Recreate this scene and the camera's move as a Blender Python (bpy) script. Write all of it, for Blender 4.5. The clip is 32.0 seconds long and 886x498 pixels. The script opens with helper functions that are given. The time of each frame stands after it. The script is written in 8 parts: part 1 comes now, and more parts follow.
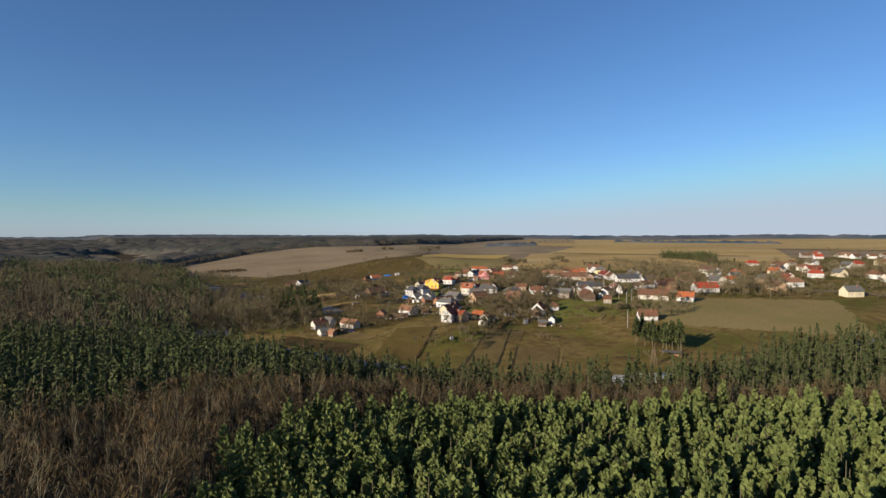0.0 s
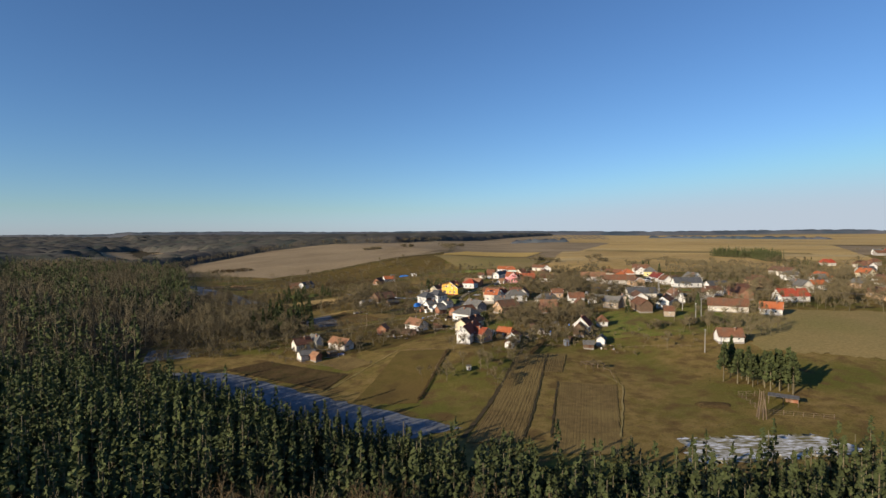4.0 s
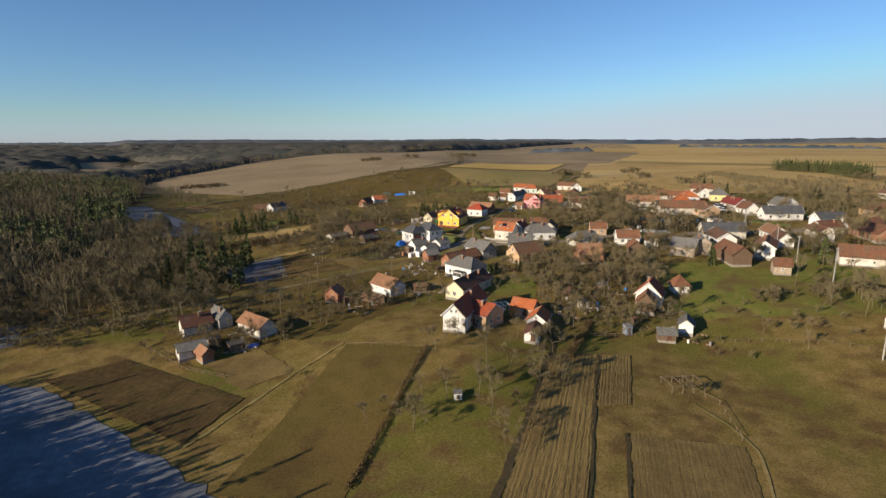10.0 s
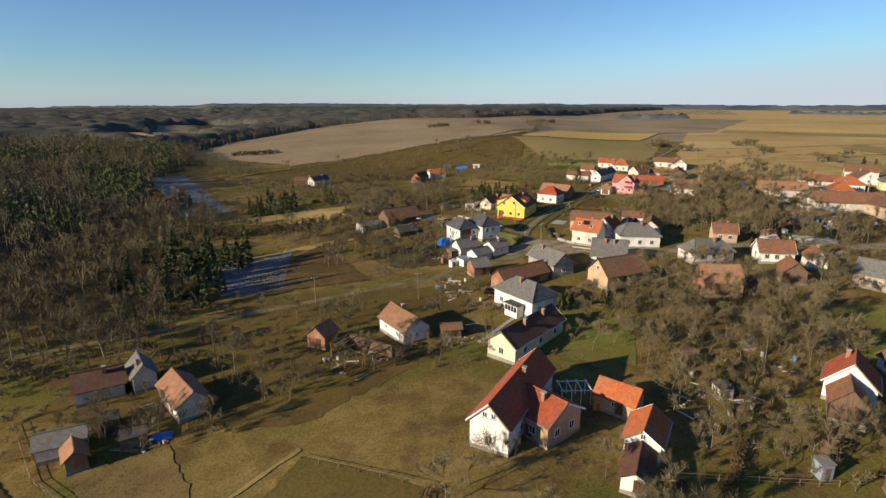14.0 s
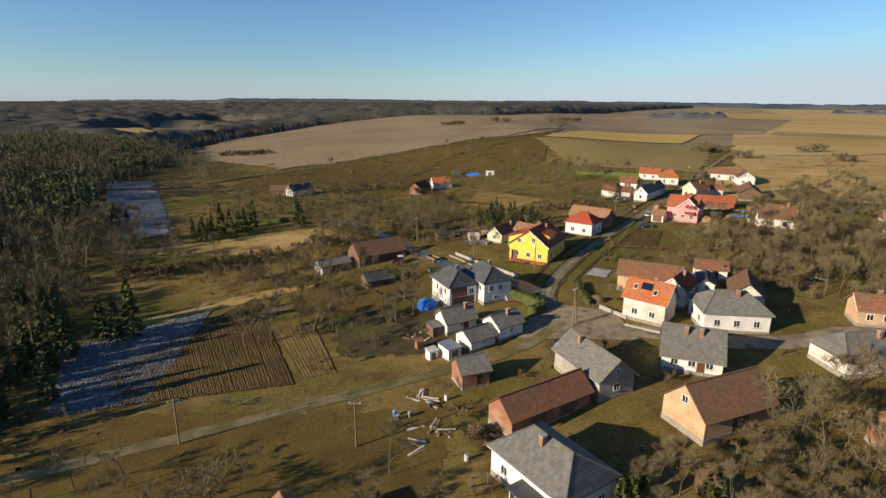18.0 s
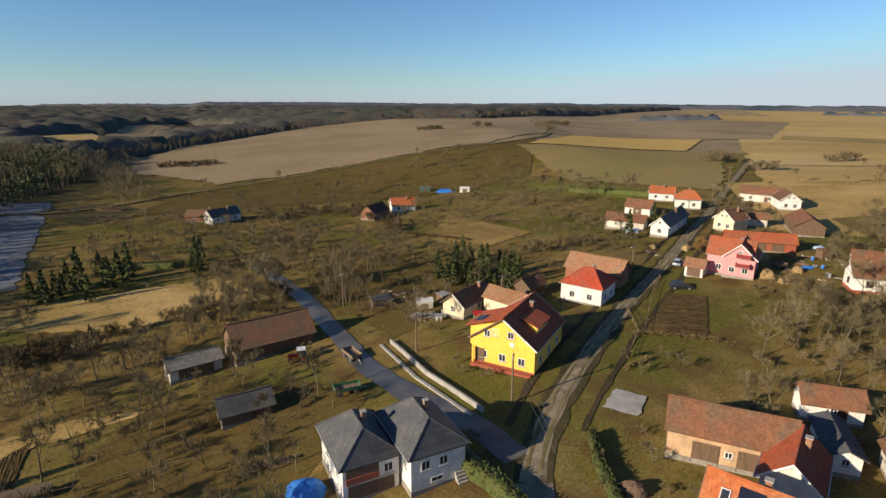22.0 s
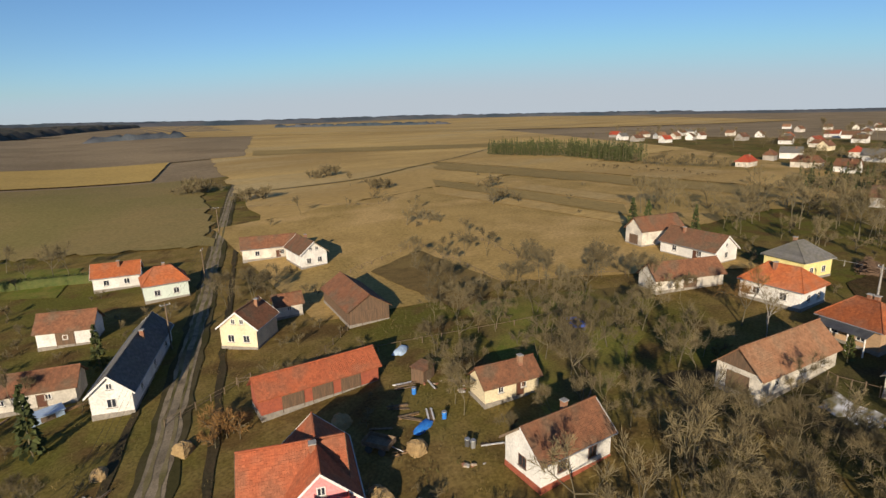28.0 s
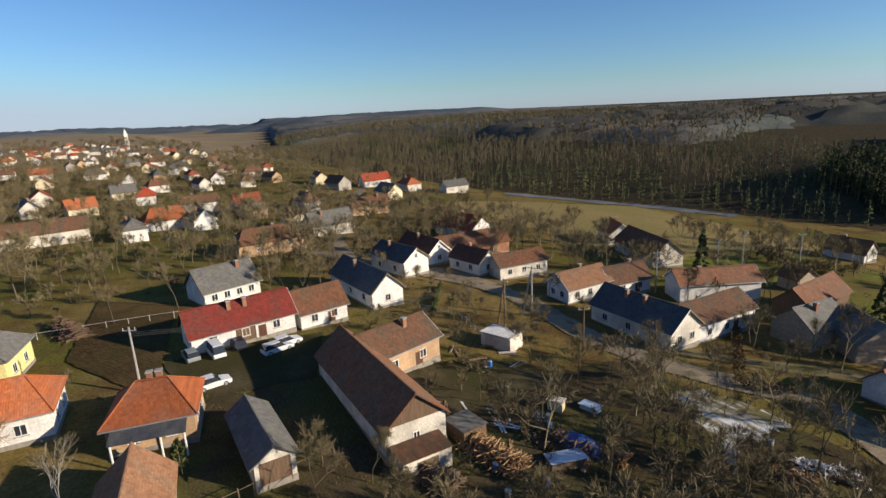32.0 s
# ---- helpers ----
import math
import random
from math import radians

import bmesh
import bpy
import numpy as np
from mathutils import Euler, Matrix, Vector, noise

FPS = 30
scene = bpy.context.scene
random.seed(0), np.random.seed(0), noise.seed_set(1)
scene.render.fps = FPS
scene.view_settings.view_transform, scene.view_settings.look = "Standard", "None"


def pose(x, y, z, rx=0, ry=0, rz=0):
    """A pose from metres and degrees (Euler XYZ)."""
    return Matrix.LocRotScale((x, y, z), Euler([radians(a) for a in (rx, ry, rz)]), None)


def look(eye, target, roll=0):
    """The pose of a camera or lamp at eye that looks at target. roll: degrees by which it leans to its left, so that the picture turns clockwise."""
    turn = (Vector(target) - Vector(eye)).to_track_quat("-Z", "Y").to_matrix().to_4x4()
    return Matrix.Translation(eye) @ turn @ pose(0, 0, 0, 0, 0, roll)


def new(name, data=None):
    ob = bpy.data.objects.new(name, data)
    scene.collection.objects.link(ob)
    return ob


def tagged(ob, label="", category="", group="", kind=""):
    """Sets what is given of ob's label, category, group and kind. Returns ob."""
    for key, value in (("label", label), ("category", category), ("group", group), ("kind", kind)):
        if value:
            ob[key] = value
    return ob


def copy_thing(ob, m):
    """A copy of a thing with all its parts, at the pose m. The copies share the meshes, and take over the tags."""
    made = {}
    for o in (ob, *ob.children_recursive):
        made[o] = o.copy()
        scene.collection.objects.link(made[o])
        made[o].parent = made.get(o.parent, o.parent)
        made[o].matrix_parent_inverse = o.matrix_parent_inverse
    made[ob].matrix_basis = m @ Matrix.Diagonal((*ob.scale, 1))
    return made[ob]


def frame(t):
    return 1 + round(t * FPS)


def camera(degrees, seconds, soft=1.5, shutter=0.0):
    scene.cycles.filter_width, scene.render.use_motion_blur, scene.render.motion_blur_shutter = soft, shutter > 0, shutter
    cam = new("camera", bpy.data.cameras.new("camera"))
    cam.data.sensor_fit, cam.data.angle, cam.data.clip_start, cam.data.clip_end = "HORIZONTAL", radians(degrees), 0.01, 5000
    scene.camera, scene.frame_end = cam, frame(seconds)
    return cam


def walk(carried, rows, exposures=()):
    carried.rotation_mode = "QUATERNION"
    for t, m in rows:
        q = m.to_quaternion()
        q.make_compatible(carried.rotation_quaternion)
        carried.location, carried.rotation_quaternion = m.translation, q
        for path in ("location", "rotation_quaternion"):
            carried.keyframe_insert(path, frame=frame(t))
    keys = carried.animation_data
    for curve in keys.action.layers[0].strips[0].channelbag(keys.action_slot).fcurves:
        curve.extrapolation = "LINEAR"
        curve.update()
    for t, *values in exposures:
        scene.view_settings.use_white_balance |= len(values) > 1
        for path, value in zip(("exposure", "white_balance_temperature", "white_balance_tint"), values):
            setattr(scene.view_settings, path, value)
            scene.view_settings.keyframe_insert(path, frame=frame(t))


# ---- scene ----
cam = camera(78.6, 32.0)
METRES, EYE, TILT, LEAN, TURN = 470.0, 48.0, -1.6, 0.1, 0.0
ROWS = [
    (0.0, 0.0, 0.0, 0.0, -0.0, 0.0, 0.0),
    (0.5, 0.001, 0.0176, 0.0002, 0.19, -0.02, -0.0),
    (1.0, 0.0021, 0.0352, 0.0004, 0.36, -0.04, -0.0),
    (1.5, 0.0033, 0.0526, 0.0009, 0.57, -0.05, 0.02),
    (2.0, 0.0046, 0.07, 0.0013, 0.78, -0.03, 0.01),
    (2.5, 0.0058, 0.0874, 0.0016, 1.85, -0.05, 0.01),
    (3.0, 0.0071, 0.1048, 0.0018, 2.51, -0.06, 0.06),
    (3.5, 0.0082, 0.122, 0.0022, 2.68, -0.1, 0.1),
    (5.5, 0.0137, 0.1902, 0.0043, 3.35, -1.48, 0.16),
    (6.0, 0.0146, 0.2071, 0.0048, 3.48, -1.48, 0.19),
    (6.5, 0.0154, 0.2239, 0.005, 3.63, -1.72, 0.2),
    (7.0, 0.0161, 0.2408, 0.0054, 3.75, -5.64, 0.23),
    (7.5, 0.0168, 0.2578, 0.0059, 3.87, -6.27, 0.22),
    (8.0, 0.0176, 0.2747, 0.0064, 4.02, -6.24, 0.21),
    (8.5, 0.0177, 0.2915, 0.0068, 4.13, -6.2, 0.16),
    (9.0, 0.0181, 0.3083, 0.007, 4.25, -6.28, 0.1),
    (9.5, 0.0184, 0.325, 0.0069, 4.33, -8.5, 0.08),
    (10.0, 0.0188, 0.3417, 0.0076, 4.41, -9.95, 0.03),
    (10.5, 0.0196, 0.3583, 0.0079, 4.52, -9.91, 0.05),
    (11.0, 0.0201, 0.3747, 0.0083, 5.51, -9.88, -0.02),
    (11.5, 0.0212, 0.3908, 0.0087, 9.48, -9.91, -0.07),
    (12.0, 0.0221, 0.4071, 0.0089, 11.15, -9.9, -0.09),
    (12.5, 0.0222, 0.4234, 0.009, 11.52, -10.97, -0.18),
    (13.0, 0.0218, 0.4397, 0.0093, 11.83, -13.3, -0.28),
    (13.5, 0.0211, 0.4559, 0.0094, 12.15, -13.58, -0.35),
    (14.0, 0.0201, 0.472, 0.0095, 12.47, -13.53, -0.41),
    (14.5, 0.0187, 0.4879, 0.0098, 12.78, -13.5, -0.54),
    (16.5, 0.0122, 0.5526, 0.011, 13.93, -14.02, -0.8),
    (17.0, 0.011, 0.569, 0.0112, 14.21, -14.01, -0.82),
    (17.5, 0.0098, 0.5852, 0.0113, 14.46, -13.93, -0.83),
    (18.0, 0.0087, 0.6014, 0.0117, 14.7, -13.91, -0.87),
    (18.5, 0.0074, 0.6175, 0.012, 14.89, -13.89, -0.89),
    (19.0, 0.0064, 0.6336, 0.0125, 15.1, -13.88, -0.88),
    (19.5, 0.0053, 0.6495, 0.0129, 15.28, -13.87, -0.83),
    (20.0, 0.0042, 0.6653, 0.0132, 15.66, -13.84, -0.82),
    (20.5, 0.0031, 0.6811, 0.0133, 17.08, -13.83, -0.8),
    (21.0, 0.0021, 0.6967, 0.0135, 17.02, -13.8, -0.79),
    (21.5, 0.0009, 0.7122, 0.0136, 14.56, -13.66, -0.7),
    (22.0, 0.0001, 0.7276, 0.014, 13.32, -13.6, -0.63),
    (22.5, -0.0002, 0.743, 0.0142, 11.69, -13.52, -0.54),
    (23.0, -0.0001, 0.7584, 0.0143, 9.15, -13.41, -0.47),
    (23.5, 0.0005, 0.7736, 0.0147, 6.77, -13.3, -0.27),
    (24.0, 0.0018, 0.789, 0.015, 5.94, -13.25, -0.23),
    (24.5, 0.0039, 0.8043, 0.0154, 5.04, -13.18, -0.1),
    (26.5, 0.0195, 0.8655, 0.0168, -14.08, -12.83, 0.95),
    (27.0, 0.0255, 0.8798, 0.0171, -20.87, -12.74, 1.26),
    (27.5, 0.0323, 0.8931, 0.0174, -28.16, -12.71, 1.63),
    (28.0, 0.0445, 0.9113, 0.0179, -38.18, -12.7, 2.17),
    (28.5, 0.0533, 0.9219, 0.0181, -46.31, -12.76, 2.5),
    (29.0, 0.0623, 0.931, 0.0183, -55.41, -12.84, 2.85),
    (29.5, 0.0711, 0.9382, 0.0184, -64.62, -12.98, 3.17),
    (30.0, 0.0793, 0.944, 0.0185, -75.92, -13.28, 3.56),
    (30.5, 0.0869, 0.9484, 0.0186, -87.12, -13.68, 3.83),
    (31.0, 0.0937, 0.9517, 0.0184, -98.51, -14.11, 4.0),
    (31.5, 0.1006, 0.9533, 0.0184, -110.21, -14.68, 4.12),
    (32.0, 0.1072, 0.9543, 0.0181, -122.4, -15.19, 4.04),
]
walk(cam, [(t, pose(0, 0, EYE, TILT, LEAN, TURN) @ pose(METRES * x, METRES * y, METRES * z, 90 + pitch, roll, yaw)) for t, x, y, z, yaw, pitch, roll in ROWS], exposures=((0.0, 0.34, 6550, 10), (6.0, 0.40, 6750, 10), (9.0, 0.43, 6850, 10), (13.0, 0.52, 7000, 10), (17.0, 0.53, 7000, 10), (21.0, 0.51, 7000, 10), (24.0, 0.49, 7050, 10), (27.0, 0.36, 7000, 10), (29.0, 0.26, 6900, 10), (31.0, 0.30, 6700, 10), (32.0, 0.42, 6600, 10)))

# ---- world and light: low winter sun from behind and to the side ----
SUN_EL, SUN_AZ = 17.5, 229.0            # degrees; azimuth clockwise from +y
wd = bpy.data.worlds.new("winter_sky")
scene.world = wd
wd.use_nodes = True
wn, wl = wd.node_tree.nodes, wd.node_tree.links
wn.clear()
sky = wn.new("ShaderNodeTexSky")
sky.sky_type = "NISHITA"
sky.sun_disc = False
sky.sun_elevation = radians(SUN_EL)
sky.sun_rotation = radians(SUN_AZ)
sky.altitude = 300
sky.air_density, sky.dust_density, sky.ozone_density = 1.0, 0.1, 4.5
bg = wn.new("ShaderNodeBackground")
bg.inputs["Strength"].default_value = 0.085
wo = wn.new("ShaderNodeOutputWorld")
tint = wn.new("ShaderNodeMix")
tint.data_type, tint.blend_type = "RGBA", "MULTIPLY"
tint.inputs[0].default_value = 1.0
tint.inputs[7].default_value = (0.82, 0.97, 1.14, 1)
wl.new(sky.outputs[0], tint.inputs[6])
# thin winter haze: the low sky pales to a cool grey instead of yellow
sp_ = wn.new("ShaderNodeSeparateColor")
cb_ = wn.new("ShaderNodeCombineColor")
wl.new(tint.outputs[2], sp_.inputs[0])


def sky_math(op, a, b, k=None, soft=0.0):
    q = wn.new("ShaderNodeMath")
    q.operation = op
    q.inputs[2].default_value = soft
    wl.new(a, q.inputs[0])
    if b is None:
        q.inputs[1].default_value = k
    else:
        wl.new(b, q.inputs[1])
    return q.outputs[0]


r_ = sky_math("SMOOTH_MIN", sky_math("MINIMUM", sp_.outputs[0], sky_math("MULTIPLY", sp_.outputs[1], None, 0.88)), None, 4.5, 2.0)
g_ = sky_math("SMOOTH_MIN", sp_.outputs[1], sky_math("ADD", sky_math("MULTIPLY", r_, None, -0.55), None, 7.75), None, 1.6)
b_ = sky_math("SMOOTH_MIN", sky_math("MAXIMUM", sp_.outputs[2], sky_math("MULTIPLY", sp_.outputs[1], None, 1.12)), sky_math("ADD", sky_math("MULTIPLY", r_, None, -1.15), None, 11.4), None, 1.6)
for k_, s_ in enumerate((r_, g_, b_)):
    wl.new(s_, cb_.inputs[k_])
wl.new(cb_.outputs[0], bg.inputs[0])
wl.new(bg.outputs[0], wo.inputs[0])
sun = new("sun", bpy.data.lights.new("sun", "SUN"))
sun.data.energy, sun.data.angle, sun.data.color = 5.0, radians(0.6), (1.0, 0.87, 0.70)
sx, sy = math.sin(radians(SUN_AZ)), math.cos(radians(SUN_AZ))
sun.matrix_world = look((sx * 300, sy * 300, 300 * math.tan(radians(SUN_EL))), (0, 0, 0))

# ---- materials ----
def mat(name, c1, c2, scale=1.0, rough=0.9, fine=8.0, bump=0.0, metal=0.0, per=0.0, stretch=(1, 1, 1), c3=None, big=0.06, spec=0.3, world=False, c4=None, mid=0.15, amp=0.22):
    """Two-scale procedural surface: c1 and c2 mixed by mottling, c3 in large patches; per: change from object to object."""
    m = bpy.data.materials.new(name)
    m.use_nodes = True
    n, l = m.node_tree.nodes, m.node_tree.links
    b = n["Principled BSDF"]
    b.inputs["Roughness"].default_value, b.inputs["Metallic"].default_value = rough, metal
    b.inputs["Specular IOR Level"].default_value = spec if (not world or spec > 0.4) else 0.02
    co = n.new("ShaderNodeNewGeometry").outputs["Position"] if world else n.new("ShaderNodeTexCoord").outputs["Object"]
    mp = n.new("ShaderNodeMapping")
    mp.inputs["Scale"].default_value = stretch
    l.new(co, mp.inputs[0])

    def nz(s, d=3.0):
        t = n.new("ShaderNodeTexNoise")
        t.inputs["Scale"].default_value, t.inputs["Detail"].default_value = s, d
        l.new(mp.outputs[0], t.inputs["Vector"])
        return t.outputs["Fac"]

    def mix(f, a, c, lo=0.35, hi=0.65):
        r = n.new("ShaderNodeMapRange")
        r.inputs[1].default_value, r.inputs[2].default_value = lo, hi
        l.new(f, r.inputs[0])
        x = n.new("ShaderNodeMix")
        x.data_type = "RGBA"
        l.new(r.outputs[0], x.inputs[0])
        for k, v in ((6, a), (7, c)):
            if isinstance(v, tuple):
                x.inputs[k].default_value = (*v, 1)
            else:
                l.new(v, x.inputs[k])
        return x.outputs[2]

    col = mix(nz(scale, 4.0), c1, c2)
    if c3:
        col = mix(nz(big, 5.0), col, c3, 0.45, 0.62)
    if c4:
        col = mix(nz(mid, 6.0), col, c4, 0.50, 0.66)
    f = nz(scale * fine, 2.0)
    hs = n.new("ShaderNodeHueSaturation")
    r = n.new("ShaderNodeMapRange")
    r.inputs[1].default_value, r.inputs[2].default_value = 0.2, 0.8
    r.inputs[3].default_value, r.inputs[4].default_value = 1 - amp, 1 + amp
    l.new(f, r.inputs[0])
    val = r.outputs[0]
    if per:
        oi = n.new("ShaderNodeObjectInfo")
        r2 = n.new("ShaderNodeMapRange")
        r2.inputs[3].default_value, r2.inputs[4].default_value = 1 - per, 1 + per
        l.new(oi.outputs["Random"], r2.inputs[0])
        mu = n.new("ShaderNodeMath")
        mu.operation = "MULTIPLY"
        l.new(val, mu.inputs[0])
        l.new(r2.outputs[0], mu.inputs[1])
        val = mu.outputs[0]
    l.new(val, hs.inputs["Value"])
    l.new(col, hs.inputs["Color"])
    l.new(hs.outputs[0], b.inputs["Base Color"])
    if bump:
        bp = n.new("ShaderNodeBump")
        bp.inputs["Strength"].default_value, bp.inputs["Distance"].default_value = 0.6, bump
        l.new(f, bp.inputs["Height"])
        l.new(bp.outputs[0], b.inputs["Normal"])
    return m


def roof_mat(name, c1, c2, dirt, row=0.30, rough=0.85):
    """Roof tiles: courses along the slope and columns along the ridge, weathered in blotches."""
    m = mat(name, c1, c2, 1.3, rough, 6.0, 0.0, 0.0, 0.10, (1, 1, 1), dirt, 0.35)
    n, l = m.node_tree.nodes, m.node_tree.links
    b = n["Principled BSDF"]
    tc = n.new("ShaderNodeTexCoord")
    sp = n.new("ShaderNodeSeparateXYZ")
    l.new(tc.outputs["Object"], sp.inputs[0])

    def saw(sock, step):
        d = n.new("ShaderNodeMath")
        d.operation = "DIVIDE"
        d.inputs[1].default_value = step
        l.new(sock, d.inputs[0])
        f = n.new("ShaderNodeMath")
        f.operation = "FRACT"
        l.new(d.outputs[0], f.inputs[0])
        return f.outputs[0]

    a = n.new("ShaderNodeMath")
    a.operation = "ADD"
    l.new(saw(sp.outputs[2], row * 0.62), a.inputs[0])
    l.new(saw(sp.outputs[0], row * 0.8), a.inputs[1])
    bp = n.new("ShaderNodeBump")
    bp.inputs["Strength"].default_value, bp.inputs["Distance"].default_value = 0.8, 0.07
    l.new(a.outputs[0], bp.inputs["Height"])
    # each tile a little lighter or darker than its neighbours
    sn = n.new("ShaderNodeVectorMath")
    sn.operation = "SNAP"
    sn.inputs[1].default_value = (row, 50.0, row * 0.62)
    l.new(tc.outputs["Object"], sn.inputs[0])
    wnz = n.new("ShaderNodeTexWhiteNoise")
    l.new(sn.outputs[0], wnz.inputs["Vector"])
    mr = n.new("ShaderNodeMapRange")
    mr.inputs[3].default_value, mr.inputs[4].default_value = 0.83, 1.15
    l.new(wnz.outputs["Value"], mr.inputs[0])
    hs = [q for q in n if q.type == "HUE_SAT"][0]
    mu = n.new("ShaderNodeMath")
    mu.operation = "MULTIPLY"
    l.new(hs.inputs["Value"].links[0].from_socket, mu.inputs[0])
    l.new(mr.outputs[0], mu.inputs[1])
    l.new(mu.outputs[0], hs.inputs["Value"])
    l.new(bp.outputs[0], b.inputs["Normal"])
    return m


M = {}
M["grass"] = mat("winter_grass", (0.152, 0.111, 0.034), (0.216, 0.150, 0.056), 0.30, 0.95, 9.0, 0.05, c3=(0.111, 0.104, 0.025), big=0.03, world=True, c4=(0.115, 0.075, 0.030), mid=0.16, amp=0.40)
M["lawn"] = mat("green_grass", (0.120, 0.146, 0.028), (0.185, 0.165, 0.045), 0.35, 0.95, 9.0, 0.04, c3=(0.144, 0.122, 0.035), big=0.05, world=True, c4=(0.132, 0.097, 0.038), mid=0.11, amp=0.33)
M["meadow"] = mat("dry_meadow", (0.126, 0.090, 0.030), (0.103, 0.079, 0.024), 0.25, 0.95, 10.0, 0.05, c3=(0.126, 0.087, 0.030), big=0.03, world=True, c4=(0.091, 0.063, 0.024), mid=0.12, amp=0.3)
M["straw"] = mat("pale_stubble", (0.530, 0.366, 0.142), (0.430, 0.291, 0.111), 0.05, 0.95, 20.0, 0.04, stretch=(0.3, 1, 1), c3=(0.354, 0.236, 0.092), big=0.010, world=True, c4=(0.454, 0.337, 0.158), mid=0.02, amp=0.25)
M["dry"] = mat("dry_grassland", (0.403, 0.274, 0.103), (0.327, 0.222, 0.084), 0.12, 0.95, 12.0, 0.05, c3=(0.303, 0.213, 0.076), big=0.03, world=True, c4=(0.455, 0.308, 0.127), mid=0.05, amp=0.3)
M["gold"] = mat("golden_stubble", (0.491, 0.333, 0.108), (0.438, 0.298, 0.098), 0.03, 0.95, 20.0, 0.03, world=True)
M["tan"] = mat("tan_field", (0.272, 0.207, 0.124), (0.236, 0.178, 0.106), 0.02, 0.95, 20.0, 0.03, c3=(0.300, 0.226, 0.134), big=0.006, world=True, c4=(0.220, 0.163, 0.096), mid=0.015)
M["winterwheat"] = mat("young_crop", (0.233, 0.180, 0.074), (0.263, 0.194, 0.080), 0.05, 0.95, 20.0, 0.03, c3=(0.212, 0.174, 0.065), big=0.02, world=True)
M["fallow"] = mat("fallow_stubble", (0.290, 0.209, 0.084), (0.250, 0.183, 0.075), 0.06, 0.95, 20.0, 0.03, stretch=(1, 0.3, 1), c3=(0.320, 0.230, 0.092), big=0.02, world=True)
M["soil"] = mat("ploughed_soil", (0.091, 0.062, 0.028), (0.064, 0.042, 0.020), 0.9, 0.97, 5.0, 0.12, c3=(0.109, 0.074, 0.032), big=0.08, world=True, c4=(0.072, 0.057, 0.022), mid=0.2, amp=0.45)
M["soil2"] = mat("harrowed_soil", (0.170, 0.118, 0.049), (0.128, 0.090, 0.037), 0.5, 0.97, 8.0, 0.05, c3=(0.192, 0.138, 0.054), big=0.08, world=True, amp=0.4)
# Frost on grass and soil, darkened in colour for the shade over it.
M["frost"] = mat("shade_darkened_frost", (0.190, 0.202, 0.220), (0.137, 0.148, 0.159), 0.5, 0.9, 8.0, 0.05, c3=(0.114, 0.121, 0.125), big=0.05, world=True)
M["frostsoil"] = mat("shade_darkened_frost_soil", (0.176, 0.184, 0.197), (0.092, 0.088, 0.084), 0.9, 0.9, 5.0, 0.1, world=True)
M["snow"] = mat("thin_snow", (0.684, 0.703, 0.741), (0.162, 0.142, 0.067), 0.9, 0.9, 4.0, 0.05, stretch=(0.6, 1.6, 1), c3=(0.162, 0.142, 0.067), big=0.35, world=True)
M["floor"] = mat("forest_litter", (0.075, 0.055, 0.032), (0.05, 0.045, 0.025), 0.4, 0.97, 6.0, 0.1, world=True)
M["asphalt"] = mat("worn_asphalt", (0.262, 0.212, 0.145), (0.178, 0.148, 0.104), 0.45, 0.9, 12.0, 0.02, c3=(0.290, 0.232, 0.152), big=0.15, world=True, c4=(0.140, 0.116, 0.082), mid=0.5, amp=0.35)
M["dirt"] = mat("dirt_track", (0.216, 0.180, 0.099), (0.149, 0.121, 0.064), 0.4, 0.95, 9.0, 0.04, c3=(0.114, 0.103, 0.039), big=0.15, world=True)
# Yard colour is darkened for mud and for barn shadows alike.
M["yard"] = mat("trodden_yard", (0.090, 0.075, 0.041), (0.062, 0.051, 0.026), 0.35, 0.95, 9.0, 0.04, c3=(0.056, 0.051, 0.021), big=0.12, world=True)
M["mud"] = mat("dark_farmyard_mud", (0.081, 0.063, 0.035), (0.059, 0.046, 0.025), 0.5, 0.95, 8.0, 0.08, c3=(0.086, 0.079, 0.028), big=0.12, world=True, amp=0.4)
M["concrete"] = mat("concrete", (0.370, 0.352, 0.317), (0.290, 0.273, 0.246), 0.8, 0.85, 9.0, 0.01)
M["r_red"] = roof_mat("red_tiles", (0.324, 0.077, 0.032), (0.270, 0.059, 0.027), (0.243, 0.077, 0.045))
M["r_orange"] = roof_mat("orange_tiles", (0.425, 0.123, 0.041), (0.365, 0.102, 0.036), (0.340, 0.128, 0.063))
M["r_bright"] = roof_mat("bright_red_tiles", (0.40, 0.062, 0.028), (0.34, 0.052, 0.024), (0.30, 0.075, 0.04))
M["r_shed"] = roof_mat("orange_red_tiles", (0.36, 0.098, 0.042), (0.30, 0.08, 0.036), (0.26, 0.095, 0.05))
M["r_brown"] = roof_mat("weathered_brown_tiles", (0.216, 0.095, 0.049), (0.158, 0.070, 0.038), (0.144, 0.091, 0.056))
M["r_old"] = roof_mat("old_mossy_tiles", (0.180, 0.087, 0.049), (0.137, 0.073, 0.042), (0.122, 0.084, 0.052))
M["r_tan"] = roof_mat("pale_tan_tiles", (0.302, 0.154, 0.084), (0.245, 0.119, 0.063), (0.259, 0.154, 0.091))
M["r_dark"] = roof_mat("dark_brown_tiles", (0.117, 0.050, 0.032), (0.090, 0.041, 0.027), (0.108, 0.063, 0.041))
M["r_maroon"] = roof_mat("maroon_tiles", (0.225, 0.036, 0.025), (0.180, 0.032, 0.023), (0.162, 0.045, 0.032))
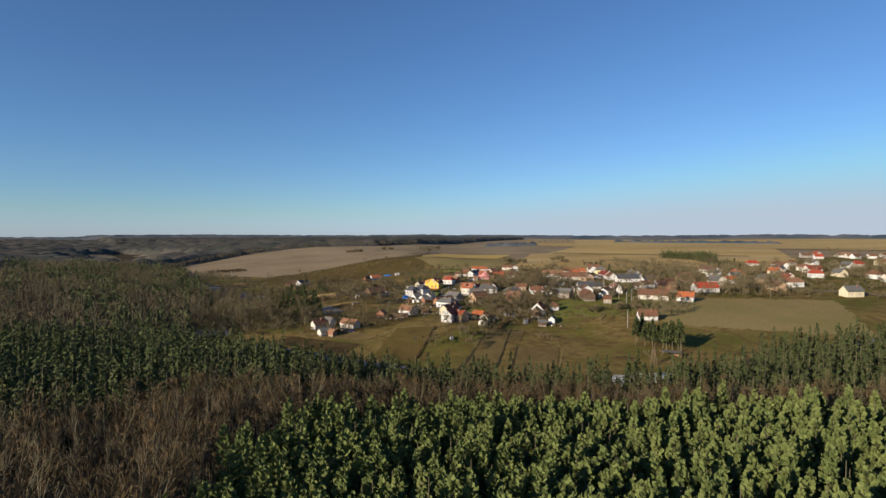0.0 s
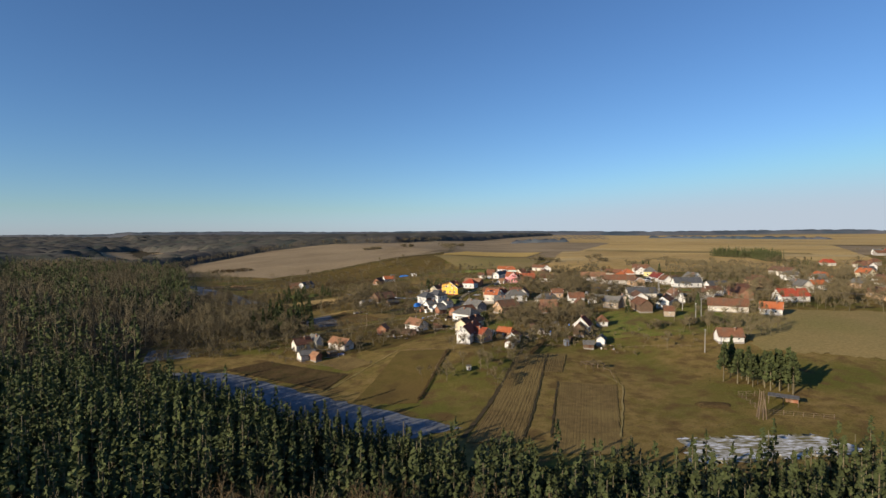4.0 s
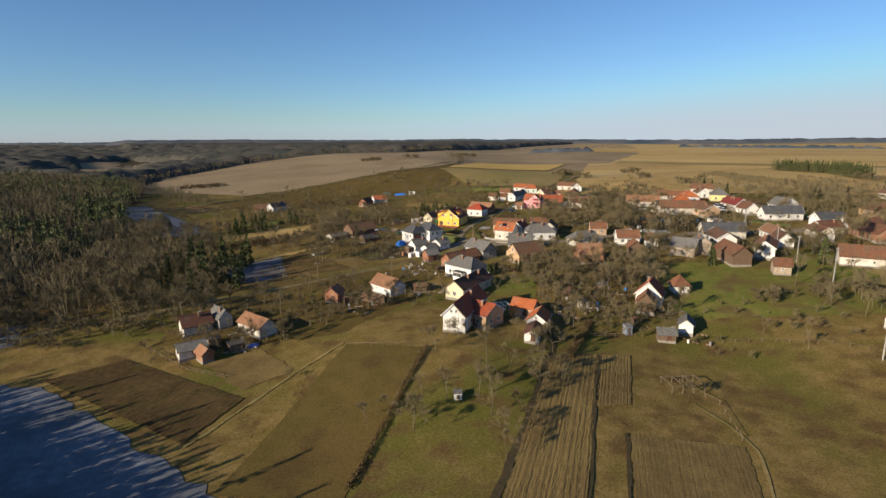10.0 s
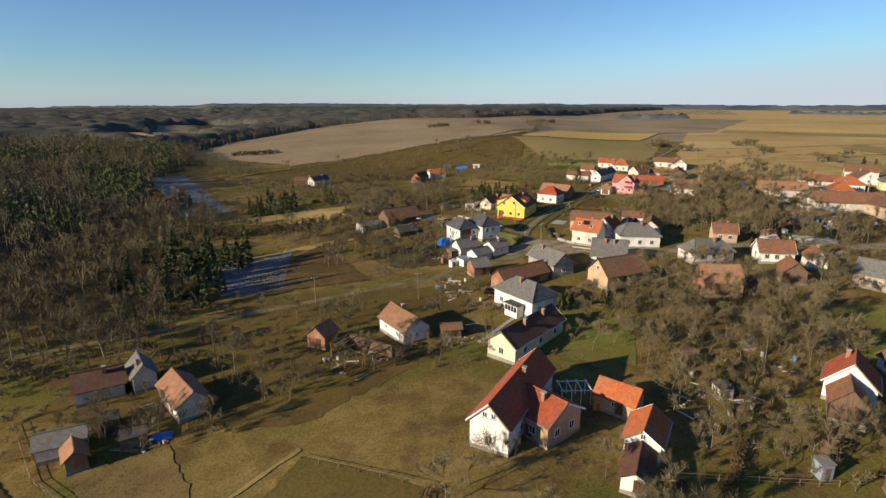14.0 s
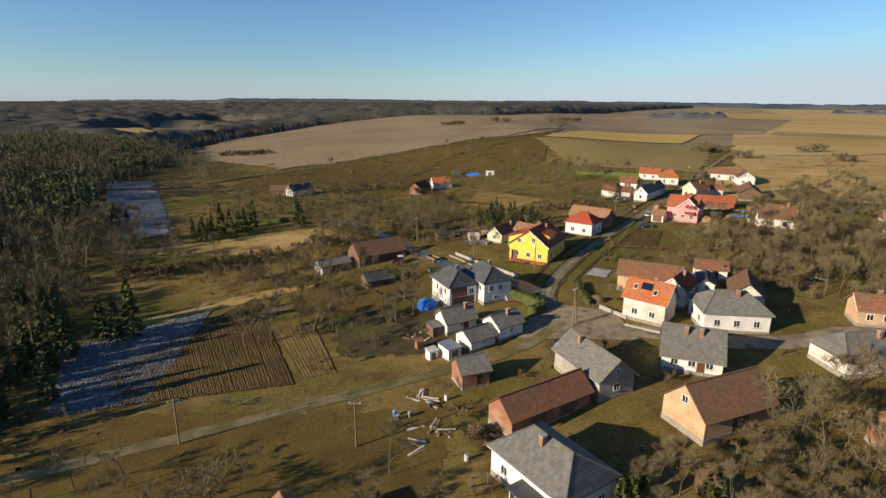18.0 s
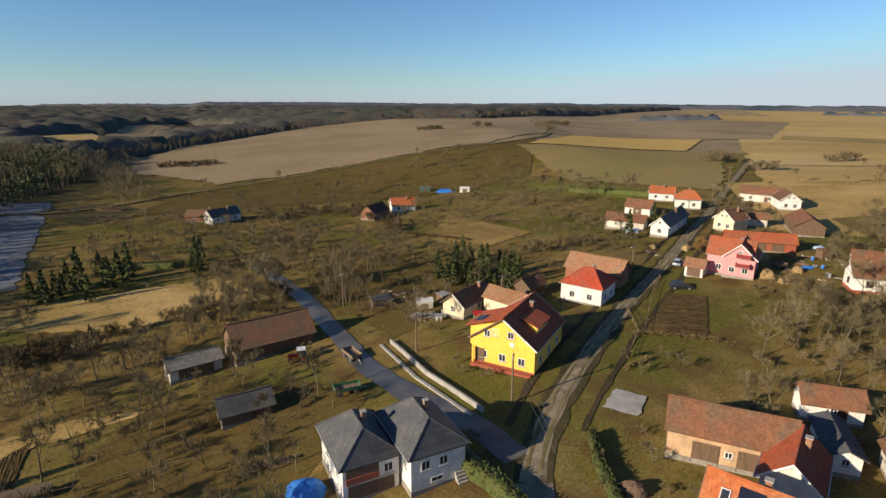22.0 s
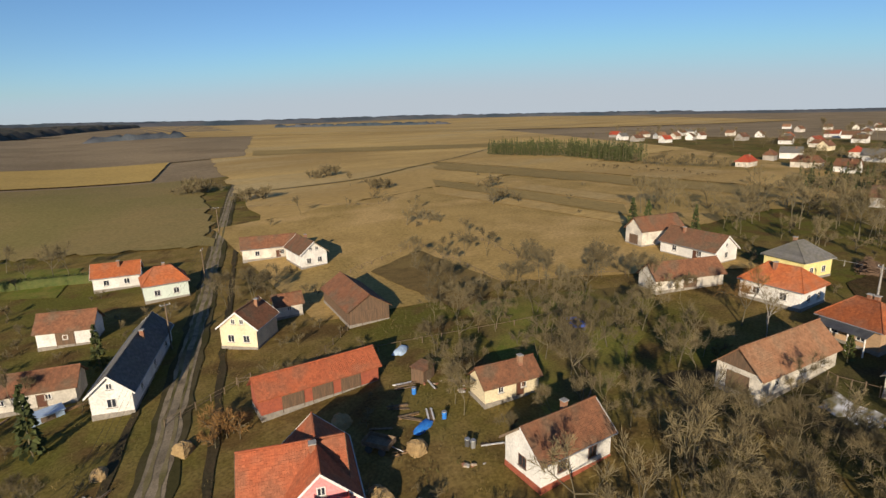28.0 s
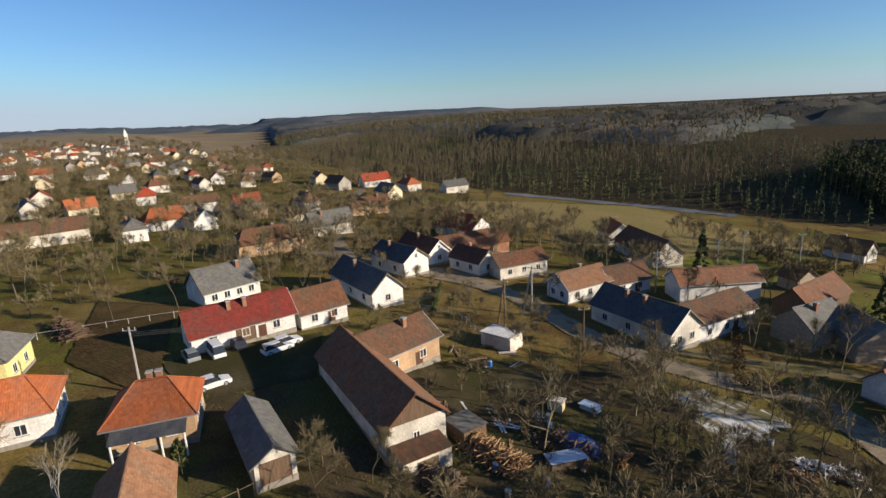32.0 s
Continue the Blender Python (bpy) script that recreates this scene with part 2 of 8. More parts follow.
M["r_gray"] = roof_mat("grey_slate", (0.150, 0.144, 0.134), (0.116, 0.112, 0.106), (0.137, 0.130, 0.108), 0.4)
M["r_slate"] = roof_mat("dark_slate", (0.075, 0.078, 0.085), (0.06, 0.062, 0.068), (0.09, 0.09, 0.085), 0.4, 0.7)
M["r_felt"] = mat("roofing_felt", (0.075, 0.075, 0.075), (0.055, 0.055, 0.055), 0.8, 0.85, 6.0, 0.01, c3=(0.10, 0.095, 0.085), big=0.3)
def wall_mat(name, c, dirt=0.8):
    return mat(name, c, tuple(v * 0.93 for v in c), 0.6, 0.9, 7.0, 0.006, per=0.04, c3=tuple(v * dirt for v in c), big=0.35)
M["w_white"] = wall_mat("white_plaster", (0.74, 0.72, 0.67))
M["w_old"] = wall_mat("old_white_plaster", (0.66, 0.61, 0.52), 0.68)
M["w_cream"] = wall_mat("cream_plaster", (0.72, 0.62, 0.42))
M["w_yellow"] = wall_mat("yellow_plaster", (0.85, 0.52, 0.09), 0.92)
M["w_pale"] = wall_mat("pale_yellow_plaster", (0.82, 0.70, 0.30), 0.9)
M["w_pink"] = wall_mat("pink_plaster", (0.75, 0.30, 0.30), 0.92)
M["w_gray"] = wall_mat("grey_render", (0.36, 0.33, 0.29), 0.75)
M["w_peach"] = wall_mat("peach_plaster", (0.52, 0.345, 0.205), 0.75)
M["w_mint"] = wall_mat("pale_mint_plaster", (0.62, 0.70, 0.62), 0.9)
M["w_stone"] = mat("rubble_stone", (0.42, 0.34, 0.25), (0.30, 0.24, 0.18), 2.2, 0.92, 3.0, 0.06)
M["w_brick"] = mat("rough_brick", (0.296, 0.136, 0.076), (0.234, 0.096, 0.060), 3.0, 0.92, 4.0, 0.03, c3=(0.312, 0.192, 0.119), big=0.5)
M["w_wood"] = mat("weathered_boards", (0.17, 0.105, 0.065), (0.11, 0.075, 0.05), 1.0, 0.92, 5.0, 0.02, stretch=(6, 6, 0.6))
M["w_redbrick"] = mat("red_brick", (0.36, 0.10, 0.055), (0.28, 0.08, 0.05), 3.0, 0.92, 4.0, 0.02)
M["plinth"] = mat("stone_plinth", (0.30, 0.27, 0.23), (0.22, 0.20, 0.17), 2.0, 0.92, 4.0, 0.02)
M["frame"] = mat("white_painted_wood", (0.75, 0.74, 0.70), (0.68, 0.66, 0.62), 2.0, 0.6)
M["frameb"] = mat("brown_painted_wood", (0.12, 0.05, 0.03), (0.09, 0.04, 0.025), 2.0, 0.6)
M["wood"] = mat("old_timber", (0.20, 0.145, 0.095), (0.14, 0.10, 0.065), 1.5, 0.9, 6.0, 0.01, per=0.15)
M["firewood"] = mat("split_firewood", (0.42, 0.26, 0.12), (0.30, 0.18, 0.09), 3.0, 0.9, 4.0, 0.02, per=0.2)
M["metal"] = mat("galvanised_metal", (0.42, 0.43, 0.43), (0.35, 0.36, 0.36), 1.5, 0.5, 5.0, 0.0, 0.6)
M["bark"] = mat("bark", (0.169, 0.142, 0.084), (0.116, 0.097, 0.059), 2.0, 0.95, 5.0, 0.0, per=0.2)
M["birch"] = mat("birch_bark", (0.390, 0.360, 0.315), (0.262, 0.232, 0.203), 2.0, 0.9, 4.0)
M["twig"] = mat("bare_twigs", (0.170, 0.133, 0.069), (0.124, 0.099, 0.052), 0.6, 0.95, 4.0, per=0.28)
M["twig2"] = mat("reddish_twigs", (0.097, 0.064, 0.029), (0.075, 0.051, 0.023), 0.25, 0.95, 4.0, per=0.2)
M["willow"] = mat("golden_willow_twigs", (0.264, 0.144, 0.048), (0.208, 0.112, 0.040), 0.6, 0.95, 4.0)
M["pine"] = mat("pine_needles", (0.135, 0.157, 0.046), (0.094, 0.120, 0.035), 0.30, 0.9, 6.0, per=0.15)
M["spruce"] = mat("spruce_needles", (0.068, 0.081, 0.025), (0.044, 0.056, 0.018), 0.30, 0.9, 6.0, per=0.2)
M["hedge"] = mat("evergreen_hedge", (0.056, 0.075, 0.019), (0.083, 0.090, 0.026), 0.8, 0.9, 5.0, per=0.2)
g = bpy.data.materials.new("window_glass")
g.use_nodes = True
gb = g.node_tree.nodes["Principled BSDF"]
gb.inputs["Base Color"].default_value, gb.inputs["Roughness"].default_value = (0.03, 0.035, 0.045, 1), 0.08
M["glass"] = g


def paint(name, c, rough=0.5):
    if name not in M:
        M[name] = mat(name, c, tuple(v * 0.9 for v in c), 2.0, rough, 5.0)
    return M[name]


# ---- helpers for meshes ----
def mesh_ob(name, verts, faces, material, parent=None, label="", smooth=False, mats=None, mi=None):
    me = bpy.data.meshes.new(name)
    me.from_pydata([tuple(v) for v in verts], [], [tuple(f) for f in faces])
    for m in (mats or [material]):
        me.materials.append(m)
    if mi is not None:
        me.polygons.foreach_set("material_index", mi)
    if smooth:
        me.polygons.foreach_set("use_smooth", [True] * len(me.polygons))
    me.update()
    ob = new(name, me)
    if parent:
        ob.parent = parent
    if label:
        ob["label"] = label
    return ob


def part(name, bm, material, parent, label="", at=None):
    me = bpy.data.meshes.new(name)
    bm.to_mesh(me)
    bm.free()
    me.materials.append(material)
    ob = new(name, me)
    ob.parent = parent
    if at is not None:
        ob.matrix_basis = at
    if label:
        ob["label"] = label
    return ob


def box(bm, x0, x1, y0, y1, z0, z1, m=None):
    v = [bm.verts.new((m @ Vector((x, y, z))) if m else (x, y, z)) for x, y, z in
         ((x0, y0, z0), (x1, y0, z0), (x1, y1, z0), (x0, y1, z0), (x0, y0, z1), (x1, y0, z1), (x1, y1, z1), (x0, y1, z1))]
    for f in ((3, 2, 1, 0), (4, 5, 6, 7), (0, 1, 5, 4), (1, 2, 6, 5), (2, 3, 7, 6), (3, 0, 4, 7)):
        bm.faces.new([v[i] for i in f])
    return v


def rod(bm, a, b, r0, r1=None, n=6, cap=True):
    a, b = Vector(a), Vector(b)
    r1 = r0 if r1 is None else r1
    q = (b - a).to_track_quat("Z", "Y")
    ra = [bm.verts.new(a + q @ Vector((r0 * math.cos(k * 6.2832 / n), r0 * math.sin(k * 6.2832 / n), 0))) for k in range(n)]
    rb = [bm.verts.new(b + q @ Vector((r1 * math.cos(k * 6.2832 / n), r1 * math.sin(k * 6.2832 / n), 0))) for k in range(n)]
    for k in range(n):
        bm.faces.new((ra[k], ra[(k + 1) % n], rb[(k + 1) % n], rb[k]))
    if cap:
        bm.faces.new(rb)
        bm.faces.new(ra[::-1])


def thing(name, label, category, x, y, yaw=0.0, group="", kind="", z=None, dz=0.0):
    e = new(name)
    e.matrix_basis = pose(x, y, (hgt(x, y) if z is None else z) + dz, 0, 0, yaw)
    return tagged(e, label, category, group, kind)


# ---- terrain ----
# EDGE: the rim of the woods; HILL: the foot of the valley slopes. Woods and slopes lie south and west of the lines.
EDGE = [(400, 2700), (120, 1900), (-60, 1380), (-150, 1205), (-271, 1180), (-370, 1090), (-412, 870), (-388, 730), (-330, 680), (-290, 612), (-235, 505), (-200, 465), (-150, 345), (-128, 268), (-89, 233), (-38, 200), (0, 176), (50, 169), (106, 184), (123, 222), (193, 236), (243, 256), (275, 278), (420, 290), (670, 290), (1000, 205), (1500, 85), (2600, -190)]
HILL = [(-900, 1500), (-520, 960), (-330, 690), (-290, 612), (-235, 505), (-200, 465), (-150, 345), (-128, 268), (-89, 233), (-38, 200), (0, 176), (50, 169), (106, 184), (123, 222), (193, 236), (243, 256), (275, 278), (420, 290), (670, 290), (1000, 205), (1500, 85), (2600, -190)]


def side_dist(x, y, line=EDGE):
    """Distance from a line, positive on its wooded side (south and west of it)."""
    x, y = np.asarray(x, float), np.asarray(y, float)
    best = np.full(x.shape, 1e9)
    sign = np.ones(x.shape)
    for (ax, ay), (bx, by) in zip(line, line[1:]):
        dx, dy = bx - ax, by - ay
        t = np.clip(((x - ax) * dx + (y - ay) * dy) / (dx * dx + dy * dy), 0, 1)
        d = np.hypot(x - ax - t * dx, y - ay - t * dy)
        s = np.where((dx * (y - ay) - dy * (x - ax)) < 0, 1.0, -1.0)
        m = d < best
        best, sign = np.where(m, d, best), np.where(m, s, sign)
    return best * sign


def ease(v):
    v = np.clip(v, 0, 1)
    return v * v * (3 - 2 * v)


BUMPS = ((0, 273.5, 3.2, 19.2), (-10.7, 418.7, 1.82, 25.6), (62, 279.9, -2.14, 17.1), (-133.5, 384.5, -2.78, 53.4), (66.2, 539.4, -1.5, 29.9), (113.2, 440, 1.28, 26.7))


def heights(x, y):
    x, y = np.asarray(x, float), np.asarray(y, float)
    u, v = np.clip(x / 1.068, -160, 190), np.clip(y / 1.068, 170, 620)
    tx = np.tanh((u + 20) / 70)
    z = -0.24 + 4.06 * tx + 1.66 * np.tanh((u - 90) / 60) + 3.95 * np.tanh((v - 255) / 35) + 2.13 * np.tanh((v - 380) / 90) + 3.58 * tx * np.tanh((v - 330) / 90)
    for bx, by, a, s in BUMPS:
        z = z + a * np.exp(-((x - bx) ** 2 + (y - by) ** 2) / (2 * s * s))
    # the big fields tilt up from the valley to a plateau in the north
    rim = side_dist(x, y, HILL)
    z = z + ease((y - 600) / 130) * ease((120 - x) / 200) * (-5 + np.clip(-0.08 * rim, 0, 25) - z)
    d = np.clip(rim, 0, None)
    z = z + (26 - 10 * ease((-60 - x) / 60) * ease((y - 220) / 60)) * (1 - np.exp(-d / 150.0)) * np.clip(d / 30, 0, 1)
    far = np.hypot(x, y - 300)
    z = z + 0.6 * np.sin(x / 310.0 + 1) * np.clip((far - 500) / 600, 0, 1) * 5
    return z


def hgt(x, y):
    return float(heights(np.array([x]), np.array([y]))[0])


def spaced(lo, hi, step, reach):
    mid = list(np.arange(lo, hi + step, step))
    out, s, p = [], step, hi
    while p < reach:
        s *= 1.13
        p += s
        out.append(min(p, reach))
    inn, s, p = [], step, lo
    while p > -reach:
        s *= 1.13
        p -= s
        inn.append(max(p, -reach))
    return np.array(inn[::-1] + mid + out)


def grid_faces(nx, ny):
    i = np.arange(nx - 1)[:, None] * ny + np.arange(ny - 1)[None, :]
    return np.stack([i, i + ny, i + ny + 1, i + 1], -1).reshape(-1, 4)


gx, gy = spaced(-150, 190, 3.0, 4850), spaced(130, 620, 3.0, 4850)
GX, GY = np.meshgrid(gx, gy, indexing="ij")
GZ = heights(GX, GY)
gv = np.stack([GX, GY, GZ], -1).reshape(-1, 3)
gf = grid_faces(len(gx), len(gy))
cen = gv[gf].mean(1)
wood = side_dist(cen[:, 0], cen[:, 1]) > 0
ground = mesh_ob("ground", gv.tolist(), gf.tolist(), None, smooth=True, mats=[M["grass"], M["floor"], M["tan"]], mi=np.where(wood, 1, np.where((cen[:, 1] > 730) | (cen[:, 0] > 620), 2, 0)).astype(np.int32))
tagged(ground, "rolling winter grassland with leaf-littered woodland floor", "ground", kind="structure")


def patch(name, label, corners, material, lift=0.06, step=2.0, kind="structure", category="field", wave=0.0, along=True, ripple=0.8, fray=0.0):
    """A four-cornered sheet laid on the ground; wave: height of furrows that run along the first side."""
    a, b, c, d = [np.array(p, float) for p in corners]
    la, lb = max(np.linalg.norm(b - a), np.linalg.norm(c - d)), max(np.linalg.norm(d - a), np.linalg.norm(c - b))
    nu, nv = max(2, int(la / step)), max(2, int(lb / (0.2 if wave else step)))
    u, v = np.meshgrid(np.linspace(0, 1, nu + 1), np.linspace(0, 1, nv + 1), indexing="ij")
    p = (a * ((1 - u) * (1 - v))[..., None] + b * (u * (1 - v))[..., None] + c * (u * v)[..., None] + d * ((1 - u) * v)[..., None])
    rim = np.minimum(np.minimum(u, 1 - u) * la, np.minimum(v, 1 - v) * lb)
    p = p + (np.random.rand(*p.shape) - 0.5) * np.where(rim < 0.01 + fray, fray or (0.35 if la < 120 else 4.0), 0.0)[..., None]
    z = heights(p[..., 0], p[..., 1]) + lift + 0.0004 * np.hypot(p[..., 0], p[..., 1] - 350)
    if wave:
        wob = np.cumsum(np.random.rand(nv + 1) * 2)[None, :] * 0.2
        z = z + wave * (0.7 * np.sin(wob * 6.2832 / ripple) + np.random.rand(nu + 1, 1) * 0.5 + np.random.rand(*z.shape) * 1.9)
    ob = mesh_ob(name, np.concatenate([p, z[..., None]], -1).reshape(-1, 3).tolist(), grid_faces(nu + 1, nv + 1).tolist(), material, smooth=not wave)
    # faces must look up
    if ob.data.polygons[0].normal.z < 0:
        ob.data.flip_normals()
    return tagged(ob, label, category, kind=kind)


def ribbon(name, label, pts, width, material, lift=0.09, category="road", rough_edge=0.25, kind="structure"):
    """A road or track along a smooth line through pts."""
    P = [Vector((*p, 0)) for p in pts]
    line = []
    for i in range(len(P) - 1):
        p0, p1, p2, p3 = P[max(i - 1, 0)], P[i], P[i + 1], P[min(i + 2, len(P) - 1)]
        n = max(3, int((p2 - p1).length / (2.5 if (p2 - p1).length < 120 else 12)))
        for k in range(n):
            t = k / n
            line.append(0.5 * (2 * p1 + (p2 - p0) * t + (2 * p0 - 5 * p1 + 4 * p2 - p3) * t * t + (3 * p1 - p0 - 3 * p2 + p3) * t ** 3))
    line.append(P[-1])
    vs, fs = [], []
    rnd = random.Random(len(pts) * 7 + int(width * 10))
    for i, p in enumerate(line):
        d = (line[min(i + 1, len(line) - 1)] - line[max(i - 1, 0)]).normalized()
        nrm = Vector((-d.y, d.x, 0))
        for k in range(5):
            w = (k / 4 - 0.5) * width + (rnd.uniform(-rough_edge, rough_edge) if k in (0, 4) else 0)
            q = p + nrm * w
            vs.append((q.x, q.y, hgt(q.x, q.y) + lift + 0.0004 * math.hypot(q.x, q.y - 350)))
    for i in range(len(line) - 1):
        for k in range(4):
            a = i * 5 + k
            fs.append((a, a + 5, a + 6, a + 1)[::-1])
    ob = mesh_ob(name, vs, fs, material, smooth=True)
    if ob.data.polygons[0].normal.z < 0:
        ob.data.flip_normals()
    return tagged(ob, label, category, kind=kind)


# ---- fields, roads and yards ----
def loft(name, label, low, high, material, lift=0.3, rows=14, cuts=6, category="field"):
    """A field between a lower and an upper boundary line of as many corners."""
    def fine(p):
        p = np.array(p, float)
        k = np.arange(len(p))
        q = np.linspace(0, len(p) - 1, (len(p) - 1) * cuts + 1)
        return np.stack([np.interp(q, k, p[:, 0]), np.interp(q, k, p[:, 1])], -1)
    a, b = fine(low), fine(high)
    v = np.linspace(0, 1, rows + 1)
    p = a[:, None] * (1 - v)[None, :, None] + b[:, None] * v[None, :, None]
    p = p + (np.random.rand(*p.shape) - 0.5) * np.where((v < 0.01) | (v > 0.99), 5.0, 0.0)[None, :, None]
    z = heights(p[..., 0], p[..., 1]) + lift + 0.0004 * np.hypot(p[..., 0], p[..., 1] - 350)
    ob = mesh_ob(name, np.concatenate([p, z[..., None]], -1).reshape(-1, 3).tolist(), grid_faces(len(a), rows + 1).tolist(), material, smooth=True)
    if ob.data.polygons[0].normal.z < 0:
        ob.data.flip_normals()
    return tagged(ob, label, category, kind="structure")


# The blue-dark shade over the lane goes into this wet surface's colour.
M["wet"] = mat("wet_shaded_asphalt", (0.075, 0.078, 0.085), (0.055, 0.056, 0.06), 0.35, 0.35, 12.0, 0.01, c3=(0.12, 0.11, 0.095), big=0.15, world=True, spec=0.5)
loft("field_big", "broad tan ploughed field tilting up to the woods", [(-318, 655), (-262, 648), (-205, 625), (-160, 668), (-110, 708), (-62, 750), (-26, 872)], [(-374, 702), (-398, 830), (-385, 960), (-350, 1085), (-255, 1160), (-146, 1181), (-30, 1060)], M["tan"], 0.35, 24, 10)
patch("field_tan_far", "tan field beyond the village", [(-24, 872), (165, 865), (581, 2001), (130, 1880)], M["tan"], 0.3, 15)
patch("field_tan_west", "pale field among western woods", [(-640, 890), (-665, 990), (-515, 872), (-515, 785)], M["straw"], 0.5, 12)
patch("field_brown_west", "brown sloping field among western woods", [(-590, 930), (-840, 1240), (-880, 1460), (-560, 1180)], M["tan"], 0.5, 20)
patch("field_gold", "golden stubble field", [(-32, 749), (76, 748), (110, 866), (0, 868)], M["gold"], 0.45, 8)
patch("field_green", "green winter crop field", [(0, 622), (60, 582), (98, 735), (-40, 742)], M["winterwheat"], 0.3, 6)
patch("field_straw", "pale straw-coloured grassland stretching to the horizon", [(80, 600), (420, 640), (900, 1500), (235, 1300)], M["straw"], 0.2, 12)
patch("field_straw_east", "dry straw-coloured meadow above the village", [(86, 512), (290, 480), (420, 640), (80, 600)], M["dry"], 0.15, 6)
patch("field_pale_strip", "pale stubble strip before the conifers", [(290, 730), (286, 514), (246, 504), (229, 701)], M["straw"], 0.42, 5)
patch("field_fallow_strip", "olive-brown fallow strip in the straw meadow", [(227, 701), (243, 504), (221, 500), (200, 664)], M["fallow"], 0.36, 5)
patch("field_mown_strip", "mown straw strip in the meadow", [(191, 655), (188, 539), (176, 529), (174, 630)], M["straw"], 0.33, 4)
patch("field_rough_strip", "rough olive strip between mown strips", [(172, 630), (174, 529), (160, 518), (160, 611)], M["fallow"], 0.31, 4)
patch("field_low_strip", "mown straw strip above the gardens", [(158, 611), (158, 518), (150, 512), (147, 594)], M["straw"], 0.29, 4)
patch("field_band_far", "darker band of fallow land", [(170, 860), (420, 740), (440, 780), (190, 920)], M["fallow"], 0.4, 8)
patch("field_horizon", "pale fields near the horizon", [(220, 1300), (1400, 900), (2600, 2600), (400, 3000)], M["straw"], 0.6, 40)
patch("field_horizon_west", "pale distant plain", [(-60, 1700), (420, 1700), (800, 3400), (-200, 3000)], M["tan"], 0.6, 40)
patch("ploughed_plot", "freshly ploughed dark brown plot below the cottages", [(-89, 266), (-76, 276), (-40, 260), (-45, 245)][::-1], M["soil"], 0.08, 1.0, wave=0.045)
patch("garden_plot", "furrowed brown plot beside the track", [(-79, 353), (-66, 344), (-40.5, 355), (-74, 395)], M["soil"], 0.08, 1.0, wave=0.045)
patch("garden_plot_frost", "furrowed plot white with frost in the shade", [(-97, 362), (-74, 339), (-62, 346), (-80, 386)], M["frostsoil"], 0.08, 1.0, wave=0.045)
patch("garden_bed", "narrow dug bed in the grass", [(-57, 376), (-40, 357), (-35, 360), (-50, 380)], M["soil2"], 0.08, 1.0, wave=0.03)
patch("field_strip", "brown ploughed strip between hedged orchards", [(3.5, 203), (24.1, 277), (35, 279), (17.5, 203)], M["soil2"], 0.08, 1.0, wave=0.05, ripple=1.1)
patch("field_strip_east", "brown ploughed strip", [(37.5, 259.6), (42.7, 280.5), (35.6, 279.2), (30.6, 258.4)][::-1], M["soil2"], 0.09, 1.0, wave=0.05)
patch("field_square", "harrowed brown field", [(24, 196), (35, 250.5), (53.6, 248), (41, 196)], M["soil2"], 0.08, 1.0, wave=0.02)
patch("street_plot", "dug garden plot beside the street", [(14, 434), (24, 433), (28, 454), (21, 455)], M["soil"], 0.08, 1.0, wave=0.05)
patch("barn_plot", "bare garden plot behind the barn", [(8, 479), (18, 475), (21, 486), (11, 492)], M["soil2"], 0.08, 1.5)
patch("garden_field", "broad brown dug field behind the gardens", [(-44, 506), (-23, 497), (-11, 513), (-47, 550)], M["soil2"], 0.08, 1.5, wave=0.03)
patch("garden_field_upper", "narrow brown bed behind the gardens", [(-44, 553), (-13, 522), (-17, 535), (-42, 562)], M["soil2"], 0.10, 2.0)
patch("green_garden", "green lawn among evergreen hedges", [(-22, 606), (23, 566), (30, 587), (-20, 637)], M["lawn"], 0.08, 2.0)
patch("row_plot", "dark dug plot beside the row house", [(117, 448), (135, 457), (163, 453), (153, 441)], M["soil"], 0.08, 1.0, wave=0.03)
patch("meadow_plot", "brown dug plot in the upper meadow", [(79, 530), (96, 535), (93, 501), (78, 497)], M["soil2"], 0.24, 2.0, fray=0.8)
patch("farm_yard", "trodden sandy farmyard between the barns", [(96, 403), (108, 408), (108, 420), (96, 424)], M["yard"], 0.08, 1.5)
patch("row_yard", "grey gravel yard before the row house", [(112, 430), (126, 424), (127, 446), (114, 445)], M["yard"], 0.08, 1.5)
patch("junction_yard", "worn asphalt apron at the junction", [(-6, 376), (16, 378), (12, 389), (-3, 393)], M["asphalt"], 0.07, 1.5)
patch("timber_yard", "bare sandy timber yard", [(-235, 530), (-190, 515), (-178, 545), (-220, 560)], M["yard"], 0.10, 3)
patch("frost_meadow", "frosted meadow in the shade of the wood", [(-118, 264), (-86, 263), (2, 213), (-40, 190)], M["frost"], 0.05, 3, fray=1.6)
patch("frost_clearing", "frosted clearing below the wooded slope", [(-271, 543), (-250, 556), (-146, 451), (-162, 436)], M["frost"], 0.09, 3, fray=1.6)
patch("frost_brook", "frosted grass beside the brook", [(-135, 292), (-118, 296), (-112, 282), (-128, 276)], M["frost"], 0.08, 2, fray=1.6)
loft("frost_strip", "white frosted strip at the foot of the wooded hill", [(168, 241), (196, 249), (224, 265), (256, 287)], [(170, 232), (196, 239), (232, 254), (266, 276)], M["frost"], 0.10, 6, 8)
patch("snow_patch", "thin snow with grass showing through", [(58, 205), (92, 207), (100, 196), (55, 190)], M["snow"], 0.09, 0.9, fray=2.0)
patch("snow_garden", "thin snow lying behind the hedge", [(87, 394), (86, 389), (76, 387), (77, 399)], M["snow"], 0.09, 0.9, fray=1.3)
patch("snow_yard", "thin snow in the shade of the barn", [(92, 446), (91, 439), (87, 441), (88, 446)], M["snow"], 0.09, 0.9, fray=1.3)
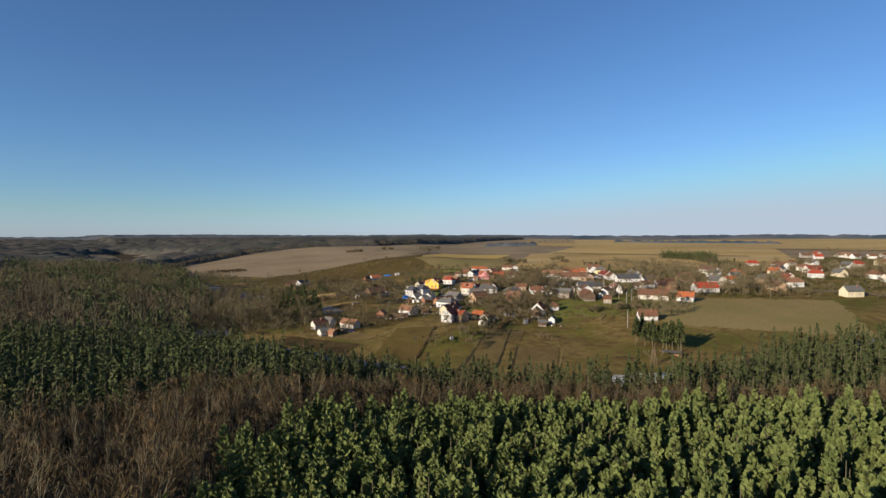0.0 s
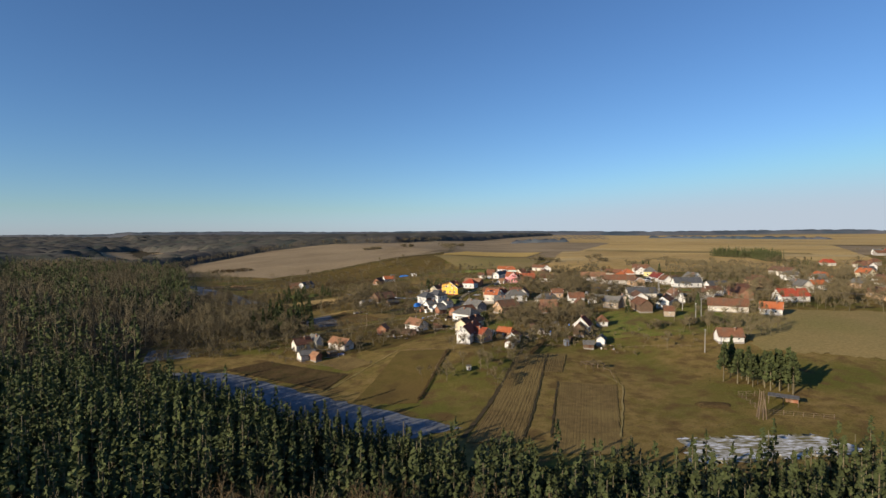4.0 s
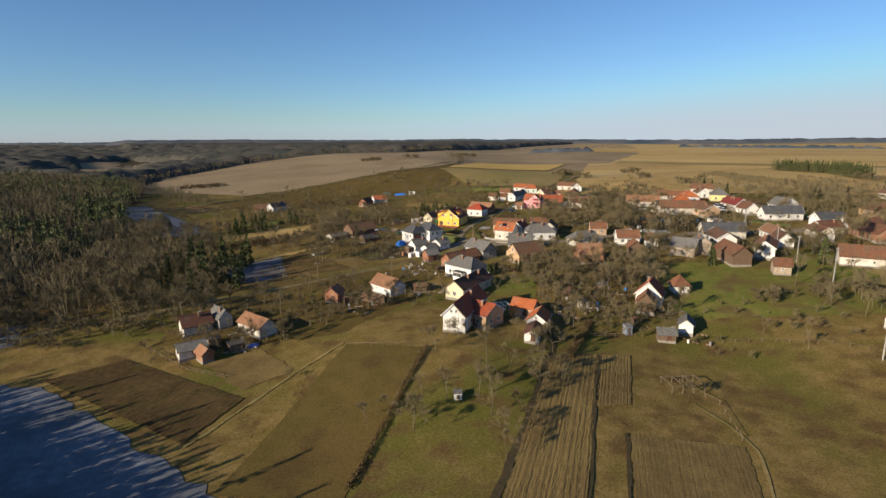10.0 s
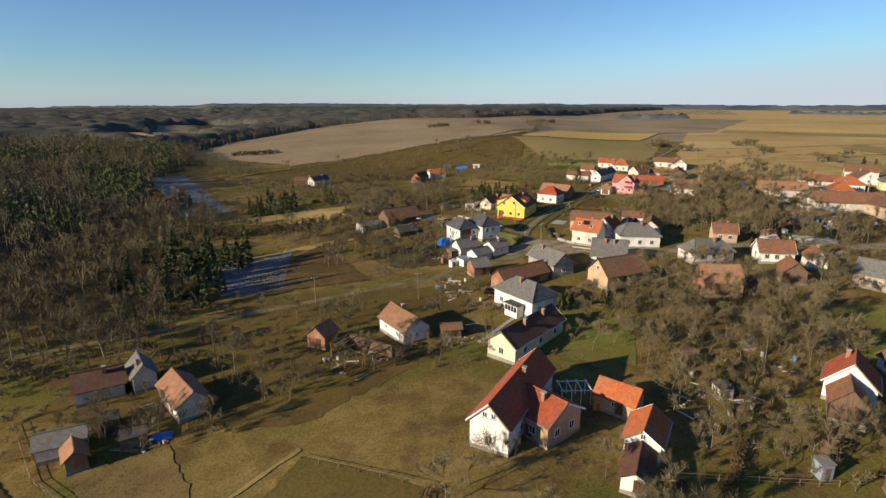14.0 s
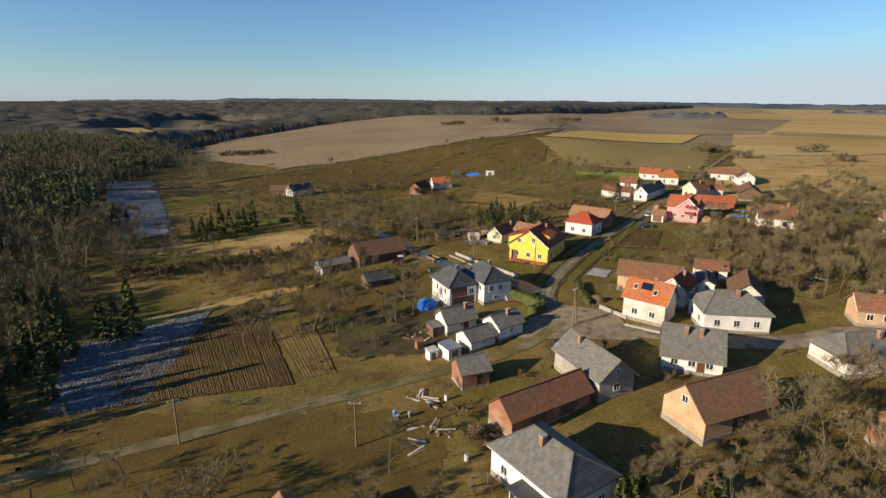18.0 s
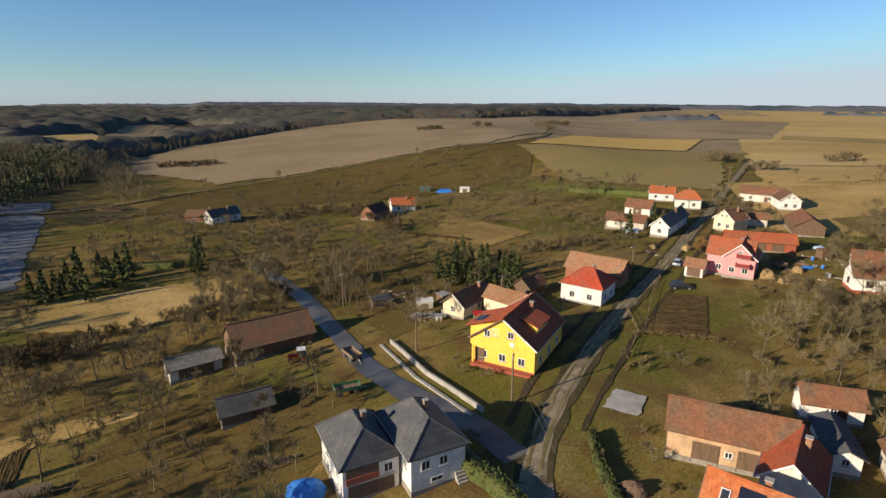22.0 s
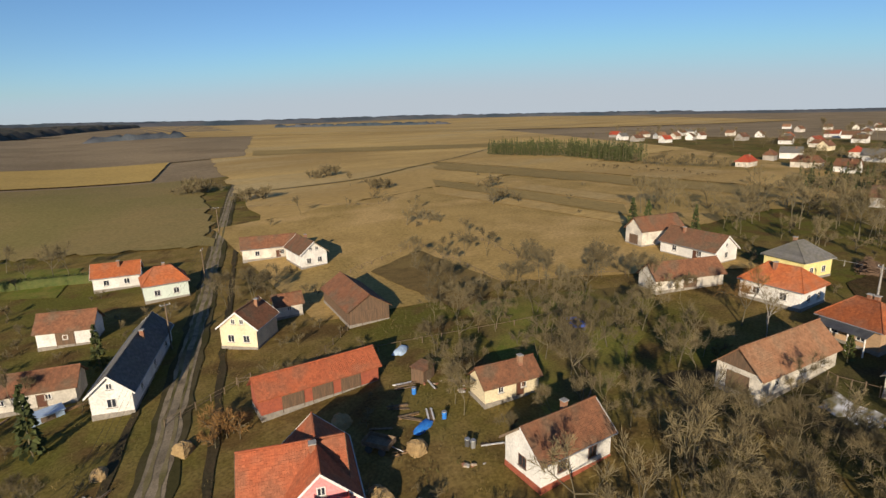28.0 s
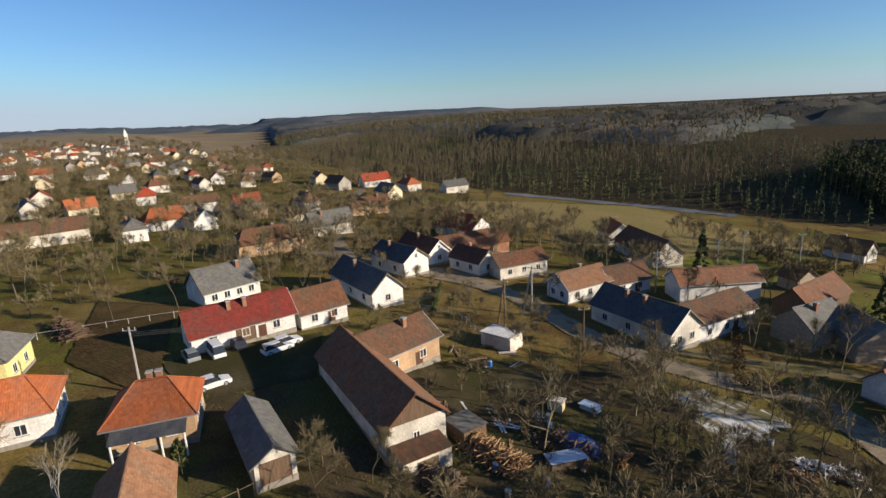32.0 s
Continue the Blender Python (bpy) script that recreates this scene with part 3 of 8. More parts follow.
loft("upper_pasture", "rough brown pasture below the big field", [(-190, 535), (-150, 560), (-110, 585), (-60, 610), (-22, 640)], [(-200, 622), (-160, 664), (-110, 704), (-62, 745), (-30, 800)], M["meadow"], 0.12, 20, 12)
patch("meadow_slope", "dry sloping meadow", [(-33, 232), (-12, 232), (-5, 277), (-24, 282)], M["meadow"], 0.05, 2)
patch("meadow_west", "dry yellow meadow by the brook", [(-154, 424), (-94, 468), (-69, 454), (-95, 432)], M["dry"], 0.10, 2, fray=2.0)
patch("meadow_rim", "dry yellow grass along the track", [(-100, 372), (-75, 400), (-62, 404), (-98, 366)], M["dry"], 0.09, 2, fray=1.5)
patch("meadow_east", "dry straw-coloured slope", [(116, 279), (205, 252), (240, 330), (130, 345)], M["winterwheat"], 0.07, 3, fray=4.0)
patch("meadow_north", "dry meadow north of the gardens", [(58, 512), (90, 500), (82, 602), (66, 602)], M["dry"], 0.10, 4)
patch("meadow_back", "dry grassland behind the farm gardens", [(88, 506), (135, 470), (150, 500), (100, 540)], M["dry"], 0.19, 4)
patch("pasture", "green pasture below the farms", [(60, 300), (130, 300), (130, 352), (66, 345)], M["lawn"], 0.05, 3)
patch("orchard_lawn", "green grass below the villas", [(-4, 318), (24, 314), (26, 340), (10, 336)], M["lawn"], 0.05, 2)
patch("villa_lawn", "green grass of the orchard behind the white cottage", [(62, 460), (92, 470), (112, 480), (80, 500)], M["lawn"], 0.06, 3)
ribbon("meadow_track", "pale wheel track across the straw meadow", [(101, 661), (149, 658), (200, 684), (250, 711), (330, 760)], 1.6, M["dirt"], 0.5)
ribbon("field_path", "pale dirt path along the big field", [(-250, 520), (-217, 540), (-200, 600), (-165, 655), (-108, 702), (-60, 738), (-30, 800), (-22, 880)], 3.0, M["dirt"], 0.5)
ribbon("road_shoulder", "muddy shoulders of the village street", [(-2, 394), (-1, 405), (3, 420), (12, 447), (24, 478), (41, 525), (68, 600), (130, 770)], 4.4, M["yard"], 0.06, rough_edge=0.35)
for k in (-0.75, 0.75):
    ribbon("wheel_track", "pale wheel track worn along the village street", [(-2 + k, 396), (-1 + k, 405), (3 + k, 420), (12 + k, 447), (24 + k, 478), (41 + k, 525), (68 + k, 600), (130 + k, 770)], 0.5, M["dirt"], 0.12, "track", 0.22)
ribbon("road_main", "cracked grey village street running out to the fields", [(-2, 394), (-1, 405), (3, 420), (12, 447), (24, 478), (41, 525), (68, 600), (130, 770), (230, 1040), (420, 1560)], 2.7, M["asphalt"], rough_edge=0.25)
ribbon("verge_west", "dark ditch with rank grass beside the street", [(-6, 404), (-2.5, 420), (7, 447.5), (19, 479), (36.5, 526)], 1.0, M["floor"], 0.07)
ribbon("verge_east", "dark ditch with rank grass beside the street", [(3.5, 404), (8, 419), (17.5, 446), (29.5, 477), (46, 524), (73, 600)], 1.0, M["floor"], 0.07)
ribbon("ditch_orchard", "dark hedged ditch along the ploughed strip", [(2.5, 206), (11.2, 234.2), (14.8, 246), (18.8, 259), (23.6, 276), (26.4, 286)], 1.3, M["floor"], 0.10)
ribbon("ditch_strip", "dark furrow between the strips", [(18.5, 206), (25.5, 236), (30, 257), (35.2, 279)], 0.6, M["floor"], 0.16)
ribbon("ditch_field", "dark furrow along the harrowed field", [(25.5, 206), (31.2, 235), (34.6, 250.5)], 0.6, M["floor"], 0.16)
ribbon("path_field", "pale grassy path along the field", [(43.5, 206), (52.2, 236), (55, 249), (50, 262)], 0.6, M["winterwheat"], 0.12)
ribbon("path_meadow", "pale worn path at the meadow edge", [(-44, 244), (-36, 262), (-25, 283)], 0.6, M["winterwheat"], 0.10)
ribbon("road_junction", "grey asphalt lane past the orange-roofed house", [(-2, 394), (0, 387), (6, 383), (15, 381.5), (28, 379.5), (40, 381), (58, 388), (76, 380), (90, 386), (104, 389), (129, 387), (150, 395), (185, 410)], 4.6, M["asphalt"], 0.10)
ribbon("track_west", "dirt track through grass", [(2, 384), (-6, 371), (-20, 360), (-43, 343), (-75, 318), (-110, 290), (-140, 262)], 2.6, M["dirt"], 0.08)
ribbon("road_wet", "wet lane with blue-dark shade in its colour", [(-4, 398), (-12, 405), (-22, 411), (-32, 420), (-46, 437), (-64, 457), (-90, 480)], 3.8, M["wet"], 0.08)
ribbon("lane_farm", "pale gravel lane to the farm", [(60, 322), (63, 339), (71, 359), (84, 373), (104, 388)], 3.0, M["dirt"], 0.08)
ribbon("street_east", "grey street between the gabled houses", [(129, 387), (146, 390), (165, 402), (215, 388), (300, 340)], 5.0, M["asphalt"], 0.12)

ribbon("garden_path", "pale concrete path to the grey-roofed house", [(-5, 319), (-3, 323), (1, 332)], 0.9, M["concrete"], 0.10, "path", 0.05)
# The next three patches put farmyard shade into dark mud ground.
patch("farm_mud", "trodden ground darkened for mud and shade between the barns and woodpiles", [(64, 386), (97, 392), (99, 428), (68, 430)], M["mud"], 0.055, 1.5, fray=1.5)
patch("barn_mud", "muddy ground darkened for shade behind the long barns", [(84, 430), (112, 420), (114, 452), (92, 452)], M["mud"], 0.05, 1.5, fray=1.5)
patch("shade_mud", "muddy ground darkened for shade beside the white barn", [(76, 430), (92, 430), (94, 456), (80, 462)], M["mud"], 0.06, 1.5, fray=1.5)
patch("shed_garden", "dark dug garden ground behind the low barns", [(-36, 365), (-17, 370), (-27, 392), (-50, 384)], M["mud"], 0.05, 1.5, fray=1.8)
patch("cottage_bed", "dug garden bed beside the old cottages", [(-56, 274), (-46, 282), (-33, 271), (-42, 263)], M["soil2"], 0.07, 1.0, fray=0.8)
# Brown ground patches; their darkness also stands in for long tree shadows.
patch("cottage_land", "rough brown ground with tree shade in its colour round the old cottages", [(-75, 284), (-28, 288), (-8, 318), (-72, 326)], M["meadow"], 0.035, 2, fray=2.0)
patch("track_land", "rough brown grass with tree shade in its colour above the track", [(-70, 328), (-10, 322), (-12, 352), (-60, 342)], M["meadow"], 0.03, 2, fray=2.0)
patch("hut_land", "weedy garden ground with tree shade in its colour round the sheds", [(-60, 388), (-30, 366), (-28, 412), (-58, 414)], M["meadow"], 0.035, 2, fray=2.0)
patch("lane_land", "weedy brown ground with tree shade in its colour beside the wet lane", [(-58, 462), (-30, 428), (-14, 466), (-56, 500)], M["meadow"], 0.035, 2, fray=2.0)


# ---- houses ----
FOOT = []                               # places taken by buildings
SHARED = {}


def window(parent, m, w, h, fm):
    key = ("win", round(w, 2), round(h, 2), fm)
    if key not in SHARED:
        bm = bmesh.new()
        t = 0.09
        for q in ((-w / 2, w / 2, -0.06, 0.05, -h / 2, -h / 2 + t), (-w / 2, w / 2, -0.06, 0.05, h / 2 - t, h / 2), (-w / 2, -w / 2 + t, -0.06, 0.05, -h / 2 + t, h / 2 - t),
                  (w / 2 - t, w / 2, -0.06, 0.05, -h / 2 + t, h / 2 - t), (-0.035, 0.035, -0.06, 0.03, -h / 2 + t, h / 2 - t)):
            box(bm, *q)
        f = bpy.data.meshes.new("window_frame")
        bm.to_mesh(f)
        bm.free()
        f.materials.append(M[fm])
        bm = bmesh.new()
        box(bm, -w / 2 + t, w / 2 - t, -0.05, 0.015, -h / 2 + t, h / 2 - t)
        p = bpy.data.meshes.new("pane")
        bm.to_mesh(p)
        bm.free()
        p.materials.append(M["glass"])
        bm = bmesh.new()
        box(bm, -w / 2 - 0.08, w / 2 + 0.08, -0.05, 0.14, -h / 2 - 0.07, -h / 2 - 0.01)
        s = bpy.data.meshes.new("sill")
        bm.to_mesh(s)
        bm.free()
        s.materials.append(M["concrete"])
        SHARED[key] = (f, p, s)
    f, p, s = SHARED[key]
    wob = new("window", f)
    wob.parent, wob.matrix_basis = parent, m
    for nm, me in (("pane", p), ("sill", s)):
        o = new(nm, me)
        o.parent = wob
    return wob


def door(parent, m, w, h, mt, wide=False):
    bm = bmesh.new()
    box(bm, -w / 2 - 0.1, -w / 2, -0.06, 0.06, 0, h + 0.1)
    box(bm, w / 2, w / 2 + 0.1, -0.06, 0.06, 0, h + 0.1)
    box(bm, -w / 2, w / 2, -0.06, 0.06, h, h + 0.1)
    fr = part("gate" if wide else "door", bm, M["w_wood"], parent, "", m)
    n = max(2, int(w / 0.6))
    for k in range(n):
        bm = bmesh.new()
        box(bm, -w / 2 + k * w / n + 0.006, -w / 2 + (k + 1) * w / n - 0.006, -0.05, 0.03, 0.02, h)
        part("board", bm, M[mt], fr)
    return fr


def house(name, label, x, y, yaw, L, W, He, Hr, wall, roof, hip=0.0, wins="", cat="house", chim=1, base="plinth", fm="frame", sag=0.06, gable="", over=0.45, z=None, group=""):
    """A building with its ridge along its own x axis: A end at -x, B end at +x, sides L (+y) and R (-y).
    wins: R3 three windows on side R, A2 two in the A gable, a1 one in its attic, dR a door, gA a wide gate."""
    e = thing(name, label, cat, x, y, yaw, z=z, group=group)
    FOOT.append((x, y, yaw, L, W))
    s = (Hr - He) / (W / 2)
    lx, wy = L / 2 - min(over, 0.4), W / 2 - over
    ze = Hr - s * wy - 0.10
    # ground falls away under long buildings: the plinth reaches down
    bm = bmesh.new()
    bot = [bm.verts.new(p) for p in ((-lx, -wy, -1.6), (lx, -wy, -1.6), (lx, wy, -1.6), (-lx, wy, -1.6))]
    top = [bm.verts.new(p) for p in ((-lx, -wy, ze), (lx, -wy, ze), (lx, wy, ze), (-lx, wy, ze))]
    if hip >= 0.5 or gable:
        for k in range(4):
            bm.faces.new((bot[k], bot[(k + 1) % 4], top[(k + 1) % 4], top[k]))
        bm.faces.new(top)
    else:
        ra, rb = bm.verts.new((-lx, 0, Hr - 0.10)), bm.verts.new((lx, 0, Hr - 0.10))
        bm.faces.new((bot[0], bot[1], top[1], top[0]))
        bm.faces.new((bot[2], bot[3], top[3], top[2]))
        bm.faces.new((bot[1], bot[2], top[2], rb, top[1]))
        bm.faces.new((bot[3], bot[0], top[0], ra, top[3]))
    bm.faces.new(bot[::-1])
    part("wall", bm, M[wall], e)
    if gable and hip < 0.5:
        for k in (-1, 1):
            bm = bmesh.new()
            a = [bm.verts.new(p) for p in ((k * lx, -wy, ze), (k * lx, wy, ze), (k * lx, 0, Hr - 0.10))]
            b = [bm.verts.new(p) for p in ((k * (lx - 0.15), -wy, ze), (k * (lx - 0.15), wy, ze), (k * (lx - 0.15), 0, Hr - 0.10))]
            bm.faces.new(a if k > 0 else a[::-1])
            bm.faces.new(b[::-1] if k > 0 else b)
            for i in range(3):
                bm.faces.new((a[i], b[i], b[(i + 1) % 3], a[(i + 1) % 3]))
            bmesh.ops.recalc_face_normals(bm, faces=bm.faces)
            part("gable", bm, M[gable], e)
    if base:
        bm = bmesh.new()
        box(bm, -lx - 0.05, lx + 0.05, -wy - 0.05, wy + 0.05, -1.6, 0.42)
        part("plinth", bm, M[base], e)
    # roof: slopes with thickness, sagging a little between the ends
    bm = bmesh.new()
    rnd = random.Random(int(x * 31 + y * 17))
    th, n = 0.15, max(2, int(L / 2.2))
    hx = hip * W / 2 * 0.9
    rows = []
    for k in range(n + 1):
        f = k / n
        px = -L / 2 + L * f
        dz = -sag * (4 * f * (1 - f)) * rnd.uniform(0.5, 1.6)
        rx = max(-L / 2 + hx, min(L / 2 - hx, px)) if hip else px
        if hip and L / 2 - hx < 0.15:
            rx = max(-0.15, min(0.15, px * 0.1))
        if hip:
            rx = -L / 2 + hx + max(0.3, L - 2 * hx) * f if L - 2 * hx > 0.3 else (f - 0.5) * 0.3
        rows.append([bm.verts.new(p) for p in ((px, -W / 2, He + dz * 0.4), (rx, 0, Hr + dz), (px, W / 2, He + dz * 0.4),
                                               (px, -W / 2, He + dz * 0.4 - th), (rx, 0, Hr + dz - th), (px, W / 2, He + dz * 0.4 - th))])
    for a, b in zip(rows, rows[1:]):
        for q in ((a[0], b[0], b[1], a[1]), (a[1], b[1], b[2], a[2]), (a[4], b[4], b[3], a[3]), (a[5], b[5], b[4], a[4]), (a[3], b[3], b[0], a[0]), (a[2], b[2], b[5], a[5])):
            bm.faces.new(q)
    for a, flip in ((rows[0], False), (rows[-1], True)):
        qs = [(a[0], a[1], a[2])] if hip else []
        qs += [(a[3], a[4], a[1], a[0]), (a[4], a[5], a[2], a[1])] if not hip else [(a[3], a[0], a[2], a[5])]
        for q in qs:
            bm.faces.new(q if not flip else q[::-1])
    bmesh.ops.recalc_face_normals(bm, faces=bm.faces)
    part("roof", bm, M[roof], e)
    bm = bmesh.new()
    rl = max(0.2, L / 2 - hx)
    rod(bm, (-rl, 0, Hr + 0.02), (0, 0, Hr - sag + 0.02), 0.13)
    rod(bm, (0, 0, Hr - sag + 0.02), (rl, 0, Hr + 0.02), 0.13)
    if hip:
        for a in (-1, 1):
            for b in (-1, 1):
                rod(bm, (a * rl, 0, Hr), (a * L / 2, b * W / 2, He + 0.03), 0.1)
    part("ridge_tiles", bm, M[roof], e)
    if cat == "house":
        for k in (-1, 1):
            bm = bmesh.new()
            rod(bm, (-L / 2, k * (W / 2 + 0.06), He - 0.10), (L / 2, k * (W / 2 + 0.06), He - 0.06), 0.07, n=5)
            part("gutter", bm, M["metal"], e)
        if not hip:
            for k in (-1, 1):
                for j in (-1, 1):
                    bm = bmesh.new()
                    v = []
                    for px in (k * (L / 2 + 0.015), k * (L / 2 + 0.05)):
                        v += [bm.verts.new(p) for p in ((px, 0, Hr - 0.24), (px, 0, Hr + 0.04), (px, j * W / 2, He + 0.04), (px, j * W / 2, He - 0.24))]
                    for q in ((0, 1, 2, 3), (7, 6, 5, 4), (0, 4, 5, 1), (1, 5, 6, 2), (2, 6, 7, 3), (3, 7, 4, 0)):
                        bm.faces.new([v[i] for i in q])
                    bmesh.ops.recalc_face_normals(bm, faces=bm.faces)
                    part("bargeboard", bm, M["wood" if rnd.random() < 0.5 else "frame"], e)
    for k in range(chim):
        cx = (rnd.uniform(0.1, 0.5) if k == 0 else rnd.uniform(-0.5, -0.1)) * (L / 2 - hx)
        cy = rnd.choice((-1, 1)) * 0.12 * W
        cz = Hr - s * abs(cy)
        bm = bmesh.new()
        box(bm, cx - 0.28, cx + 0.28, cy - 0.28, cy + 0.28, cz - 0.6, cz + 1.05)
        ch = part("chimney", bm, M["w_brick"], e)
        bm = bmesh.new()
        box(bm, cx - 0.36, cx + 0.36, cy - 0.36, cy + 0.36, cz + 1.05, cz + 1.15)
        part("cap", bm, M["concrete"], ch)
    for tok in wins.split():
        kind = "w"
        if tok[0] in "dg" and len(tok) > 1 and tok[1] in "ABLR":
            kind, tok = tok[0], tok[1:]
        sd, cnt = tok[0], int(tok[1:] or 1)
        big = ze > 4.9
        for k in range(cnt):
            f = (k + 0.5) / cnt * 2 - 1
            if kind != "w":
                f = f * 0.8 + (0.35 if cnt == 1 and kind == "d" else 0)
            zc = 1.75
            rows_z = [1.75] + ([4.3] if big and sd in "LR" and kind == "w" else [])
            ww, wh = (1.15, 1.25) if cat == "house" else (0.8, 0.8)
            if sd in "ab":
                rows_z, ww, wh = [ze + (Hr - ze) * 0.33], 0.75, 0.85
                if big or Hr - ze > 3:
                    ww, wh = 1.05, 1.15
                f *= 0.55
            for zc in rows_z:
                if sd in "Aa":
                    m = pose(-lx, -f * (wy - 0.5), zc, 0, 0, 90)
                elif sd in "Bb":
                    m = pose(lx, f * (wy - 0.5), zc, 0, 0, -90)
                elif sd == "R":
                    m = pose(f * (lx - 0.6), -wy, zc, 0, 0, 180)
                else:
                    m = pose(-f * (lx - 0.6), wy, zc, 0, 0, 0)
                m = m @ pose(0, 0.0, 0)
                if kind == "w":
                    window(e, m, ww, wh, fm)
                elif kind == "d":
                    m.translation.z = 0.05
                    door(e, m, 0.95, 2.05, fm if fm == "frameb" else "frameb")
                else:
                    m.translation.z = 0.0
                    door(e, m, 2.6, 2.5, "w_wood", True)
    return e


house("farmhouse", "white gabled farmhouse with red tiled roof beside the orchard", 4.3, 294.1, 74, 19.7, 6.5, 4.1, 7.3, "w_white", "r_red", wins="A1 a2 R2", chim=1)
porch_wing = house("house_wing", "peach-walled house wing with red tiled roof and porch", 7.8, 292.8, 323, 10.3, 8.2, 3.4, 5.8, "w_peach", "r_red", wins="R2 B2 dR", chim=1, cat="house")
house("farmhouse", "white house with bright orange tiled roof by the field strips", 22.6, 291.3, 73, 7.5, 5.5, 2.8, 4.7, "w_white", "r_orange", wins="A2 R1 a1", chim=0)
house("farm_annex", "low annex with bright orange tiled roof and open timber front", 19.7, 299.6, 333, 6.8, 5.0, 2.6, 4.6, "w_peach", "r_orange", wins="dR R1", chim=0, cat="annex")
house("long_house", "cream gabled long house with dark brown tiled roof", 4.4, 319.7, 62, 18.3, 6.9, 3.1, 5.7, "w_cream", "r_dark", wins="A1 R3", chim=2)
grey_villa = house("villa", "white villa with grey hipped slate roof and glazed porch", 2.8, 338.1, 139, 12.7, 9.0, 3.8, 6.6, "w_white", "r_gray", hip=0.8, wins="L3 A2 dL", chim=1)
house("long_barn", "low long barn with brown-red tiled roof", 0.4, 352.8, 47, 15.5, 6.0, 2.6, 5.1, "w_brick", "r_brown", wins="gR2", chim=0, cat="barn")
house("stone_house", "grey slate roofed house with rendered gable", 7.5, 363.4, 127, 12.3, 7.2, 3.2, 6.2, "w_gray", "r_gray", wins="A1 a1 R2", chim=1)
house("village_house", "white house under a broad grey slate roof with two chimneys", 23.0, 371.3, 353, 9.6, 9.0, 2.4, 6.4, "w_white", "r_gray", wins="R3 dR A1", chim=2)
orange_home = house("village_house", "two-storey white house with bright orange tiled roof and skylights", 18.1, 388.3, 335, 8.7, 7.3, 4.2, 7.4, "w_old", "r_orange", wins="R2 A2 a1", chim=1)
house("long_barn", "long brown tiled barn with peach doors behind the orange-roofed house", 19.4, 402.4, 349, 13.4, 6.7, 3.5, 6.1, "w_peach", "r_brown", wins="gR2 R1", chim=0, cat="barn")
house("village_house", "white house with grey hipped slate roof", 31.8, 387.4, 8, 12.1, 9.5, 3.6, 6.6, "w_white", "r_gray", hip=0.8, wins="R3 A2", chim=1)
house("barn", "tan plastered barn with weathered brown tiled roof", 24.0, 355.7, 37, 13.3, 8.0, 3.0, 6.7, "w_peach", "r_old", wins="gR R1 a1", chim=0, cat="barn")
yellow_home = house("yellow_house", "bright yellow two-storey house with red tiled roof", -6.7, 424.4, 74, 14.0, 11.3, 4.2, 8.3, "w_yellow", "r_red", wins="A3 a2 L2 R3", chim=1, base="w_redbrick")
house("villa", "white villa with bright red hipped tiled roof by the street", 4.9, 451.6, 338, 9.2, 9.0, 3.8, 6.6, "w_white", "r_bright", hip=0.9, wins="R2 A1 B2", chim=1)
house("barn", "brick barn with weathered orange tiled roof beside the street", 7.1, 463.1, 335, 13.3, 7.0, 3.2, 6.0, "w_brick", "r_tan", wins="gR2", chim=0, cat="barn")
house("farm_building", "cream gabled farm building with brown tiled roof", -18.7, 444.2, 65, 11.1, 6.0, 2.6, 5.0, "w_cream", "r_old", wins="A1 R1 dR", chim=1)
house("farm_wing", "cream farm wing with pale tan tiled roof", -10.1, 441.6, 330, 10.4, 4.8, 3.0, 5.0, "w_cream", "r_tan", wins="dR R1", chim=0, cat="barn")
house("ruined_shed", "half-collapsed timber shed with bare rafters", -7.2, 453.5, 60, 6.5, 5.0, 2.5, 4.6, "w_wood", "r_old", wins="dR", chim=0, cat="shed", sag=0.4)
house("pink_house", "pink two-storey house with orange tiled roof and balconies", 36.2, 470.8, 338, 9.5, 7.7, 4.4, 7.8, "w_pink", "r_shed", wins="R2 A1", chim=1)
pink_front = house("pink_house_gable", "pink front gable wing with balconies and white corner stones", 38.1, 469.9, 69, 9.9, 7.0, 4.4, 7.6, "w_pink", "r_shed", wins="A2 a1 R1", chim=0)
house("garage", "low garage with orange tiled roof", 28.6, 468.2, 335, 4.6, 4.6, 2.3, 3.8, "w_white", "r_tan", wins="gR", chim=0, cat="garage", base="")
house("open_barn", "long open barn with orange-red tiled roof", 47.3, 489.8, 355, 16.5, 5.2, 2.6, 4.6, "w_redbrick", "r_shed", wins="gR3", chim=0, cat="barn")
house("cream_house", "small cream house with decorated gable and brown tiled roof", 46.8, 513.8, 43, 7.8, 7.1, 3.5, 6.3, "w_cream", "r_brown", wins="A2 a2", chim=1)
house("shed", "small white shed with brown tiled roof", 55.9, 520.1, 350, 5.5, 4.2, 2.5, 4.2, "w_old", "r_brown", wins="R1", chim=0, cat="shed")
house("barn", "timber barn with large weathered tiled roof", 65.6, 512.4, 80, 16.0, 8.1, 2.8, 5.4, "w_wood", "r_brown", wins="gA", chim=0, cat="barn")
house("farmhouse", "white gabled farmhouse with brown tiled roof at the village edge", 72.8, 549.1, 87, 11.2, 7.2, 3.4, 6.2, "w_white", "r_old", wins="A2 a2", chim=1)
house("farm_wing", "low white farm wing with red-brown tiled roof", 68.2, 560.9, 341, 13.7, 6.5, 3.0, 5.5, "w_old", "r_brown", wins="R2 dR", chim=0)
house("villa", "mint-white villa with bright orange hipped roof", 41.5, 550.1, 354, 9.0, 8.0, 3.5, 6.4, "w_mint", "r_orange", hip=0.8, wins="R2", chim=1)
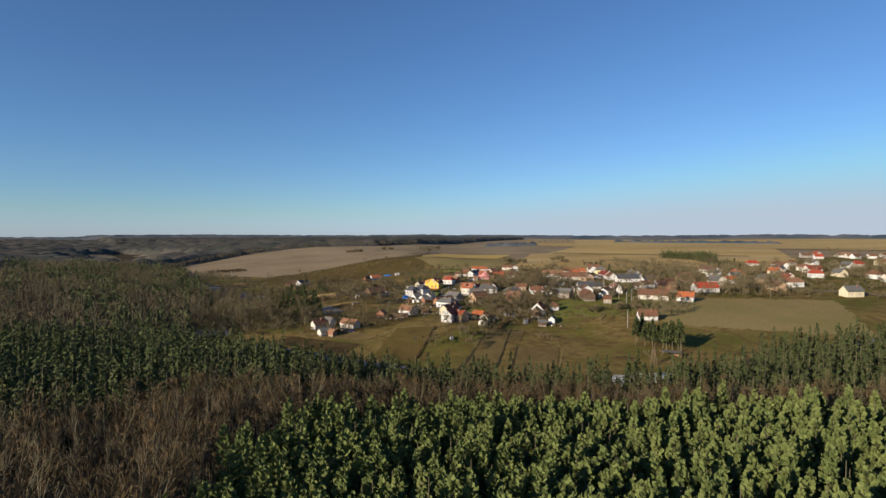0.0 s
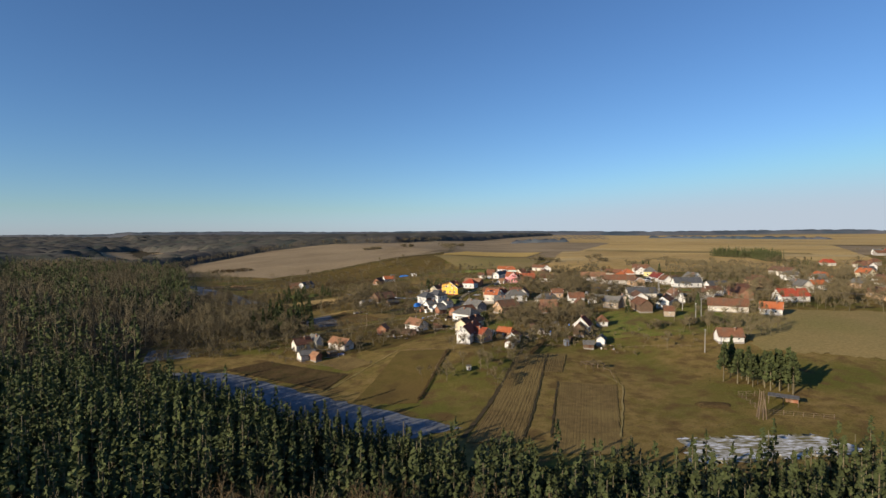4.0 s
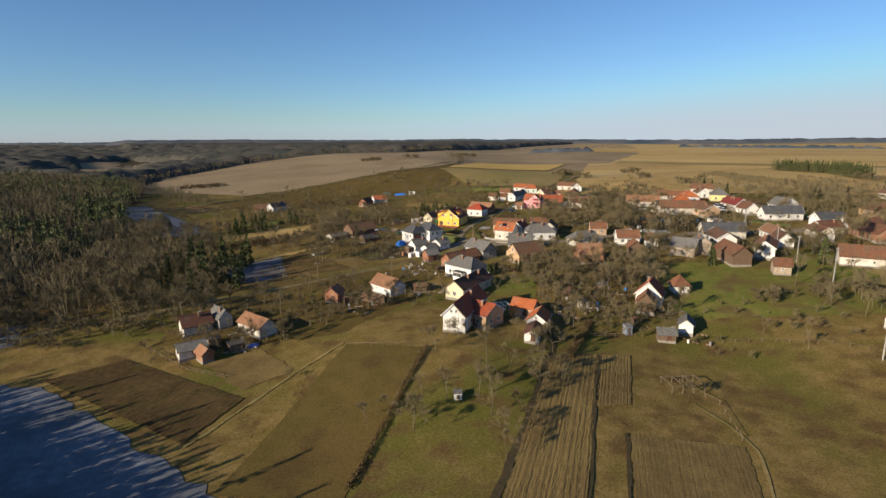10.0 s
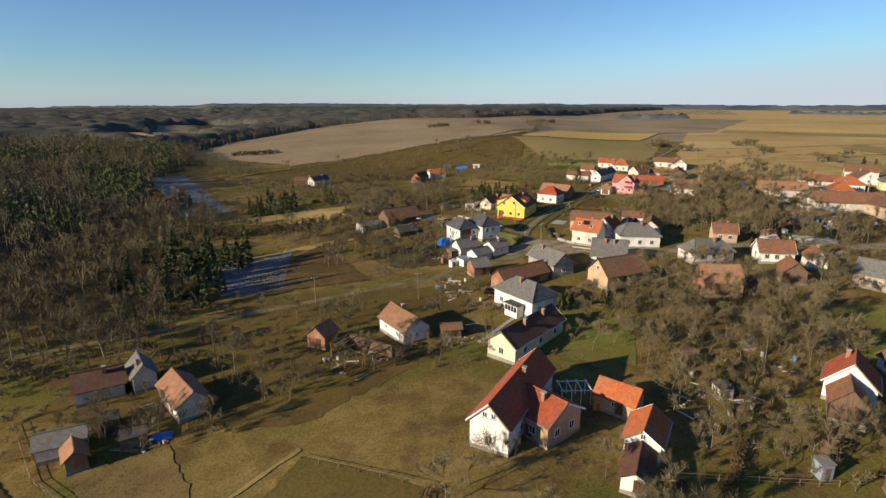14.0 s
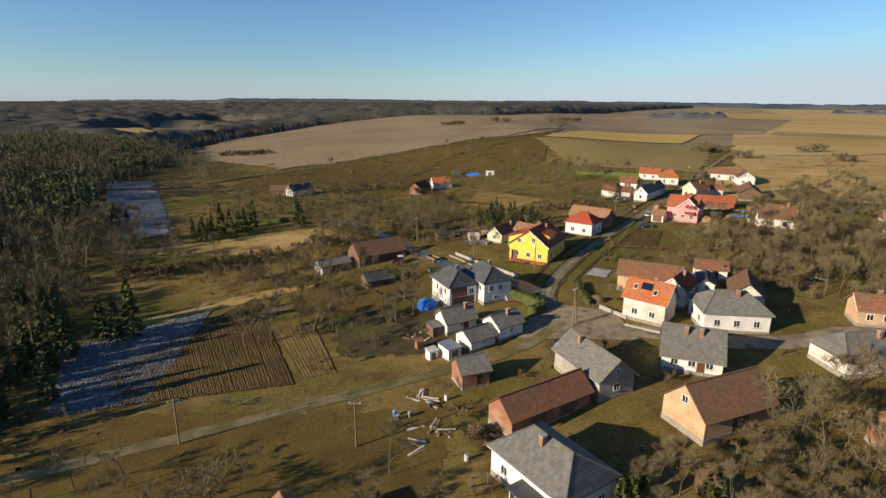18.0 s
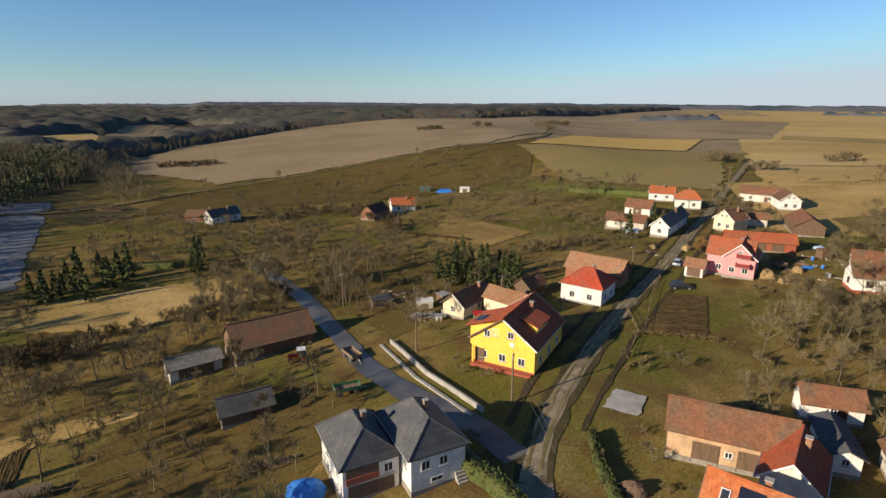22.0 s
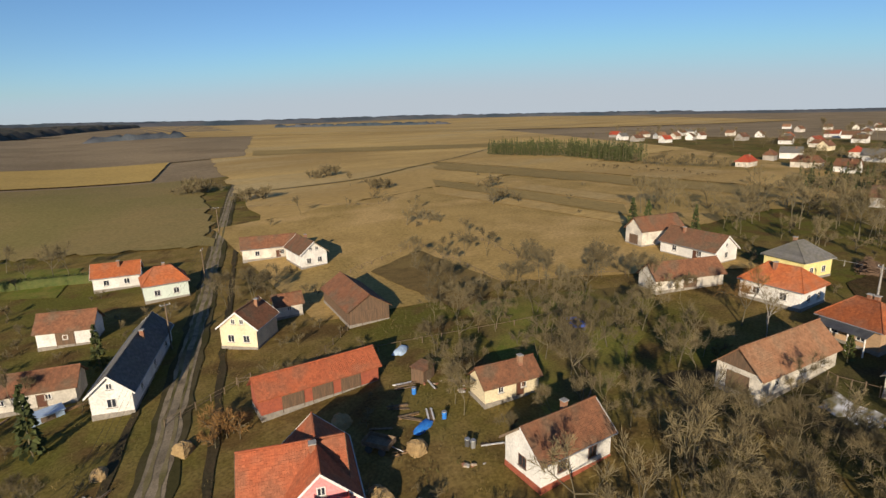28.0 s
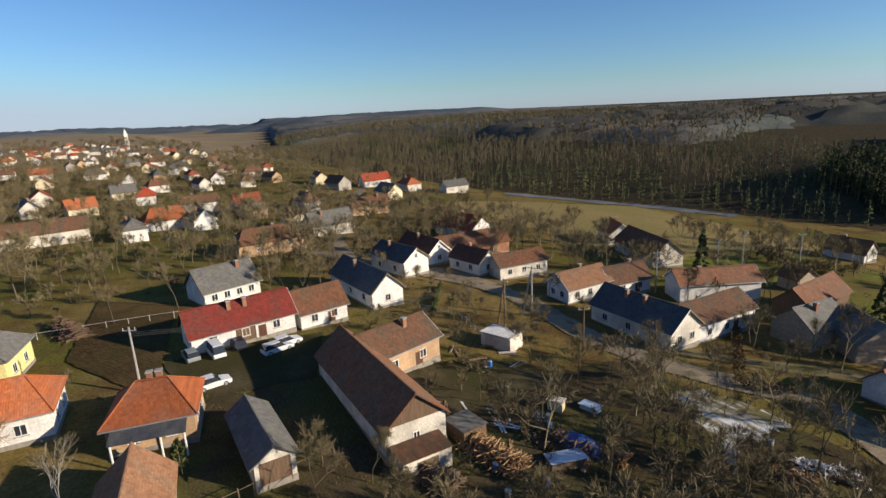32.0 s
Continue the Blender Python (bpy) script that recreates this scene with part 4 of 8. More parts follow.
house("village_house", "white house with orange tiled roof behind the hedge", 34.9, 564.3, 345, 9.8, 6.4, 3.0, 5.5, "w_white", "r_orange", wins="R2", chim=1)
house("garage", "white and brick garage with brown tiled roof", 23.8, 537.0, 338, 9.2, 6.4, 2.9, 5.4, "w_white", "r_brown", wins="gR R1", chim=0, cat="garage")
house("long_house", "white gabled long house with grey roof along the street", 30.1, 514.0, 67, 24.0, 5.8, 3.0, 5.6, "w_white", "r_gray", wins="A1 a1 R3", chim=1)
house("farm_wing", "low farm wing with red-brown tiled roof", 17.6, 515.8, 341, 12.5, 5.8, 2.7, 4.7, "w_old", "r_brown", wins="dR R2", chim=0, cat="barn")
white_cottage = house("white_cottage", "white cottage with brown tiled roof and brown shutters", 59.8, 459.9, 354, 10.3, 6.2, 3.0, 5.6, "w_white", "r_brown", wins="R2 A1", chim=1, fm="frameb", base="w_redbrick")
house("outbuilding", "small beige outbuilding with brown tiled roof", 64.7, 472.7, 347, 8.5, 4.6, 2.5, 4.4, "w_cream", "r_brown", wins="R2 dR", chim=1, cat="outbuilding")
house("barn", "pale stone barn with brown tiled roof", 138.4, 497.0, 344, 12.9, 6.4, 3.7, 6.6, "w_old", "r_brown", wins="R1 gA", chim=0, cat="barn")
house("farmhouse", "long white farmhouse with old brown tiled roof", 133.9, 484.0, 81, 14.1, 8.0, 2.7, 5.8, "w_white", "r_old", wins="L2 A1 a1 dL", chim=1)
house("villa", "pale yellow villa with grey hipped roof", 135.4, 465.3, 346, 9.0, 8.6, 3.6, 6.6, "w_pale", "r_gray", hip=0.9, wins="R2 A2 B2", chim=1)
house("long_barn", "long white barn with brown tiled roof", 113.9, 476.7, 337, 15.0, 6.0, 2.4, 4.9, "w_old", "r_brown", wins="gR R1", chim=0, cat="barn")
dormer_villa = house("villa", "white villa with bright orange hipped roof and dormers", 118.6, 461.6, 84, 10.6, 8.6, 3.2, 6.0, "w_white", "r_orange", hip=0.7, wins="L2 A2 B2 R2", chim=1)
peach_villa = house("villa", "peach villa with orange hipped roof and porch", 109.8, 447.9, 256, 8.8, 8.0, 3.2, 6.0, "w_peach", "r_orange", hip=0.8, wins="L2 A2 B2 R2", chim=2)
house("long_barn", "long barn with brown tiled roof and timber gable", 91.5, 451.7, 351, 17.0, 6.4, 2.9, 5.9, "w_old", "r_tan", gable="w_wood", wins="R3 gA", chim=0, cat="barn")
house("shed", "narrow open-fronted shed with grey roof", 99.9, 439.9, 0, 11.1, 4.6, 2.6, 4.2, "w_old", "r_gray", wins="gA", chim=0, cat="shed")
house("long_barn", "great barn with dark brown tiled roof and boarded gable", 102.6, 426.4, 358, 21.3, 7.6, 3.1, 6.4, "w_old", "r_brown", wins="A1 R2", chim=0, cat="barn", gable="w_wood")
house("farm_wing", "peach farm wing with dark brown tiled roof", 111.4, 419.8, 281, 11.4, 8.4, 3.3, 5.7, "w_peach", "r_old", wins="R2 dR", chim=1)
row_home = house("row_house", "long white row house with maroon tiled roof and open garages", 130.8, 435.1, 274, 15.5, 7.2, 2.7, 5.9, "w_white", "r_maroon", wins="R3 dR gR", chim=2)
house("row_house_end", "white end of the row house with brown tiled roof", 131.6, 423.0, 274, 8.6, 7.2, 2.7, 5.8, "w_white", "r_brown", wins="R2 dR", chim=0)
house("house_wing", "rear wing of the orange-roofed house with red tiled roof", 24.3, 397.0, 65, 8.5, 6.0, 3.4, 6.0, "w_old", "r_red", wins="R1", chim=1)
house("outbuilding", "narrow white outbuilding with dark felt roof", 31.0, 404.2, 82, 8.5, 3.9, 2.5, 3.4, "w_white", "r_slate", wins="A1 dR", chim=0, cat="shed")
house("shed", "small white shed with weathered dark red roof", 20.8, 284.8, 77, 8.0, 4.2, 2.2, 3.3, "w_white", "r_dark", wins="dA R1", chim=0, cat="shed")
house("shed", "low grey shed with rusty sheet roof", -11.0, 321.5, 20, 4.6, 3.6, 2.1, 2.9, "w_wood", "r_old", wins="dR", chim=0, cat="shed")
house("village_house", "white house with large grey roof and dormers", 152.7, 433.2, 283, 11.0, 9.0, 2.8, 6.4, "w_white", "r_gray", wins="R4", chim=1)
house("gabled_house", "tall white gabled house with dark slate roof", 152.4, 397.0, 9, 13.0, 7.3, 3.5, 6.1, "w_white", "r_slate", wins="A1 a1 L2", chim=1)
house("gabled_house", "white gabled house with dark brown roof in a row", 158.9, 387.1, 2, 14.5, 6.2, 3.0, 5.8, "w_white", "r_dark", wins="A1 a1", chim=1)
house("gabled_house", "small white gabled house with dark roof", 144.3, 383.1, 9, 10.1, 6.2, 2.9, 5.4, "w_white", "r_dark", wins="A1 L2", chim=1)
house("gabled_house", "long white gabled house with dark slate roof", 140.0, 410.6, 3, 17.6, 7.0, 3.0, 6.2, "w_white", "r_slate", wins="A1 L3 R4", chim=1)
house("village_house", "white house with pale tan tiled roof", 120.0, 375.7, 267, 11.3, 6.8, 2.9, 5.6, "w_white", "r_tan", wins="R3 A2", chim=1)
house("farm_wing", "white farm wing with old brown tiled roof", 118.0, 366.0, 261, 10.1, 6.4, 2.7, 5.6, "w_white", "r_old", wins="R2 dR", chim=1)
house("gabled_house", "large gabled house with dark slate roof and old white gable", 102.4, 379.7, 358, 16.4, 7.6, 3.1, 6.2, "w_old", "r_slate", wins="A2 L3", chim=2)
house("farm_wing", "white farm building with weathered brown tiled roof", 97.8, 369.4, 266, 14.6, 7.7, 3.3, 5.8, "w_white", "r_old", wins="R3 dR", chim=0)
house("long_barn", "long barn with red-brown tiled roof behind the gabled row", 155.8, 375.9, 267, 19.6, 7.6, 3.0, 6.0, "w_brick", "r_brown", wins="R2 gR", chim=0, cat="barn")
house("village_house", "old white house with weathered brown tiled roof", 137.3, 376.4, 263, 12.5, 6.4, 3.0, 5.2, "w_old", "r_brown", wins="R3", chim=0)
house("farmhouse", "white gabled farmhouse with red-brown tiled roof on the meadow", 55.1, 310.1, 65, 7.0, 7.5, 3.0, 6.8, "w_white", "r_red", wins="A1 R2", chim=1)
house("barn", "timber barn with rusty brown roof in front of the farmhouse", 52.8, 305.5, 70, 7.7, 5.4, 2.8, 5.6, "w_wood", "r_brown", wins="gA", chim=0, cat="barn")
house("summer_kitchen", "small white summer kitchen with brown hipped roof", 65.4, 317.5, 96, 4.7, 5.0, 2.4, 5.1, "w_white", "r_brown", hip=0.8, wins="A1 L1", chim=0)
house("stone_barn", "stone barn with grey slate roof", 80.8, 357.3, 323, 9.1, 7.7, 3.0, 6.0, "w_stone", "r_gray", wins="R4", chim=0, cat="barn")
house("stone_barn", "stone gabled barn with grey slate roof", 87.1, 359.6, 80, 9.1, 7.5, 3.3, 6.2, "w_stone", "r_gray", wins="a1 A1", chim=1, cat="barn")
house("barn", "great timber-fronted barn with brown tiled roof", 92.6, 347.0, 91, 15.1, 7.1, 3.5, 6.5, "w_wood", "r_brown", wins="gA", chim=0, cat="barn")
house("farmhouse", "white gabled farmhouse with long brown tiled roof", 106.8, 353.9, 61, 16.2, 7.0, 3.8, 6.1, "w_white", "r_brown", wins="A2 a1 R3", chim=1)
house("outbuilding", "low stone outbuilding with brown tiled roof", 101.4, 332.9, 344, 5.5, 5.9, 2.7, 4.9, "w_stone", "r_brown", wins="R1", chim=0, cat="outbuilding")
house("farm_shed", "long cottage with orange-brown tiled roof and porch", -50.3, 291.6, 145, 11.0, 6.0, 2.6, 4.8, "w_old", "r_tan", wins="L2 dL", chim=0, cat="cottage")
house("cottage", "narrow old cottage with grey slate roof", -62.6, 296.4, 320, 7.0, 4.6, 2.8, 5.2, "w_old", "r_gray", wins="A1 L1", chim=1, cat="cottage")
house("cottage", "ruined cottage with dark tiled roof and white gable", -67.3, 291.9, 43, 8.0, 5.6, 2.6, 5.2, "w_old", "r_dark", wins="A1", chim=1, cat="cottage")
house("shed", "small brick shed with orange tiled roof", -56.7, 276.2, 320, 4.6, 3.6, 2.1, 3.6, "w_brick", "r_tan", wins="dL", chim=0, cat="shed")
house("shed", "low plastered shed with grey roof", -61.2, 278.4, 40, 7.0, 5.0, 2.3, 3.8, "w_old", "r_gray", wins="dR R1", chim=0, cat="shed")
house("shed", "small brick shed with orange tiled roof by the meadow", -36.1, 315.2, 78, 5.2, 5.1, 2.7, 4.8, "w_brick", "r_tan", wins="dA", chim=0, cat="shed")
house("cottage", "cottage with weathered orange tiled roof", -20.9, 321.6, 137, 10.9, 6.8, 2.8, 5.4, "w_white", "r_tan", wins="L2 A1", chim=1, cat="cottage")
villa_right = house("villa", "white villa with dark grey hipped roof and raised basement", -15.4, 396.1, 130, 10.6, 7.6, 4.7, 7.4, "w_white", "r_slate", hip=0.85, wins="", chim=1)
villa_left = house("villa_wing", "white villa wing with dark grey hipped roof and open loggia", -22.2, 393.4, 130, 9.8, 7.4, 4.7, 7.4, "w_white", "r_slate", hip=0.85, wins="", chim=1)
def front(e, x, y0, y1, z0, z1, depth, name, material, label=""):
    """A shallow box set on the A end of a building."""
    bm = bmesh.new()
    box(bm, x - depth, x + 0.02, y0, y1, z0, z1)
    return part(name, bm, M[material], e, label)


for y in (-0.6, 1.6):
    window(villa_right, pose(-4.9, y, 3.3, 0, 0, 90), 1.1, 1.2, "frame")
window(villa_right, pose(-4.9, 0.2, 1.2, 0, 0, 90), 1.5, 0.6, "frame")
window(villa_right, pose(-3.2, 3.35, 3.3), 1.0, 1.3, "frame")
window(villa_left, pose(-4.5, -2.0, 3.3, 0, 0, 90), 1.1, 1.2, "frame")
for x in (-2.4, 1.6):
    window(villa_left, pose(x, 3.25, 3.3), 1.0, 1.3, "frame")
    window(villa_left, pose(x, 3.25, 1.3), 0.8, 0.7, "frame")
# Thin dark panels on the wall stand for shade inside loggia and basement.
lg_ = front(villa_left, -4.5, -0.9, 2.9, 2.5, 4.4, 0.02, "loggia", "w_wood", "dark flat panel for loggia shade")
front(villa_left, -4.5, -0.9, 2.9, 2.45, 3.2, 0.12, "loggia_rail", "w_redbrick")
front(villa_left, -4.5, -2.9, 2.9, 2.25, 2.44, 0.14, "loggia_slab", "concrete")
front(villa_left, -4.5, -2.7, 2.7, 0.3, 2.2, 0.03, "basement_opening", "w_wood", "dark flat panel for basement shade")
for k in range(5):
    front(villa_right, -4.92 - 0.28 * (4 - k), -3.2, -2.0, -0.3, 0.15 + 0.28 * k, 0.28, "step", "concrete")
house("farmhouse", "white gabled farmhouse with dark slate roof by the far meadow", -139.4, 535.2, 67, 13.7, 6.4, 3.0, 5.8, "w_white", "r_slate", wins="A2 a1 R3", chim=1)
house("long_barn", "old brown-roofed barn beside the white farmhouse", -148.8, 535.4, 22, 13.1, 6.4, 2.5, 4.9, "w_brick", "r_old", wins="R2", chim=1, cat="barn")
house("village_house", "house with bright orange tiled roof at the garden plots", -70.4, 563.3, 29, 10.8, 7.5, 2.9, 5.8, "w_white", "r_orange", wins="R2 B1", chim=1)
house("barn", "dark brown tiled barn beside the orange-roofed house", -77.6, 548.7, 77, 12.0, 7.5, 2.8, 5.8, "w_brick", "r_dark", wins="A1", chim=0, cat="barn")
house("village_house", "peach house with brown tiled roof among orchards", 56.7, 391.8, 358, 7.2, 6.1, 3.0, 5.4, "w_peach", "r_brown", wins="R2", chim=1)
house("village_house", "old white house with broad grey hipped roof", 48.2, 374.8, 22, 12.3, 8.1, 2.7, 5.7, "w_old", "r_gray", hip=0.7, wins="R3", chim=1)
house("barn", "brick barn with rusty brown roof and dark doorway", 45.6, 351.2, 7, 9.1, 8.5, 3.2, 6.5, "w_brick", "r_tan", wins="gR", chim=0, cat="barn")
house("village_house", "white gabled house with brown tiled roof", 64.5, 374.4, 360, 9.0, 6.8, 2.8, 5.6, "w_white", "r_brown", wins="R3 a1 A1", chim=1)
house("barn", "small timber barn with brown roof and plank gable", 63.6, 359.2, 84, 7.5, 5.7, 3.0, 5.4, "w_wood", "r_brown", wins="", chim=0, cat="barn")
house("cottage", "small white cottage with attic window by the lane", 72.6, 370.1, 84, 6.7, 5.0, 2.5, 4.8, "w_white", "r_brown", wins="a1 A1", chim=1, cat="cottage")
house("outbuilding", "white outbuilding with grey corrugated roof", -18.5, 379.7, 44, 7.4, 5.6, 2.2, 4.6, "w_white", "r_gray", wins="R1 dR", chim=1, cat="outbuilding")
house("long_barn", "low white barn with grey corrugated roof", -8.9, 377.8, 50, 6.6, 5.8, 2.6, 4.5, "w_white", "r_gray", wins="R1", chim=1, cat="barn")
house("barn_wing", "lower white barn wing with grey corrugated roof", -13.1, 372.8, 50, 6.4, 5.4, 2.1, 3.7, "w_white", "r_gray", wins="R1", chim=0, cat="barn")
house("shed", "brick shed with grey sheet roof", -11.4, 360.1, 36, 5.5, 5.2, 2.7, 4.7, "w_brick", "r_gray", wins="dR", chim=0, cat="shed")
house("outbuilding", "white outbuilding with brown tiled roof", 33.4, 412.4, 356, 7.4, 4.6, 2.4, 4.2, "w_white", "r_brown", wins="dR R1", chim=0, cat="outbuilding")
house("barn", "brown tiled barn behind the white house", 37.3, 398.2, 79, 11.0, 6.9, 2.8, 5.6, "w_old", "r_old", wins="gA", chim=0, cat="barn")
house("long_barn", "long open-fronted barn with mossy brown tiled roof", -54.0, 427.2, 48, 15.5, 9.0, 2.8, 6.4, "w_wood", "r_old", wins="gR3", chim=0, cat="barn")
house("open_shed", "open-fronted shed with grey corrugated sheet roof", -63.4, 417.2, 50, 9.4, 6.0, 2.5, 3.8, "w_old", "r_gray", wins="gR2", chim=0, cat="shed", sag=0.1)
house("shed", "dark timber shed in shade with felt roof", -44.8, 404.6, 44, 8.0, 5.9, 2.0, 3.6, "w_wood", "r_felt", wins="dR", chim=0, cat="shed")
house("shed", "low plank shed with grey sheet roof", 53.2, 289.4, 353, 4.8, 4.0, 1.9, 3.2, "w_wood", "r_gray", wins="dR", chim=0, cat="shed")
house("outbuilding", "small white outbuilding with grey roof", 59.4, 293.9, 70, 5.5, 4.2, 2.3, 4.0, "w_white", "r_gray", wins="R1", chim=0, cat="outbuilding")
house("cottage", "white cottage with red-brown tiled roof beside the spruces", 109.3, 288.9, 355, 10.3, 6.7, 2.4, 5.6, "w_white", "r_brown", wins="R3 B1", chim=1, cat="cottage")
house("long_barn", "long brown tiled barn at the village end", 132.4, 339.8, 338, 18.5, 8.6, 3.0, 6.5, "w_old", "r_brown", wins="R3", chim=0, cat="barn")
house("village_house", "white house with bright orange tiled roof at the village end", 149.0, 331.6, 330, 10.2, 7.7, 2.9, 6.0, "w_white", "r_orange", wins="R2 B1", chim=1)
house("village_house", "white house with bright red tiled roof", 176.3, 363.6, 6, 16.5, 9.4, 3.0, 6.7, "w_white", "r_bright", wins="R3 A1", chim=1)


# ---- the distant part of the village ----
def far_houses():
    r = random.Random(77)
    walls = ["w_white"] * 5 + ["w_old"] * 3 + ["w_cream", "w_peach", "w_gray"]
    roofs = ["r_brown"] * 4 + ["r_orange", "r_red", "r_bright", "r_gray", "r_gray", "r_old", "r_tan", "r_slate"]
    look_of = {"r_brown": "brown tiled", "r_orange": "bright orange tiled", "r_red": "red tiled", "r_bright": "bright red tiled", "r_gray": "grey slate", "r_old": "old mossy tiled", "r_tan": "pale tan tiled", "r_slate": "dark slate"}
    wall_of = {"w_white": "white", "w_old": "old white", "w_cream": "cream", "w_peach": "peach", "w_gray": "grey"}

    def put(x, y, roof="", wall="", yaw=None, L=None, W=None, wins="A2 R2"):
        wins = wins if x < 330 else ""
        rf, wl_ = roof or r.choice(roofs), wall or r.choice(walls)
        L, W = L or r.uniform(9, 14), W or r.uniform(6.5, 8.5)
        he = r.uniform(2.9, 3.6)
        house("distant_house", wall_of[wl_] + " house with " + look_of[rf] + " roof among bare gardens", x, y, r.choice((2, 12, 350, 275, 95)) + r.uniform(-9, 9) if yaw is None else yaw,
              L, W, he, he + W * r.uniform(0.36, 0.46), wl_, rf, r.choice((0, 0, 0, 0.8)), wins, "dwelling", 1, "", group="distant village houses")

    put(230, 466, "r_old", "w_old", 275, 24, 8)
    put(281, 457, "r_orange", "w_cream")
    put(222, 444, "r_gray", "w_white", 5, 10, 7)
    put(236, 434, "r_orange", "w_white", 278, 14, 8)
    put(229, 425, "r_gray", "w_white", 8, 9, 8)
    put(186, 416, "r_brown", "w_peach", 275, 18, 8)
    put(213, 401, "r_orange", "w_old", 5, 9, 7)
    put(250, 385, "r_tan", "w_white", 5, 12, 7)
    put(228, 370, "r_brown", "w_peach", 272, 15, 7)
    put(311, 328, "r_bright", "w_white", 272, 16, 8)
    for x, y in ((292, 473), (286, 321), (361, 368), (400, 369), (446, 378), (400, 404), (339, 408), (341, 427), (324, 442), (387, 437), (438, 452), (527, 467), (465, 480), (475, 421), (472, 401),
                 (412, 421), (366, 396), (270, 305), (307, 350), (340, 348), (258, 405), (300, 435), (455, 561), (542, 734), (242, 407), (261, 345), (200, 395), (266, 420)):
        put(x, y)
    n, placed = 0, []
    while n < 75:
        x, y = r.uniform(300, 760), r.uniform(350, 560)
        if n > 50:
            x, y = r.uniform(480, 640), r.uniform(540, 800)
        if any(math.hypot(x - a, y - b) < 17 for a, b, *_ in FOOT):
            continue
        put(x, y)
        n += 1
    n = 0
    while n < 60:
        x, y = r.uniform(700, 1230), r.uniform(360, 520) + (r.random() < 0.4) * r.uniform(0, 260)
        if any(math.hypot(x - a, y - b) < 15 for a, b, *_ in FOOT):
            continue
        put(x, y, wins="")
        n += 1
    # church
    e = thing("church", "white church with a slender tower among the roofs", "church", 1190, 401, 8)
    bm = bmesh.new()
    box(bm, -3, 3, -3, 3, -2, 19)
    part("tower", bm, M["w_white"], e)
    bm = bmesh.new()
    v = [bm.verts.new(p) for p in ((-3.2, -3.2, 19), (3.2, -3.2, 19), (3.2, 3.2, 19), (-3.2, 3.2, 19), (0, 0, 30))]
    for k in range(4):
        bm.faces.new((v[k], v[(k + 1) % 4], v[4]))
    bm.faces.new(v[:4][::-1])
    part("spire", bm, M["w_white"], e)
    bm = bmesh.new()
    box(bm, 3, 24, -5, 5, -2, 9)
    part("nave", bm, M["w_white"], e)
    bm = bmesh.new()
    v = [bm.verts.new(p) for p in ((2.9, -5.4, 8.9), (24.3, -5.4, 8.9), (24.3, 5.4, 8.9), (2.9, 5.4, 8.9), (2.9, 0, 14), (24.3, 0, 14))]
    for q in ((0, 1, 5, 4), (2, 3, 4, 5), (0, 4, 3), (1, 2, 5), (3, 2, 1, 0)):
        bm.faces.new([v[i] for i in q])
    part("roof", bm, M["r_red"], e)


far_houses()


# ---- plants ----
rng = np.random.default_rng(11)


def big_mesh(name, V, Q, material, label, category, smooth=False):
    """One mesh from arrays: V points, Q four-cornered faces."""
    me = bpy.data.meshes.new(name)
    me.vertices.add(len(V))
    me.vertices.foreach_set("co", np.asarray(V, np.float32).ravel())
    me.loops.add(len(Q) * 4)
    me.loops.foreach_set("vertex_index", np.asarray(Q, np.int32).ravel())
    me.polygons.add(len(Q))
    me.polygons.foreach_set("loop_start", np.arange(0, len(Q) * 4, 4, dtype=np.int32))
    me.polygons.foreach_set("loop_total", np.full(len(Q), 4, np.int32))
    me.materials.append(material)
    me.update(calc_edges=True)
    ob = new(name, me)
    return tagged(ob, label, category, kind="stuff")


def blades(base, tip, width, r):
    """Kite-shaped blades from base to tip."""
    n = len(base)
    d = tip - base
    side = np.cross(d, r.normal(size=(n, 3)))
    side /= np.linalg.norm(side, axis=1, keepdims=True) + 1e-9
    mid = base + d * 0.55
    w = np.asarray(width).reshape(-1, 1)
    V = np.stack([base, mid + side * w, tip, mid - side * w], 1).reshape(-1, 3)
    return V, np.arange(4 * n).reshape(-1, 4)


def tube(a, b, r0, r1, n=4):
    """Many tapered tubes at once: ends a and b, radii r0 and r1."""
    d = b - a
    d = d / (np.linalg.norm(d, axis=1, keepdims=True) + 1e-9)
    s = np.cross(d, np.array([0.31, 0.77, 0.55]))
    s /= np.linalg.norm(s, axis=1, keepdims=True) + 1e-9
    t = np.cross(d, s)
    V = []
    for k in range(n):
        o = s * math.cos(6.2832 * k / n) + t * math.sin(6.2832 * k / n)
        V += [a + o * np.reshape(r0, (-1, 1)), b + o * np.reshape(r1, (-1, 1))]
    V = np.stack(V, 1)
    m = len(a)
    q = np.array([[2 * k, 2 * ((k + 1) % n), 2 * ((k + 1) % n) + 1, 2 * k + 1] for k in range(n)])
    Q = (np.arange(m)[:, None, None] * 2 * n + q[None]).reshape(-1, 4)
    return V.reshape(-1, 3), Q


def join(parts):
    Vs, Qs, o = [], [], 0
    for V, Q in parts:
        Vs.append(V)
        Qs.append(Q + o)
        o += len(V)
    return np.concatenate(Vs), np.concatenate(Qs)


